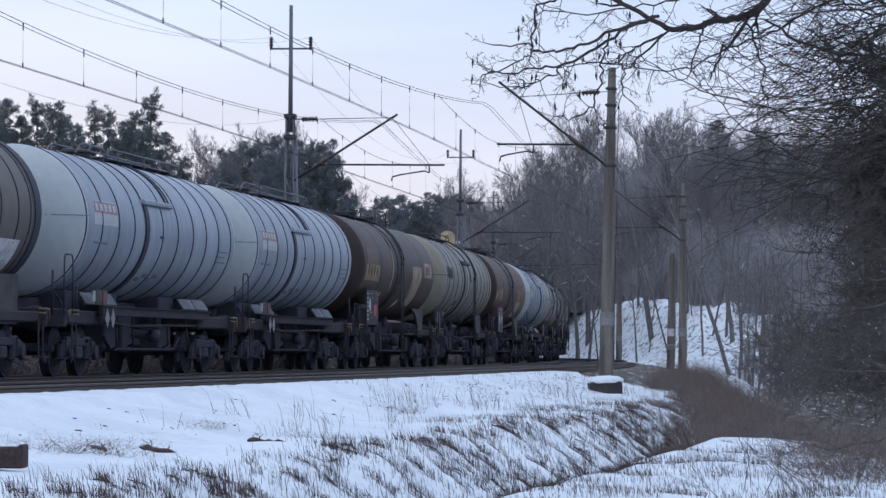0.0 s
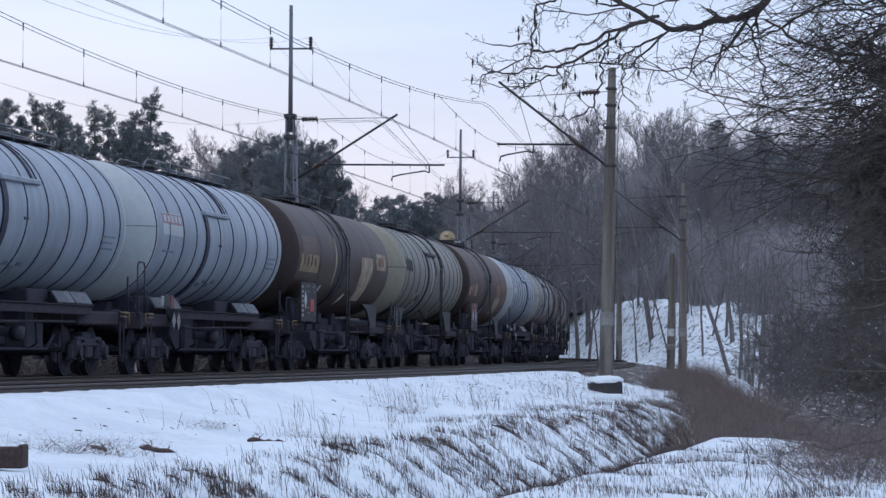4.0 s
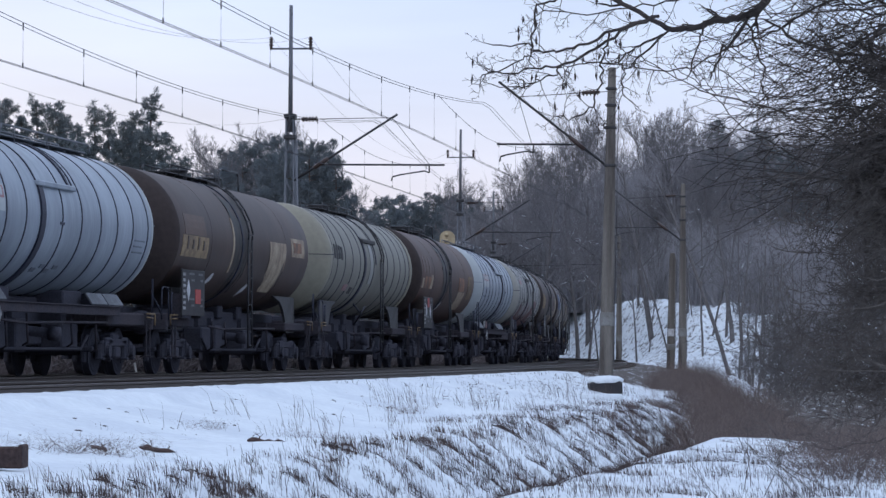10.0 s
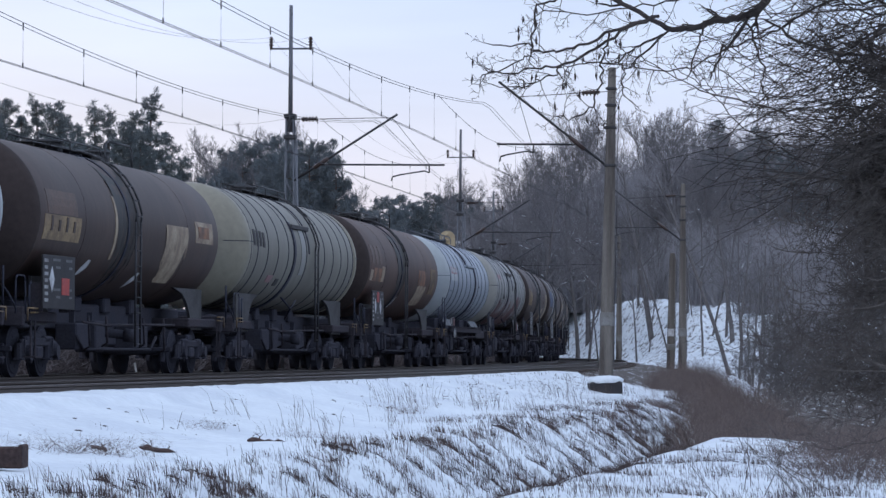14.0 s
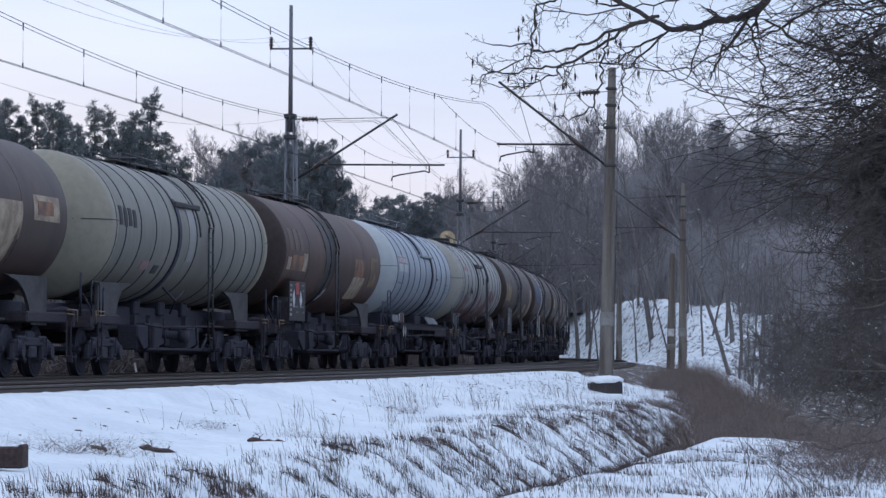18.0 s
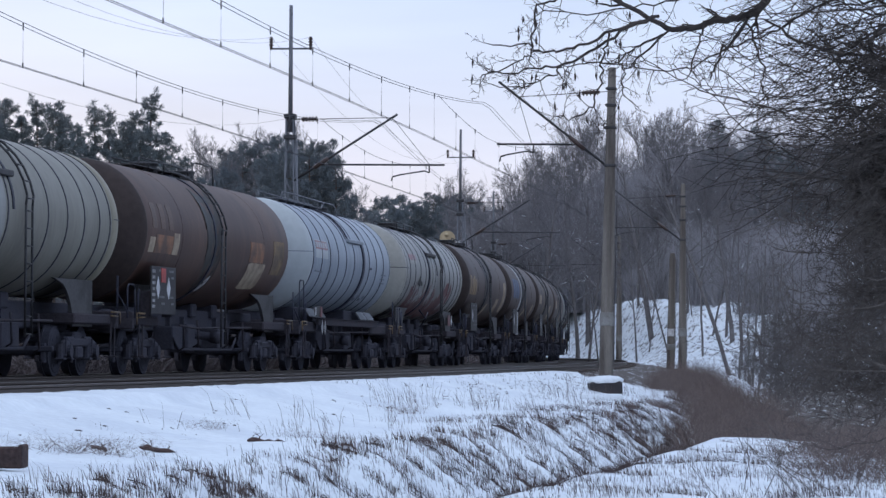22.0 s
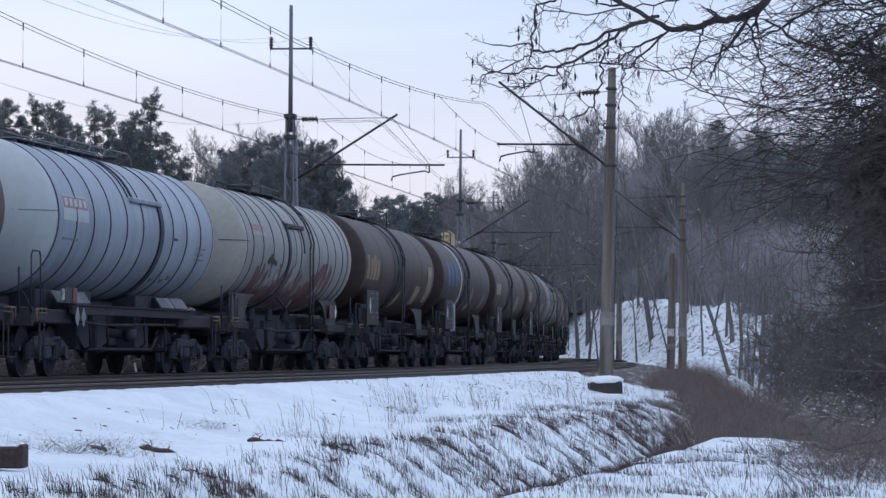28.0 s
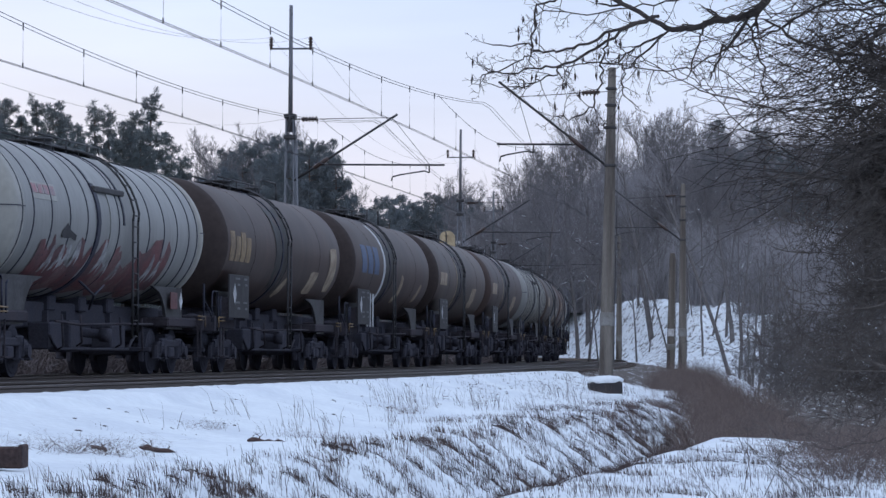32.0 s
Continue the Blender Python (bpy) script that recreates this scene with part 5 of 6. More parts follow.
def needle_mesh(centres, rng, name, material, per=34, size=0.21):
    """Needle sprays: narrow blades that burst outward from each centre."""
    v, f = [], []
    for c, s in centres:
        for _ in range(per):
            d = Vector((rng.gauss(0, 1), rng.gauss(0, 1), rng.gauss(0.3, 0.8))).normalized()
            a = d.cross(Vector((rng.gauss(0, 1), rng.gauss(0, 1), rng.gauss(0, 1)))).normalized()
            l = size * s * rng.uniform(0.6, 1.25)
            w = l * 0.075
            o = c + d * (0.1 * l)
            k = len(v)
            v += [tuple(o - a * w * 0.4), tuple(o + d * l * 0.55 - a * w), tuple(o + d * l), tuple(o + d * l * 0.55 + a * w)]
            f.append((k, k + 1, k + 2, k + 3))
    me = bpy.data.meshes.new(name)
    me.from_pydata(v, [], f)
    me.materials.append(material)
    return me


def pine_meshes(seed, height, clear=0.25, width=0.2, cone=0.7, needles=M_NEEDLE):
    """A pine: trunk with limbs, and a ragged crown of needle clumps."""
    rng = random.Random(seed)
    wood = Wood()
    n = 8
    pts = [Vector((math.sin(i * 0.9 + seed) * 0.12, math.cos(i * 0.7 + seed) * 0.12, -0.5 + (height + 0.3) * i / n)) for i in range(n + 1)]
    r0 = height * 0.0135
    wood.limb(pts, [r0 * (1.02 - i / n) + 0.02 for i in range(n + 1)], 8)
    clumps = []
    m = int(height * 4.2)
    for i in range(m):
        u = clear + (1 - clear) * (i + rng.random()) / m
        z = u * height
        a = i * 2.4 + rng.uniform(-0.6, 0.6)
        reach = height * width * ((1 - u) ** cone + 0.14) * rng.uniform(0.45, 1.25)
        s = Vector((0, 0, z))
        d = Vector((math.cos(a), math.sin(a), rng.uniform(0.0, 0.45)))
        e = s + d * reach
        mid = s + d * reach * 0.5 + Vector((0, 0, -0.05 * reach))
        wood.limb([s, mid, e], [r0 * 0.28 * (1.1 - u) + 0.012, r0 * 0.16 * (1.1 - u) + 0.01, 0.012], 4)
        for j in range(max(8, int(reach * 19))):
            t = rng.uniform(0.3, 1.05)
            c = s.lerp(e, t) + Vector((rng.gauss(0, 0.26), rng.gauss(0, 0.26), rng.gauss(0.08, 0.18))) * (0.6 + reach * 0.2)
            clumps.append((c, rng.uniform(0.8, 1.3)))
    for _ in range(10):
        clumps.append((Vector((rng.gauss(0, 0.18), rng.gauss(0, 0.18), height * rng.uniform(0.94, 1.0))), 0.8))
    return wood.mesh("trunk", M_PINEBARK), needle_mesh(clumps, rng, "crown", needles)


def plant(name, meshes, m, label, category, group):
    """A tree from its trunk and crown meshes."""
    t = empty(name, m, label, category, group)
    for part_name, me in zip(("trunk", "crown", "snow"), meshes):
        ob = new(part_name, me)
        ob.parent = t
    return t


def scaled(px, d, top, base_h, turn, squash=1.0, sink=0.0):
    """Pose of a tree of height base_h that rises to the height top at that place."""
    x, y, z = spot(px, d)
    k = max(0.3, (top - z) / base_h)
    return Matrix.Translation((x, y, z - sink)) @ Matrix.Rotation(turn, 4, "Z") @ Matrix.Diagonal((k * squash, k * squash, k, 1))


def thicket_mesh(seed, w, d, h, n, material, thick=0.012, lean=0.35, name="twigs"):
    """Undergrowth: many thin bent stems, some forked."""
    rng = random.Random(seed)
    v, f = [], []

    def blade(p, e, l, t):
        a = e.cross(Vector((rng.gauss(0, 1), rng.gauss(0, 1), 0.2))).normalized() * t
        b = e.cross(a).normalized() * t
        q = p + e * l * 0.5 + Vector((rng.gauss(0, 0.05), rng.gauss(0, 0.05), 0)) * l
        r = q + (e + Vector((rng.gauss(0, 0.25), rng.gauss(0, 0.25), rng.gauss(-0.05, 0.15)))).normalized() * l * 0.5
        k = len(v)
        v.extend([tuple(p - a), tuple(p + a), tuple(p + b), tuple(q - a * 0.8), tuple(q + a * 0.8), tuple(q + b * 0.8), tuple(r)])
        f.extend([(k, k + 1, k + 4, k + 3), (k + 1, k + 2, k + 5, k + 4), (k + 2, k, k + 3, k + 5), (k + 3, k + 4, k + 6), (k + 4, k + 5, k + 6), (k + 5, k + 3, k + 6)])
        return q, r
    for _ in range(n):
        x, y = rng.uniform(-w / 2, w / 2), rng.uniform(-d / 2, d / 2)
        e = Vector((rng.gauss(0, lean), rng.gauss(0, lean), 1)).normalized()
        l = h * rng.uniform(0.35, 1.0)
        q, r = blade(Vector((x, y, -0.15)), e, l, thick * rng.uniform(0.7, 1.4))
        for _ in range(3):
            s = q.lerp(r, rng.random())
            e2 = (e + Vector((rng.gauss(0, 0.8), rng.gauss(0, 0.8), rng.gauss(0, 0.5)))).normalized()
            blade(s, e2, l * rng.uniform(0.2, 0.45), thick * 0.6)
    me = bpy.data.meshes.new(name)
    me.from_pydata(v, [], f)
    me.materials.append(material)
    return me


def build_woods():
    rng = random.Random(11)
    pines = [pine_meshes(3, 14.0, 0.12, 0.17, 0.75), pine_meshes(8, 14.0, 0.2, 0.2, 0.6), pine_meshes(15, 14.0, 0.08, 0.15, 0.9)]
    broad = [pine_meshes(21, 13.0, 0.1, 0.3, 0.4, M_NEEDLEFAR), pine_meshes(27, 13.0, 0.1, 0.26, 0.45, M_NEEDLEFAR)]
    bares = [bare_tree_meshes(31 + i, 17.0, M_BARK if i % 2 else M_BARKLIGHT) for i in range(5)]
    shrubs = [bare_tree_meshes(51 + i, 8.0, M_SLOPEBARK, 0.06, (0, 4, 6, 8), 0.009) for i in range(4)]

    def pine(px, top_y, d, kind=None, squash=1.0):
        me = (kind or pines)[rng.randrange(len(kind or pines))]
        plant("pine_tree", me, scaled(px, d, tall(top_y, d), 14.0 if kind is None else 13.2, rng.uniform(0, 6.28), squash), "dark green pine standing behind the railway", "tree", "pines behind the railway")

    def bare(px, top_y, d, squash=1.0, lean=0.0):
        m = scaled(px, d, tall(top_y, d), 16.5, rng.uniform(0, 6.28), squash)
        m = Matrix.Translation(m.translation) @ Matrix.Rotation(radians(lean), 4, "Y") @ Matrix.Translation(-m.translation) @ m
        plant("bare_tree", bares[rng.randrange(5)], m, "leafless broadleaved tree in the winter wood", "tree", "bare trees of the wood")

    # pines beyond the train
    for px, y in ((-12, 176), (8, 184), (38, 212), (62, 180), (92, 190), (108, 200), (138, 228), (166, 190), (190, 200), (216, 222), (235, 205), (266, 168), (292, 240), (320, 284), (22, 235), (125, 245), (205, 250), (250, 235)):
        pine(px, y, rng.uniform(185, 215), None, 0.85)
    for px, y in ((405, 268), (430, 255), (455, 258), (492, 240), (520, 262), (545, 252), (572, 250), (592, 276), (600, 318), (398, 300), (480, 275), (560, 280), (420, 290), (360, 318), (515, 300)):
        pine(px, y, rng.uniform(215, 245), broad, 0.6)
    for px, y in ((345, 258), (368, 250), (395, 262), (470, 240), (475, 232), (500, 235), (330, 290), (640, 330), (632, 345)):
        bare(px, y, rng.uniform(225, 260), 0.8)
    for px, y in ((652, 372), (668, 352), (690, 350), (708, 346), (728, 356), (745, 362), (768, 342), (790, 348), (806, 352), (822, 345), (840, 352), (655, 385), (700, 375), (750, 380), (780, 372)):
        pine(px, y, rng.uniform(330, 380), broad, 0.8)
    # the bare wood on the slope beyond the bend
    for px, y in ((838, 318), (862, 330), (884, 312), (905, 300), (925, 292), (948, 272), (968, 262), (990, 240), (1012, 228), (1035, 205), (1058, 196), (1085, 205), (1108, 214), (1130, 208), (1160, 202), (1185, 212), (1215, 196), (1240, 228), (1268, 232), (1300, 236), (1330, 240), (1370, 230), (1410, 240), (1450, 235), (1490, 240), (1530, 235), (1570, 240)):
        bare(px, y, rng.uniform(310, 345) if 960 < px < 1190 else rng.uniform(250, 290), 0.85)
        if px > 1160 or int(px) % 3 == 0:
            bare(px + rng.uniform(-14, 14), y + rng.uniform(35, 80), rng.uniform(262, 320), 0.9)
    for px, y in ((1272, 212), (1350, 225), (1480, 250), (1250, 290), (1400, 262), (1310, 262), (1550, 262), (1262, 350), (1295, 330), (1325, 365), (1360, 340), (1385, 380), (1420, 350), (1450, 370), (1345, 410), (1285, 420), (1500, 360)):
        pine(px, y, rng.uniform(270, 300), None, 1.0)
    # stands of stems whose pale grey imitates haze before the far wood
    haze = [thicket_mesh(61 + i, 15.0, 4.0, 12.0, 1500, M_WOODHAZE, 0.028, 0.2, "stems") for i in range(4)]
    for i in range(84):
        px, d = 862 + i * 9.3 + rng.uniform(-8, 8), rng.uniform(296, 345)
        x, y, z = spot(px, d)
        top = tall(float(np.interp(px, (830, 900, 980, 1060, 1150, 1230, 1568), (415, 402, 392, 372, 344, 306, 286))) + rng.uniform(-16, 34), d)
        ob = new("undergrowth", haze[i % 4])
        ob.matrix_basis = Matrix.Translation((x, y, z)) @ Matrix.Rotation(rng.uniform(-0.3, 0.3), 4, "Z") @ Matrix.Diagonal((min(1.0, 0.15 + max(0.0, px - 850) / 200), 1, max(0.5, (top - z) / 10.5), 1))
        tagged(ob, "dense stand of thin leafless stems, grey painted to carry haze", "undergrowth", kind="stuff")
    # trees on the near face of the slope, with snow between the trunks
    for px, y, d, sq, lean in ((1042, 300, 232, 0.6, 1), (1128, 330, 226, 0.45, -3), (1315, 320, 204, 0.6, -4), (1150, 380, 238, 0.4, 5), (1225, 350, 232, 0.4, -6), (1272, 340, 236, 0.4, -2), (1300, 330, 240, 0.5, 3), (1060, 340, 240, 0.4, -5)):
        bare(px, y, d, sq, lean)
    def slope_tree(px0, y0, px1, y1, d, r, label):
        """A tree on the snowy slope, by its foot and a point higher on its trunk."""
        x, y, z = spot(px0, d)
        up = Vector(((px1 - px0) / 6000 * d, rng.uniform(-0.3, 0.3), (y0 - y1) * d / 6000))
        t = empty("slope_tree", pose(x, y, z), label, "tree", "trees on the snowy slope")
        trunk, crown = Wood(), Wood()
        pts = [up * u + Vector((rng.gauss(0, 0.05), 0, 0)) + Vector((up.x * 0.12 * u * u, 0, 0)) for u in (-0.08, 0.0, 0.3, 0.6, 1.0, 1.4, 1.9, 2.4)]
        trunk.limb(pts, [r * 1.2, r * 1.1, r, r * 0.95, r * 0.85, r * 0.7, r * 0.5, r * 0.25], 8)
        for i in range(9):
            k = 4 + (i * 3) // 9
            s = pts[k].lerp(pts[min(k + 1, 7)], rng.random())
            a = i * 2.4
            crown.grow(rng, s, Vector((math.cos(a), math.sin(a), 0.7)), up.length * rng.uniform(0.35, 0.7), r * 0.25, 2, (0, 3, 4), 0.07, 0.2, 0.5, 0.009)
        for name, wood in (("trunk", trunk), ("crown", crown)):
            ob = new(name, wood.mesh(name, M_SLOPEBARK))
            ob.parent = t

    for row in ((1293, 668, 1250, 520, 195, 0.12, "dark leaning trunk on the snowy slope"), (1243, 635, 1242, 520, 211, 0.07, "slender upright tree on the snowy slope"), (1153, 624, 1136, 500, 245, 0.2, "dark leaning trunk on the snowy slope"), (1130, 600, 1130, 530, 265, 0.1, "slender upright tree on the snowy slope"), (1297, 612, 1288, 520, 216, 0.15, "dark upright trunk on the snowy slope"), (1285, 610, 1290, 525, 219, 0.09, "slender upright tree on the snowy slope"), (1262, 606, 1275, 530, 221, 0.07, "slender upright tree on the snowy slope"), (1185, 632, 1148, 500, 226, 0.06, "pale thin leaning tree on the snowy slope"), (1040, 610, 1040, 500, 280, 0.22, "dark upright trunk on the snowy slope"), (1218, 560, 1216, 510, 236, 0.09, "slender upright tree on the snowy slope")):
        slope_tree(*row)
    for i in range(13):
        px = 1312 + i * 11 + rng.uniform(-4, 4)
        d = rng.uniform(150, 200)
        x, y, z = spot(px, d)
        y0 = 619 - (z - 0.5) / d * 6000
        slope_tree(px, y0, px + rng.uniform(-14, 10), y0 - rng.uniform(70, 120), d, rng.uniform(0.035, 0.09), "slender bare tree at the edge of the wood")
    # dark brushwood at the right, before the wood
    for i in range(34):
        px = 1540 + (i * 37) % 150 + rng.uniform(-12, 12)
        d = rng.uniform(70, 150)
        t = plant("bare_shrub", shrubs[i % 4], scaled(px, d, tall(rng.uniform(250, 470), d), 7.6, rng.uniform(0, 6.28), 0.58), "dense leafless shrub with drooping twigs", "shrub", "shrubs beside the ditch")
    for i in range(16):
        d = rng.uniform(60, 110)
        plant("bare_tree", bares[i % 5], scaled(1575 + (i * 53) % 140, d, tall(rng.uniform(150, 240), d), 16.5, rng.uniform(0, 6.28), 0.62), "leafless tree with dense hanging twigs beside the ditch", "tree", "bare trees of the wood")
    # brown scrub on the bank behind the pole
    scrub = [thicket_mesh(71 + i, 1.9, 1.9, 1.5, 230, M_SCRUB, 0.0042, 0.34) for i in range(4)]
    for i in range(125):
        px = 1160 + 285 * rng.random() ** 1.1
        d = rng.uniform(float(np.interp(px, (1160, 1215, 1250, 1300), (101, 95, 79, 60))), 106)
        x, y, z = spot(px, d)
        crest = float(np.interp(px, (1150, 1195, 1235, 1290, 1330, 1400, 1440), (662, 634, 638, 664, 694, 730, 744)))
        k = (tall(crest + rng.uniform(-12, 28), d) - z) / 1.4
        if k < 0.16:
            continue
        ob = new("scrub_bush", scrub[i % 4])
        ob.matrix_basis = Matrix.Translation((x, y, z)) @ Matrix.Rotation(rng.uniform(0, 6.28), 4, "Z") @ Matrix.Diagonal((max(k, 0.45) * 0.9, max(k, 0.45) * 0.9, k, 1))
        tagged(ob, "brown leafless scrub bush on the snowy bank", "bush", "scrub beside the line")
    bramble = [thicket_mesh(95 + i, 1.6, 1.6, 1.1, 110, M_SCRUB, 0.0035, 0.75) for i in range(3)]
    for i in range(22):
        px, d = 1440 + 160 * rng.random() ** 0.7, rng.uniform(30, 46)
        x, y, z = spot(px, d)
        k = rng.uniform(0.5, 1.0)
        ob = new("bramble", bramble[i % 3])
        ob.matrix_basis = Matrix.Translation((x, y, z)) @ Matrix.Rotation(rng.uniform(0, 6.28), 4, "Z") @ Matrix.Diagonal((k, k, k * 0.7, 1))
        tagged(ob, "tangled dark bramble stems over snow", "bramble", "brambles on the mound")
    for px, d, k in ((95, 35, 0.75), (150, 35.5, 0.8), (560, 45, 0.5), (700, 56, 0.65), (350, 43, 0.45)):
        x, y, z = spot(px, d)
        ob = new("dead_bramble", bramble[px % 3])
        ob.matrix_basis = Matrix.Translation((x, y, z)) @ Matrix.Rotation(px * 0.7, 4, "Z") @ Matrix.Diagonal((k, k, k * 0.35, 1))
        tagged(ob, "low dead bramble bent over the snow", "bramble", "dead brambles on the bank")
    for i in range(18):
        px, d = 1318 + (i * 61) % 170 + rng.uniform(-8, 8), rng.uniform(112, 175)
        x, y, z = spot(px, d)
        plant("bare_shrub", shrubs[i % 4], Matrix.Translation((x, y, z)) @ Matrix.Rotation(rng.uniform(0, 6.28), 4, "Z") @ Matrix.Diagonal((0.34, 0.34, rng.uniform(0.25, 0.5), 1)), "low leafless thicket shrub with snow behind", "shrub", "shrubs beside the ditch")
    # thin leaning saplings on the mound
    for px, d, l, lx, ly in ((1300, 26.5, 0.6, -0.9, 0.2), (1395, 28, 0.75, -0.35, 0.1), (1420, 28, 0.7, -0.8, 0.0), (1350, 29, 0.5, 0.3, 0.0), (1460, 27, 0.7, -0.9, 0.3), (1500, 28, 0.6, 0.5, 0.0), (1318, 30, 0.75, 0.05, 0.0), (1330, 30.5, 0.65, -0.08, 0.0), (1480, 30, 0.8, -1.1, 0.0), (1440, 31, 0.6, 0.6, 0.2)):
        x, y, z = spot(px, d)
        w = Wood()
        w.grow(rng, Vector((0, 0, -0.03)), Vector((lx, ly, 0.8)), l, 0.004, 2, (0, 2, 4), 0.02, 0.14, 0.5, 0.0017, 0.7)
        ob = new("sapling", w.mesh("sapling", M_TWIG))
        ob.matrix_basis = pose(x, y, z)
        tagged(ob, "thin bare sapling leaning out of the snow", "sapling", "saplings on the mound")
    # unseen trees behind and beside the camera, added to block low sky light
    for i in range(46):
        ang = radians(38 + i * 5.6)
        r = rng.uniform(26, 60)
        x, y = r * math.sin(ang), r * math.cos(ang)
        if x < -9 and y > -14:
            continue
        z = float(ground_z(np.array([x]), np.array([y]))[0])
        m = Matrix.Translation((x, y, z)) @ Matrix.Rotation(rng.uniform(0, 6.28), 4, "Z")
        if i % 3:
            plant("pine_tree", broad[i % 2], m, "unseen dark green pine added to block low sky light", "tree", "pines behind the railway")
        else:
            plant("bare_tree", bares[i % 5], m, "leafless broadleaved tree in the winter wood", "tree", "bare trees of the wood")
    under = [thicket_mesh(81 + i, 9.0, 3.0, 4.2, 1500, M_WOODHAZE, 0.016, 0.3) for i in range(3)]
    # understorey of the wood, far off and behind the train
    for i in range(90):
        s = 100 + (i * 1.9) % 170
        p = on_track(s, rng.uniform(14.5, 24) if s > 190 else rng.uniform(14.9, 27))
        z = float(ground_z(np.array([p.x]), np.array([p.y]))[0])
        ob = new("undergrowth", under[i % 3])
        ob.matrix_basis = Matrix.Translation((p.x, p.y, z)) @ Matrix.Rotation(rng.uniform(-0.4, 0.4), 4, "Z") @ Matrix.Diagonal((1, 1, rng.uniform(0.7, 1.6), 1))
        tagged(ob, "leafless undergrowth of the wood in haze-lifted grey", "undergrowth", kind="stuff")
    brush = [thicket_mesh(88 + i, 7.0, 2.6, 2.4, 1300, M_DARKBRUSH, 0.02, 0.4) for i in range(3)]
    for i in range(110):
        s = -36 + i * 2.3
        p = on_track(s, -4.6 - 5.5 * rng.random())
        # no brush along that sight line, to fit the camera's view
        if abs(p.x / p.y + 0.0120) < 0.0075:
            continue
        z = float(ground_z(np.array([p.x]), np.array([p.y]))[0])
        ob = new("undergrowth", brush[i % 3])
        ob.matrix_basis = Matrix.Translation((p.x, p.y, z)) @ Matrix.Rotation(radians(turn_at(s)) + rng.uniform(-0.3, 0.3), 4, "Z") @ Matrix.Diagonal((1, 1, rng.uniform(0.5, 1.0), 1))
        tagged(ob, "dark brushwood on the far side of the railway", "undergrowth", kind="stuff")


build_woods()


# ---- the tree that overhangs the view ----
def build_overhang():
    t = empty("overhanging_tree", pose(4.9, 24, -1.2), "leafless tree with long drooping branches over the bank", "tree")
    rng = random.Random(5)
    trunk = Wood()
    trunk.limb([Vector((0, 0, -0.4)), Vector((0.1, 0, 1.5)), Vector((0.0, 0.1, 3.2)), Vector((-0.15, 0.1, 4.8)), Vector((0.1, 0.2, 7.0))], [0.2, 0.17, 0.14, 0.11, 0.07], 10)
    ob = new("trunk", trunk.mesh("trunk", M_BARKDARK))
    ob.parent = t
    tips = []

    def branch(name, r0, r1, pts, twigs, reach, down=0.25, material=M_BARKDARK):
        """A crooked branch through the points (x, z), with forked twigs along it."""
        w = Wood()
        y0, y1 = rng.uniform(-0.5, 0.5), rng.uniform(-0.4, 0.4)
        path, m = [], len(pts) - 1
        for i in range(m * 4 + 1):
            k = min(i // 4, m - 1)
            u = i / 4 - k
            (ax, az), (bx, bz) = pts[k], pts[k + 1]
            jog = 0.0 if i in (0, m * 4) else (0.004 if r0 > 0.02 else 0.009)
            path.append(Vector((ax + (bx - ax) * u + rng.gauss(0, jog), y0 + (y1 - y0) * i / (m * 4), az + (bz - az) * u + rng.gauss(0, jog))))
        n = len(path)
        w.limb(path, [r0 + (r1 - r0) * i / (n - 1) for i in range(n)], 8 if r0 > 0.02 else 5)
        for j in range(twigs):
            i = rng.randrange(2, n)
            ax = (path[i] - path[i - 1]).normalized()
            side = rng.choice((-1, 1))
            d = ax * rng.uniform(0.5, 1.1) + Vector((-ax.z, rng.uniform(-0.6, 0.6), ax.x)) * side * rng.uniform(0.5, 1.1) + Vector((0, 0, -down))
            w.grow(rng, path[i], d, reach * rng.uniform(0.5, 1.2), max(0.0036, r1 * 0.7), 2, (0, 2, 4), 0.0, 0.3, 0.55, 0.0022, 0.9)
        tips.extend(w.tips)
        part_ob = new(name, w.mesh(name, material))
        part_ob.parent = t

    # the one thick crooked bough, and what hangs from it
    branch("bough", 0.036, 0.015, ((-0.05, 5.4), (-1.9, 4.7), (-2.58, 4.24), (-2.68, 4.13), (-2.8, 4.085), (-2.96, 4.075), (-3.09, 4.02), (-3.27, 4.005), (-3.44, 4.085), (-3.7, 4.23)), 13, 0.28)
    branch("branch", 0.013, 0.005, ((-3.44, 4.07), (-3.69, 4.0), (-3.93, 3.88), (-4.09, 3.85), (-4.23, 3.86), (-4.31, 3.91), (-4.55, 3.9)), 12, 0.23)
    branch("branch", 0.013, 0.005, ((-3.4, 4.05), (-3.6, 3.99), (-3.82, 3.85), (-4.05, 3.74), (-4.2, 3.72), (-4.43, 3.69), (-4.58, 3.71)), 12, 0.2)
    branch("branch", 0.007, 0.0035, ((-4.05, 3.74), (-4.12, 3.68), (-4.23, 3.65), (-4.29, 3.59), (-4.5, 3.585)), 10, 0.2)
    branch("branch", 0.009, 0.0045, ((-3.72, 3.99), (-3.75, 3.87), (-3.76, 3.73), (-3.81, 3.53), (-3.83, 3.46), (-3.98, 3.37), (-4.1, 3.4)), 9, 0.2)
    branch("branch", 0.01, 0.0045, ((-3.33, 3.98), (-3.47, 3.91), (-3.58, 3.85), (-3.66, 3.77), (-3.85, 3.77), (-4.04, 3.75)), 10, 0.24)
    branch("branch", 0.009, 0.004, ((-3.3, 3.98), (-3.44, 3.85), (-3.53, 3.77), (-3.61, 3.72), (-3.63, 3.61), (-3.6, 3.53)), 9, 0.25)
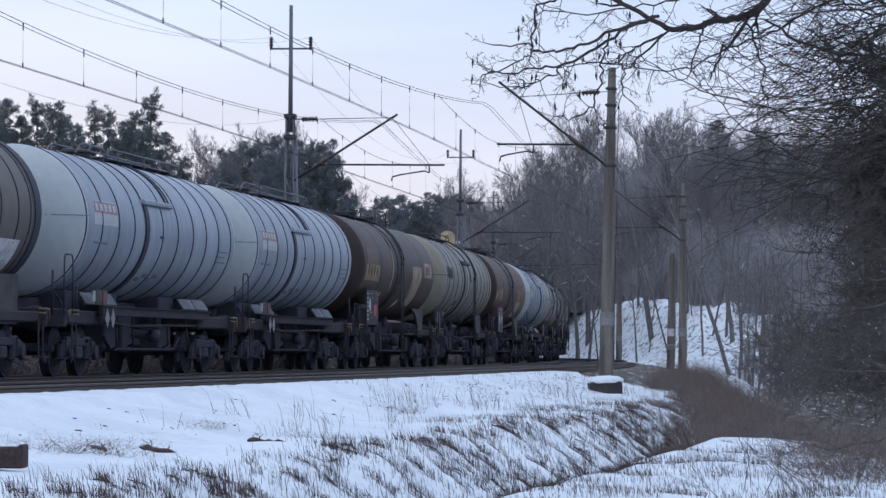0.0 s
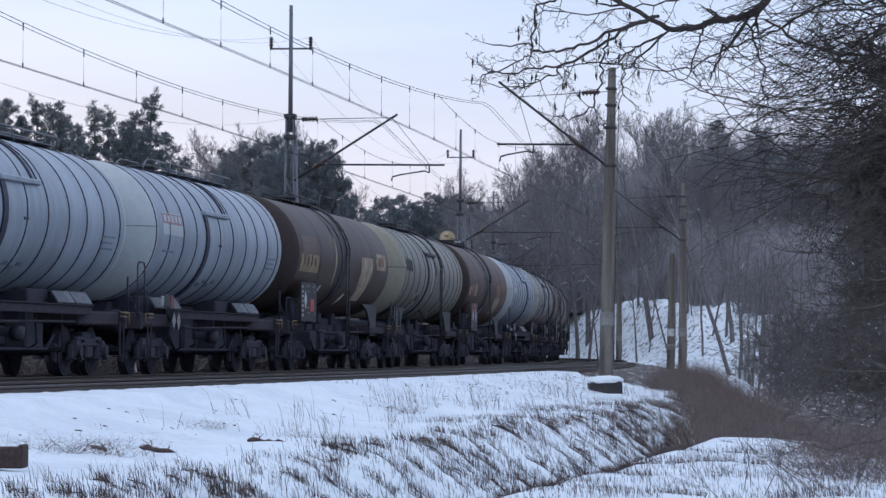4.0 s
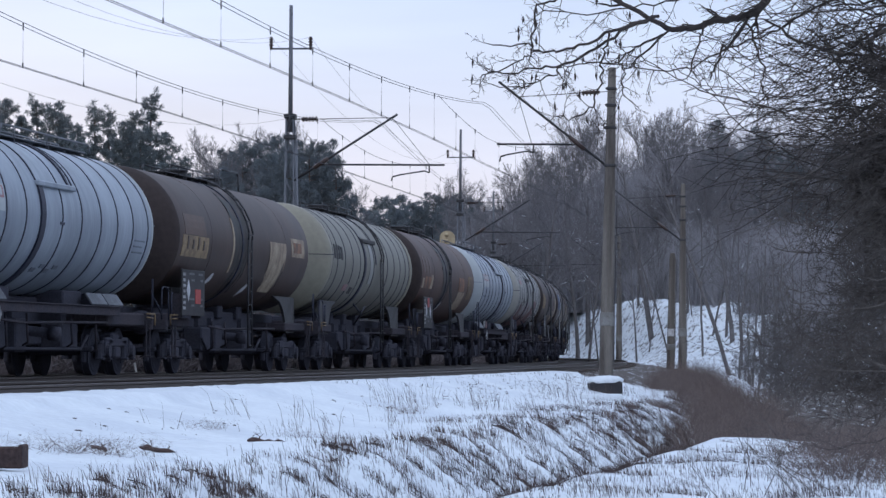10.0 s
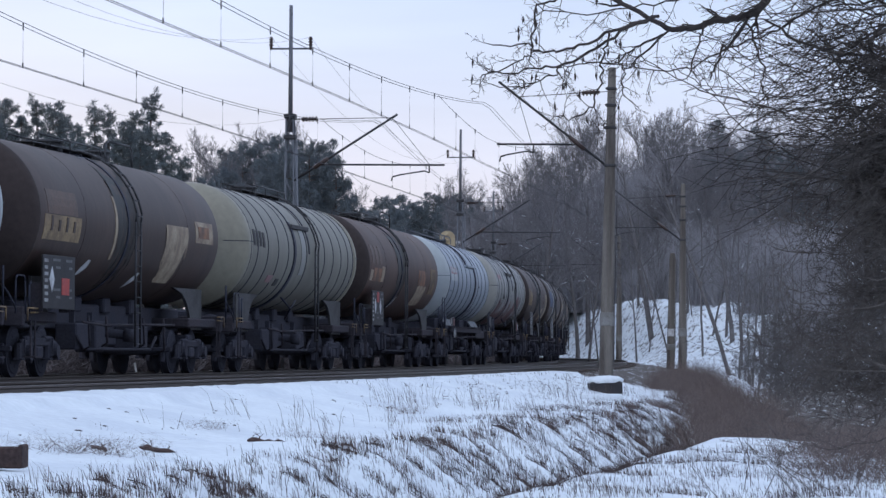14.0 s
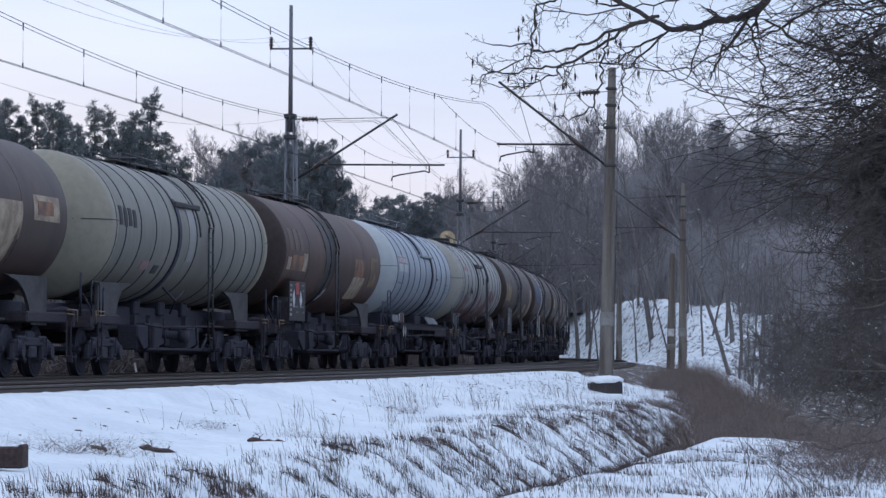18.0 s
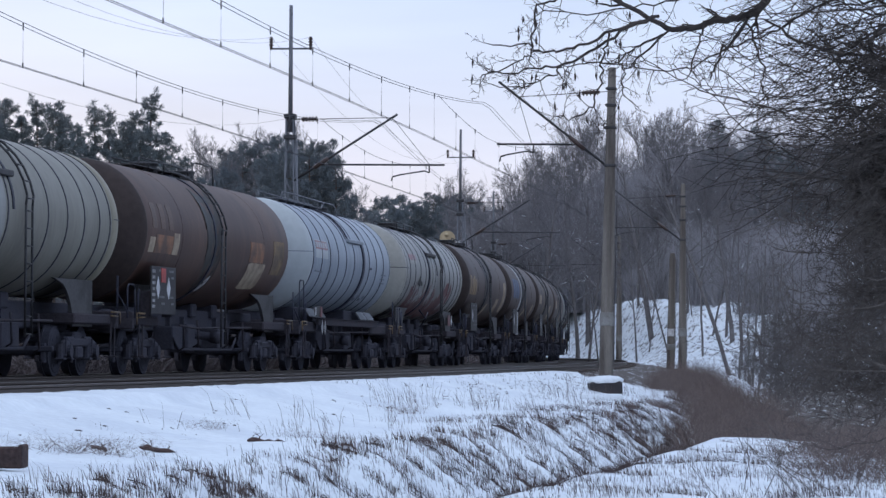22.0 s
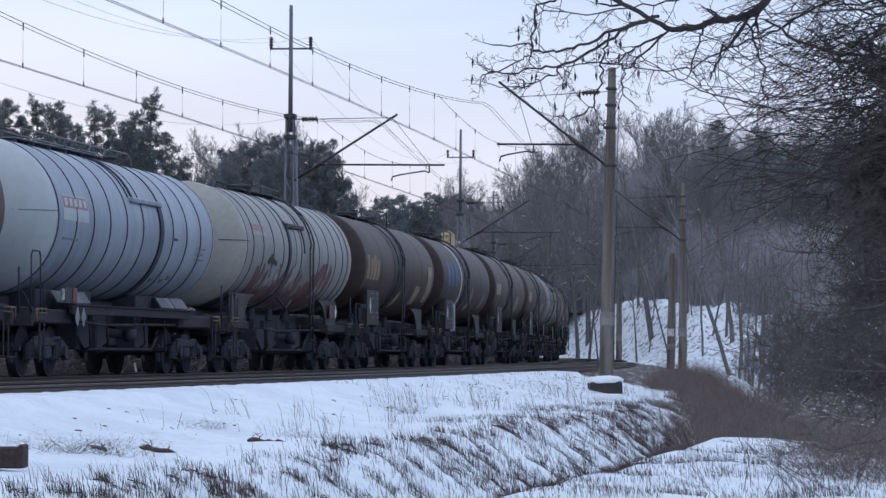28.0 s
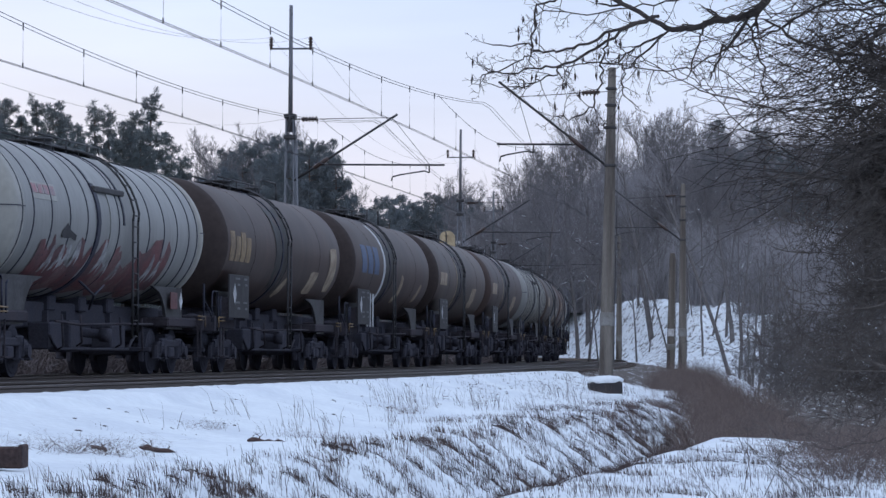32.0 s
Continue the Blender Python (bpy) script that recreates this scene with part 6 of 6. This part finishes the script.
    branch("branch", 0.009, 0.0045, ((-3.6, 4.4), (-4.09, 4.19), (-4.23, 4.12), (-4.28, 3.91), (-4.3, 3.79), (-4.4, 3.73), (-4.63, 3.66)), 11, 0.2)
    branch("branch", 0.013, 0.006, ((-2.79, 4.03), (-2.86, 3.89), (-2.93, 3.85), (-2.97, 3.73), (-2.99, 3.66)), 6, 0.24)
    branch("branch", 0.008, 0.005, ((-2.78, 4.0), (-2.7, 3.82), (-2.64, 3.7), (-2.65, 3.58), (-2.59, 3.51), (-2.3, 3.54)), 8, 0.3)
    branch("branch", 0.008, 0.004, ((-3.07, 4.04), (-3.1, 3.88), (-3.16, 3.7), (-3.18, 3.62)), 5, 0.22)
    branch("branch", 0.006, 0.0035, ((-1.8, 3.0), (-2.32, 3.28), (-2.6, 3.43), (-3.07, 3.57), (-3.3, 3.7), (-3.5, 3.84)), 7, 0.25, -0.1)
    branch("branch", 0.005, 0.003, ((-2.2, 3.05), (-2.75, 3.3), (-3.0, 3.5), (-3.3, 3.72)), 5, 0.25, -0.1)
    branch("branch", 0.01, 0.004, ((-1.6, 4.5), (-2.35, 4.13), (-2.55, 4.0), (-2.86, 3.89), (-3.13, 3.75), (-3.31, 3.71), (-3.7, 3.76)), 13, 0.28)
    branch("branch", 0.014, 0.009, ((-1.0, 3.72), (-1.76, 3.77), (-2.05, 3.81), (-2.23, 3.86), (-2.39, 3.94), (-2.6, 4.08)), 14, 0.4)
    branch("branch", 0.008, 0.004, ((-2.6, 4.5), (-3.2, 4.2), (-3.5, 4.13), (-3.9, 4.08), (-4.2, 4.1)), 12, 0.26)
    # the net of thinner branches that thickens towards the trunk
    for i in range(96):
        z0 = 2.85 + 1.75 * ((i * 0.618) % 1.0)
        x0, l = rng.uniform(-1.9, -1.0), rng.uniform(0.3, 0.75) + (0.45 if i % 6 == 0 else 0.0)
        a = rng.choice((rng.gauss(0.15, 0.2), rng.gauss(-0.45, 0.2)))
        bow = rng.uniform(-0.16, 0.1)
        branch("branch", rng.uniform(0.006, 0.012), 0.0035, tuple((x0 - l * u, z0 + l * u * math.sin(a) + bow * math.sin(math.pi * u)) for u in (0, 0.35, 0.7, 1.0)), 6, 0.3, 0.05, M_BARKDARK if i % 2 else M_TWIG)
    for i in range(34):
        z0 = 2.55 + 1.3 * ((i * 0.618) % 1.0)
        x0, l = rng.uniform(-1.7, -1.2), rng.uniform(0.2, 0.55)
        branch("branch", 0.007, 0.003, tuple((x0 - l * u, z0 + rng.uniform(-0.12, 0.06) * u) for u in (0, 0.5, 1.0)), 20, 0.26, 0.05, M_TWIG)
    # sprays of long straight shoots
    w = Wood()
    for i in range(24):
        x0, z0 = rng.uniform(-2.3, -1.3), 2.95 + 1.5 * ((i * 0.618) % 1.0)
        for _ in range(9):
            p = Vector((x0 + rng.gauss(0, 0.25), rng.uniform(-1.0, 1.0), z0 + rng.gauss(0, 0.16)))
            a, l = rng.choice((rng.gauss(0.25, 0.25), rng.gauss(-0.5, 0.25), rng.gauss(-0.1, 0.2))), rng.uniform(0.4, 1.0)
            bow = rng.uniform(-0.07, 0.07)
            pts = [p + Vector((-l * u * math.cos(a), 0.1 * u, l * u * math.sin(a) + bow * math.sin(math.pi * u))) for u in (0, 0.3, 0.6, 0.8, 1.0)]
            w.limb(pts, [0.0048, 0.004, 0.0034, 0.0026, 0.0016], 3)
            for k in (1, 2, 3):
                side = rng.choice((-1, 1)) * rng.uniform(0.3, 0.8)
                e = Vector((-math.cos(a + side), 0.1, math.sin(a + side))) * rng.uniform(0.08, 0.25)
                w.limb([pts[k], pts[k] + e * 0.6, pts[k] + e], [0.0028, 0.0022, 0.0014], 3)
    shoots = new("twig_spray", w.mesh("twig_spray", M_BARKDARK))
    shoots.parent = t
    shoots["kind"] = "stuff"
    # long sagging branches lower down, their ends turned up
    for i in range(60):
        z0 = 1.45 + 1.9 * ((i * 0.618) % 1.0) + rng.uniform(-0.05, 0.05)
        x0, l = rng.uniform(-1.6, -1.0), rng.uniform(0.35, 1.0) + (0.55 if i % 4 == 0 else 0.0)
        sag = rng.uniform(0.06, 0.2) * (0.5 + l)
        branch("branch", rng.uniform(0.005, 0.009), 0.003, tuple((x0 - l * u, z0 - sag * math.sin(math.pi * u * 0.72) - 0.04 * u) for u in (0, 0.25, 0.5, 0.75, 1.0)), 15, 0.32, 0.1, M_TWIG)
    # dry seed keys hanging from the tips
    v, f = [], []
    for p in rng.sample([q for q in tips if q.x < -3.5], 34):
        x, y, z = p
        l, wd = rng.uniform(0.05, 0.09), 0.009
        k = len(v)
        v += [(x, y, z), (x - wd, y, z - l * 0.5), (x, y - wd, z - l * 0.6), (x + wd, y, z - l * 0.5), (x, y + wd, z - l * 0.6), (x + rng.uniform(-0.01, 0.01), y, z - l)]
        f += [(k, k + 1, k + 2), (k, k + 2, k + 3), (k, k + 3, k + 4), (k, k + 4, k + 1), (k + 5, k + 2, k + 1), (k + 5, k + 3, k + 2), (k + 5, k + 4, k + 3), (k + 5, k + 1, k + 4)]
    keys = mesh_part("seed_keys", v, f, M_BARKDARK, t, "hanging dry seed keys")
    keys["kind"] = "stuff"


build_overhang()


# ---- dry grass, stalks and litter on the snow ----
def grass_mesh(name, places, rng, material, lo, hi, thick, per=(8, 26), spread=0.05):
    """Tussocks of bent dry stalks that lean left, to fit the camera's view."""
    v, f = [], []
    for x0, y0, z0 in places:
        size = rng.uniform(0.55, 1.1)
        bias = rng.uniform(0.1, 0.55)
        for _ in range(rng.randint(*per)):
            x, y = x0 + rng.gauss(0, spread), y0 + rng.gauss(0, spread * 1.6)
            h = rng.uniform(lo, hi) * size
            dx, dy = h * (rng.gauss(0, 0.35) - bias), h * rng.gauss(-0.1, 0.35)
            wx, wy = thick * rng.uniform(0.6, 1.4), thick * 0.4
            k = len(v)
            v += [(x - wx, y - wy, z0 - 0.04), (x + wx, y + wy, z0 - 0.04), (x + dx * 0.4 - wx * 0.8, y + dy * 0.4, z0 + h * 0.6), (x + dx * 0.4 + wx * 0.8, y + dy * 0.4, z0 + h * 0.6), (x + dx, y + dy, z0 + h * rng.uniform(0.65, 1.0))]
            f += [(k, k + 1, k + 3, k + 2), (k + 2, k + 3, k + 4)]
    ob = mesh_part(name, v, f, material, None)
    return ob


def scatter(rng, n, o_range, y_range, clump):
    """Places on the bank in clumps, by offset from the track and distance."""
    out = []
    while len(out) < n:
        y0 = rng.uniform(*y_range)
        o0 = rng.uniform(*o_range)
        s = float(np.interp(y0, Y_AT, S_AT)) + o0 * 0.15
        for _ in range(rng.randint(*clump)):
            p = on_track(s + rng.gauss(0, 0.35), o0 + rng.gauss(0, 0.16))
            if abs(p.x) < p.y * 0.15:
                out.append((p.x, p.y))
    xs, ys = np.array([p[0] for p in out]), np.array([p[1] for p in out])
    zs = ground_z(xs, ys)
    return list(zip(xs.tolist(), ys.tolist(), zs.tolist()))


def furrow_rows(rng, n, y_range, o_lo, o_hi, gap, drift=0.35):
    """Places in short rows that run down the ditch slope."""
    out = []
    while len(out) < n:
        y0 = y_range[0] + (y_range[1] - y_range[0]) * rng.random() ** 1.35
        o0 = rng.uniform(o_lo, o_hi)
        s = float(np.interp(y0, Y_AT, S_AT)) + o0 * 0.15
        reach = rng.uniform(0.15, 0.75)
        side = rng.gauss(drift, 0.1)
        u = 0.0
        while u < reach:
            p = on_track(s - side * u + rng.gauss(0, 0.035), o0 + u)
            if abs(p.x) < p.y * 0.15 and o0 + u < 11.7:
                out.append((p.x, p.y))
            u += rng.uniform(0.5, 1.5) * gap
    xs, ys = np.array([p[0] for p in out]), np.array([p[1] for p in out])
    return list(zip(xs.tolist(), ys.tolist(), ground_z(xs, ys).tolist()))


def slope_ridges(rng, n, y_range, o_lo, o_hi):
    """Short crooked rows that run down the ditch slope, each a list of places."""
    rows = []
    while len(rows) < n:
        y0 = y_range[0] + (y_range[1] - y_range[0]) * rng.random() ** 1.25
        o0 = rng.uniform(o_lo, o_hi)
        s0 = float(np.interp(y0, Y_AT, S_AT)) + o0 * 0.15
        reach, side = rng.uniform(0.12, 0.6) * rng.uniform(0.5, 1.0), rng.gauss(0.3, 0.45)
        pts = [on_track(s0 - side * u + rng.gauss(0, 0.03), o0 + u) for u in np.linspace(0, reach, 6)]
        if abs(pts[0].x) < pts[0].y * 0.15 and o0 + reach < 11.9:
            zs = ground_z(np.array([p.x for p in pts]), np.array([p.y for p in pts]))
            rows.append([Vector((p.x, p.y, float(z))) for p, z in zip(pts, zs)])
    return rows


def build_ridges():
    """Bent dead stems that lie down the ditch slope, with stubble standing along them."""
    rng = random.Random(41)
    rows = slope_ridges(rng, 300, (26.5, 88), 9.95, 11.4)
    w, tufts = Wood(), []
    for row in rows:
        k = rng.uniform(0.5, 1.2) * (0.8 + row[0].y * 0.006)
        for _ in range(rng.randint(2, 5)):
            off = Vector((rng.gauss(0, 0.025), rng.gauss(0, 0.08), 0))
            lift = rng.uniform(0.0, 0.03)
            pts = [p + off + Vector((rng.gauss(0, 0.012), rng.gauss(0, 0.03), 0.004 + lift * math.sin(i * 0.7))) for i, p in enumerate(row)]
            w.limb(pts, [0.0015 * k, 0.0042 * k, 0.0036 * k, 0.003 * k, 0.002 * k, 0.001 * k], 4)
        for p, q in zip(row, row[1:]):
            for u in (0.2, 0.7):
                if rng.random() < 0.75:
                    tufts.append(tuple(p.lerp(q, u) + Vector((rng.gauss(0, 0.03), rng.gauss(0, 0.05), 0))))
    ob = new("dead_stems", w.mesh("dead_stems", M_LOG))
    tagged(ob, "dark dead stems bent down over the ditch slope", "stems", kind="stuff")
    g = grass_mesh("dry_grass", tufts, rng, M_GRASS, 0.06, 0.24, 0.0022, (2, 7), 0.04)
    tagged(g, "dry brown stubble standing along the dead stems", "grass", kind="stuff")


def build_grass():
    rng = random.Random(17)
    g = grass_mesh("dry_grass", furrow_rows(rng, 800, (27, 88), 10.1, 11.5, 0.055), rng, M_LOG, 0.03, 0.10, 0.0026, (2, 6), 0.05)
    tagged(g, "dark rotten stubble in rows down the ditch slope", "grass", kind="stuff")
    g = grass_mesh("dry_grass", furrow_rows(rng, 1400, (27, 88), 10.0, 11.5, 0.09), rng, M_GRASS, 0.06, 0.19, 0.0019, (2, 6), 0.05)
    tagged(g, "dry brown stems poking through snow on the ditch slope", "grass", kind="stuff")
    g = grass_mesh("dry_grass", scatter(rng, 2900, (9.9, 11.7), (27, 85), (1, 5)), rng, M_GRASS, 0.04, 0.2, 0.002, (1, 4), 0.09)
    tagged(g, "fine dry brown stems on the ditch slope", "grass", kind="stuff")
    g = grass_mesh("dry_grass", scatter(rng, 110, (7.8, 10.1), (34, 95), (1, 3)), rng, M_GRASS, 0.06, 0.22, 0.0018, (3, 9), 0.12)
    tagged(g, "sparse dry grass on the snowy bank", "grass", kind="stuff")
    g = grass_mesh("dry_grass", scatter(rng, 150, (9.0, 9.6), (52, 80), (2, 7)), rng, M_GRASS, 0.03, 0.16, 0.002, (4, 12), 0.1)
    tagged(g, "brown grass along the edge of the bank", "grass", kind="stuff")
    g = grass_mesh("dry_grass", scatter(rng, 1500, (13.1, 16.8), (26, 42), (1, 8)), rng, M_GRASS, 0.03, 0.13, 0.0015, (2, 9), 0.08)
    tagged(g, "dry grass on the snowy mound", "grass", kind="stuff")
    g = grass_mesh("dry_grass", scatter(rng, 170, (5.6, 6.3), (62, 115), (1, 4)), rng, M_LOG, 0.05, 0.2, 0.004, (1, 4), 0.06)
    tagged(g, "dark grass tips along the ballast edge", "grass", kind="stuff")
    g = grass_mesh("cut_brush", scatter(rng, 70, (10.1, 11.4), (60, 78), (1, 4)), rng, M_SCRUB, 0.1, 0.3, 0.0028, (10, 26), 0.09)
    tagged(g, "clumps of brown brush stems leaning on the ditch slope", "brush", kind="stuff")
    g = grass_mesh("cut_brush", scatter(rng, 60, (10.1, 11.0), (27, 60), (1, 2)), rng, M_SCRUB, 0.1, 0.24, 0.0022, (6, 14), 0.07)
    tagged(g, "brown brush stems leaning on the ditch slope", "brush", kind="stuff")
    g = grass_mesh("dry_grass", scatter(rng, 260, (13.2, 14.4), (26, 40), (1, 6)), rng, M_LOG, 0.03, 0.1, 0.002, (3, 9), 0.06)
    tagged(g, "dark dead grass along the edge of the mound", "grass", kind="stuff")
    g = grass_mesh("dry_tussocks", scatter(rng, 90, (10.0, 11.4), (27, 62), (1, 3)), rng, M_LOG, 0.04, 0.2, 0.0024, (8, 20), 0.06)
    tagged(g, "dark dry tussocks on the ditch slope", "grass", kind="stuff")
    v, f = [], []
    for x, y, z in scatter(rng, 230, (5.5, 7.8), (34, 95), (1, 4)) + scatter(rng, 260, (5.5, 7.0), (72, 104), (1, 5)):
        r = rng.uniform(0.005, 0.022)
        a, b = r * rng.uniform(1.0, 2.6), rng.uniform(-0.4, 0.4) * r
        k = len(v)
        v += [(x - a, y, z - b), (x, y - r, z), (x + a, y, z + b), (x, y + r, z), (x + b, y, z + r * 0.8), (x, y, z - r)]
        f += [(k, k + 1, k + 4), (k + 1, k + 2, k + 4), (k + 2, k + 3, k + 4), (k + 3, k, k + 4), (k + 1, k, k + 5), (k + 2, k + 1, k + 5), (k + 3, k + 2, k + 5), (k, k + 3, k + 5)]
    g = mesh_part("stone_litter", v, f, M_LOG, None)
    tagged(g, "dark clods and stones poking out of the snow", "stones", kind="stuff")
    g = grass_mesh("weed_stalks", scatter(rng, 110, (7.2, 9.0), (42, 95), (1, 4)), rng, M_GRASS, 0.2, 0.6, 0.0024, (2, 6), 0.16)
    tagged(g, "tall dry weed stalks on the bank", "weeds", kind="stuff")


build_grass()
build_ridges()


# ---- small things along the line ----
M_SIGNALBACK = mat("faded_cream_signal_back", (0.46, 0.38, 0.25), 0.7, 0.15, 3, 20, 0.1, other=(0.36, 0.29, 0.19))


def build_signal():
    g = empty("railway_signal", track_pose(80, -3.9, 0), "cream-backed railway light signal on a grey post", "signal")
    bm = bmesh.new()
    rod(bm, (0, 0, -0.7), (0, 0, 5.7), 0.07, sides=12)
    part("post", bm, M_GALV, g)
    prof = [(0.0, -0.37), (0.37, -0.37), (0.37, 0.06)] + [(0.37 * math.cos(radians(a)), 0.06 + 0.33 * math.sin(radians(a))) for a in range(15, 180, 15)] + [(-0.37, 0.06), (-0.37, -0.37)]
    bm = bmesh.new()
    rings = [[bm.verts.new((x, y, 5.98 + z)) for y, z in prof[1:]] for x in (-0.12, 0.12)]
    bm.faces.new(rings[0][::-1])
    bm.faces.new(rings[1])
    k = len(rings[0])
    for i in range(k):
        bm.faces.new((rings[0][i], rings[0][(i + 1) % k], rings[1][(i + 1) % k], rings[1][i]))
    part("backboard", bm, M_SIGNALBACK, g, smooth=False)
    for y, z in ((0.05, 0.2), (0.05, -0.1)):
        bm = bmesh.new()
        rod(bm, (-0.12, y, 5.98 + z), (-0.2, y, 5.98 + z), 0.1, sides=12)
        part("lamp_case", bm, M_SIGNALBACK, g)
    bm = bmesh.new()
    box(bm, (0.1, -0.5, 5.8), (0.1, 0.2, 0.12), 0.02)
    part("hood", bm, M_WHITEPAINT, g, smooth=False)


def build_litter():
    for px, d, l, r, rot, label in ((283, 37, 0.44, 0.034, 12, "rotten log half sunk in snow"), (475, 42, 0.5, 0.035, 5, "short dark log lying in snow"), (178, 36.5, 0.2, 0.025, 14, "broken branch in the snow")):
        x, y, z = spot(px, d)
        rng = random.Random(px)
        w = Wood()
        w.limb([Vector((l * (i / 9 - 0.5), rng.uniform(-0.012, 0.012), rng.uniform(-0.01, 0.012))) for i in range(10)], [r * rng.uniform(0.6, 1.1) * (0.35 if i in (0, 9) else 1.0) for i in range(10)], 9)
        for _ in range(3):
            e = Vector((l * rng.uniform(-0.35, 0.35), 0, r * 0.5))
            w.limb([e, e + Vector((rng.uniform(-0.05, 0.05), -0.02, 0.04)), e + Vector((rng.uniform(-0.1, 0.1), -0.03, rng.uniform(0.05, 0.1)))], [0.007, 0.005, 0.002], 4)
        ob = new("log", w.mesh("log", M_DEADWOOD))
        ob.matrix_basis = pose(x, y, z + r * 0.8, 0, rot * 0.8, -rot)
        tagged(ob, label, "log")
    x, y, z = spot(-2, 31.6)
    bm = bmesh.new()
    box(bm, (-0.1, 0, 0.06), (0.66, 0.22, 0.2), 0.015)
    box(bm, (0.22, 0.0, 0.075), (0.04, 0.24, 0.215), 0.01)
    ob = part("old_sleeper", bm, M_DEADWOOD, None, smooth=False)
    ob.matrix_basis = pose(x + 0.03, y, z + 0.06, 0, 0, -8)
    tagged(ob, "dark old sleeper end lying in the snow", "sleeper")
    x, y, z = spot(247, 80)
    bm = bmesh.new()
    box(bm, (0, 0, 0.1), (0.05, 0.05, 0.9), 0.01)
    ob = part("marker_post", bm, M_WHITEPAINT, None, smooth=False)
    ob.matrix_basis = pose(x, y, -0.36, 0, -10, 0)
    tagged(ob, "small white marker post beside the far track", "post")
    x, y, z = spot(1066, 79)
    bm = bmesh.new()
    box(bm, (0, 0, -0.1), (0.98, 0.7, 0.46), 0.05)
    ob = part("snowy_slab", bm, M_SNOW, None)
    ob.matrix_basis = pose(x, y, z, 0, 0, -6)
    tagged(ob, "flat concrete slab covered with snow beside the pole", "slab")
    x, y, z = spot(1072, 88)
    c = empty("culvert_box", pose(x, y, z - 0.05, 3, -2, 4), "low dark concrete box with a snow cap", "box")
    bm = bmesh.new()
    box(bm, (0, 0, 0.0), (0.84, 0.7, 0.66), 0.05)
    part("body", bm, M_SLATE, c, smooth=False)
    rng = random.Random(6)
    bm = bmesh.new()
    rim = [[bm.verts.new((0.47 * k * math.cos(2 * math.pi * i / 16) * rng.uniform(0.93, 1.05), 0.4 * k * math.sin(2 * math.pi * i / 16), h + rng.uniform(-0.012, 0.012))) for i in range(16)] for k, h in ((1.0, 0.3), (1.02, 0.36), (0.8, 0.43), (0.4, 0.46))]
    for p, q in zip(rim, rim[1:]):
        for i in range(16):
            bm.faces.new((p[i], p[(i + 1) % 16], q[(i + 1) % 16], q[i]))
    bm.faces.new(rim[-1])
    part("snow_cap", bm, M_SNOW, c)


build_signal()
build_litter()

# ---- motion of the train ----
SPEED_AT = (0, 4, 8, 12, 16, 20, 24, 28, 32)
SPEEDS = (2.7988, 2.082, 2.0982, 2.6054, 3.067, 3.492, 3.8553, 4.3617, 4.7103)
T_FINE = np.linspace(0, 32, 321)
V_FINE = np.interp(T_FINE, SPEED_AT, SPEEDS)
D_FINE = np.concatenate([[0], np.cumsum((V_FINE[1:] + V_FINE[:-1]) / 2 * 0.1)]) - 38.874


def travelled(t):
    return float(np.interp(t, T_FINE, D_FINE))


def motions():
    for w, mid, bog in WAGONS:
        walk(w, [(t, ride_pose(mid - travelled(t), bog)) for t in range(0, 33)])
    spin = [(float(t), math.degrees((travelled(t) + 40) / 0.46)) for t in T_FINE]
    for w, x in WHEELSETS:
        walk(w, [(t, pose(x, 0, 0.46, 0, -a, 0)) for t, a in spin])


motions()
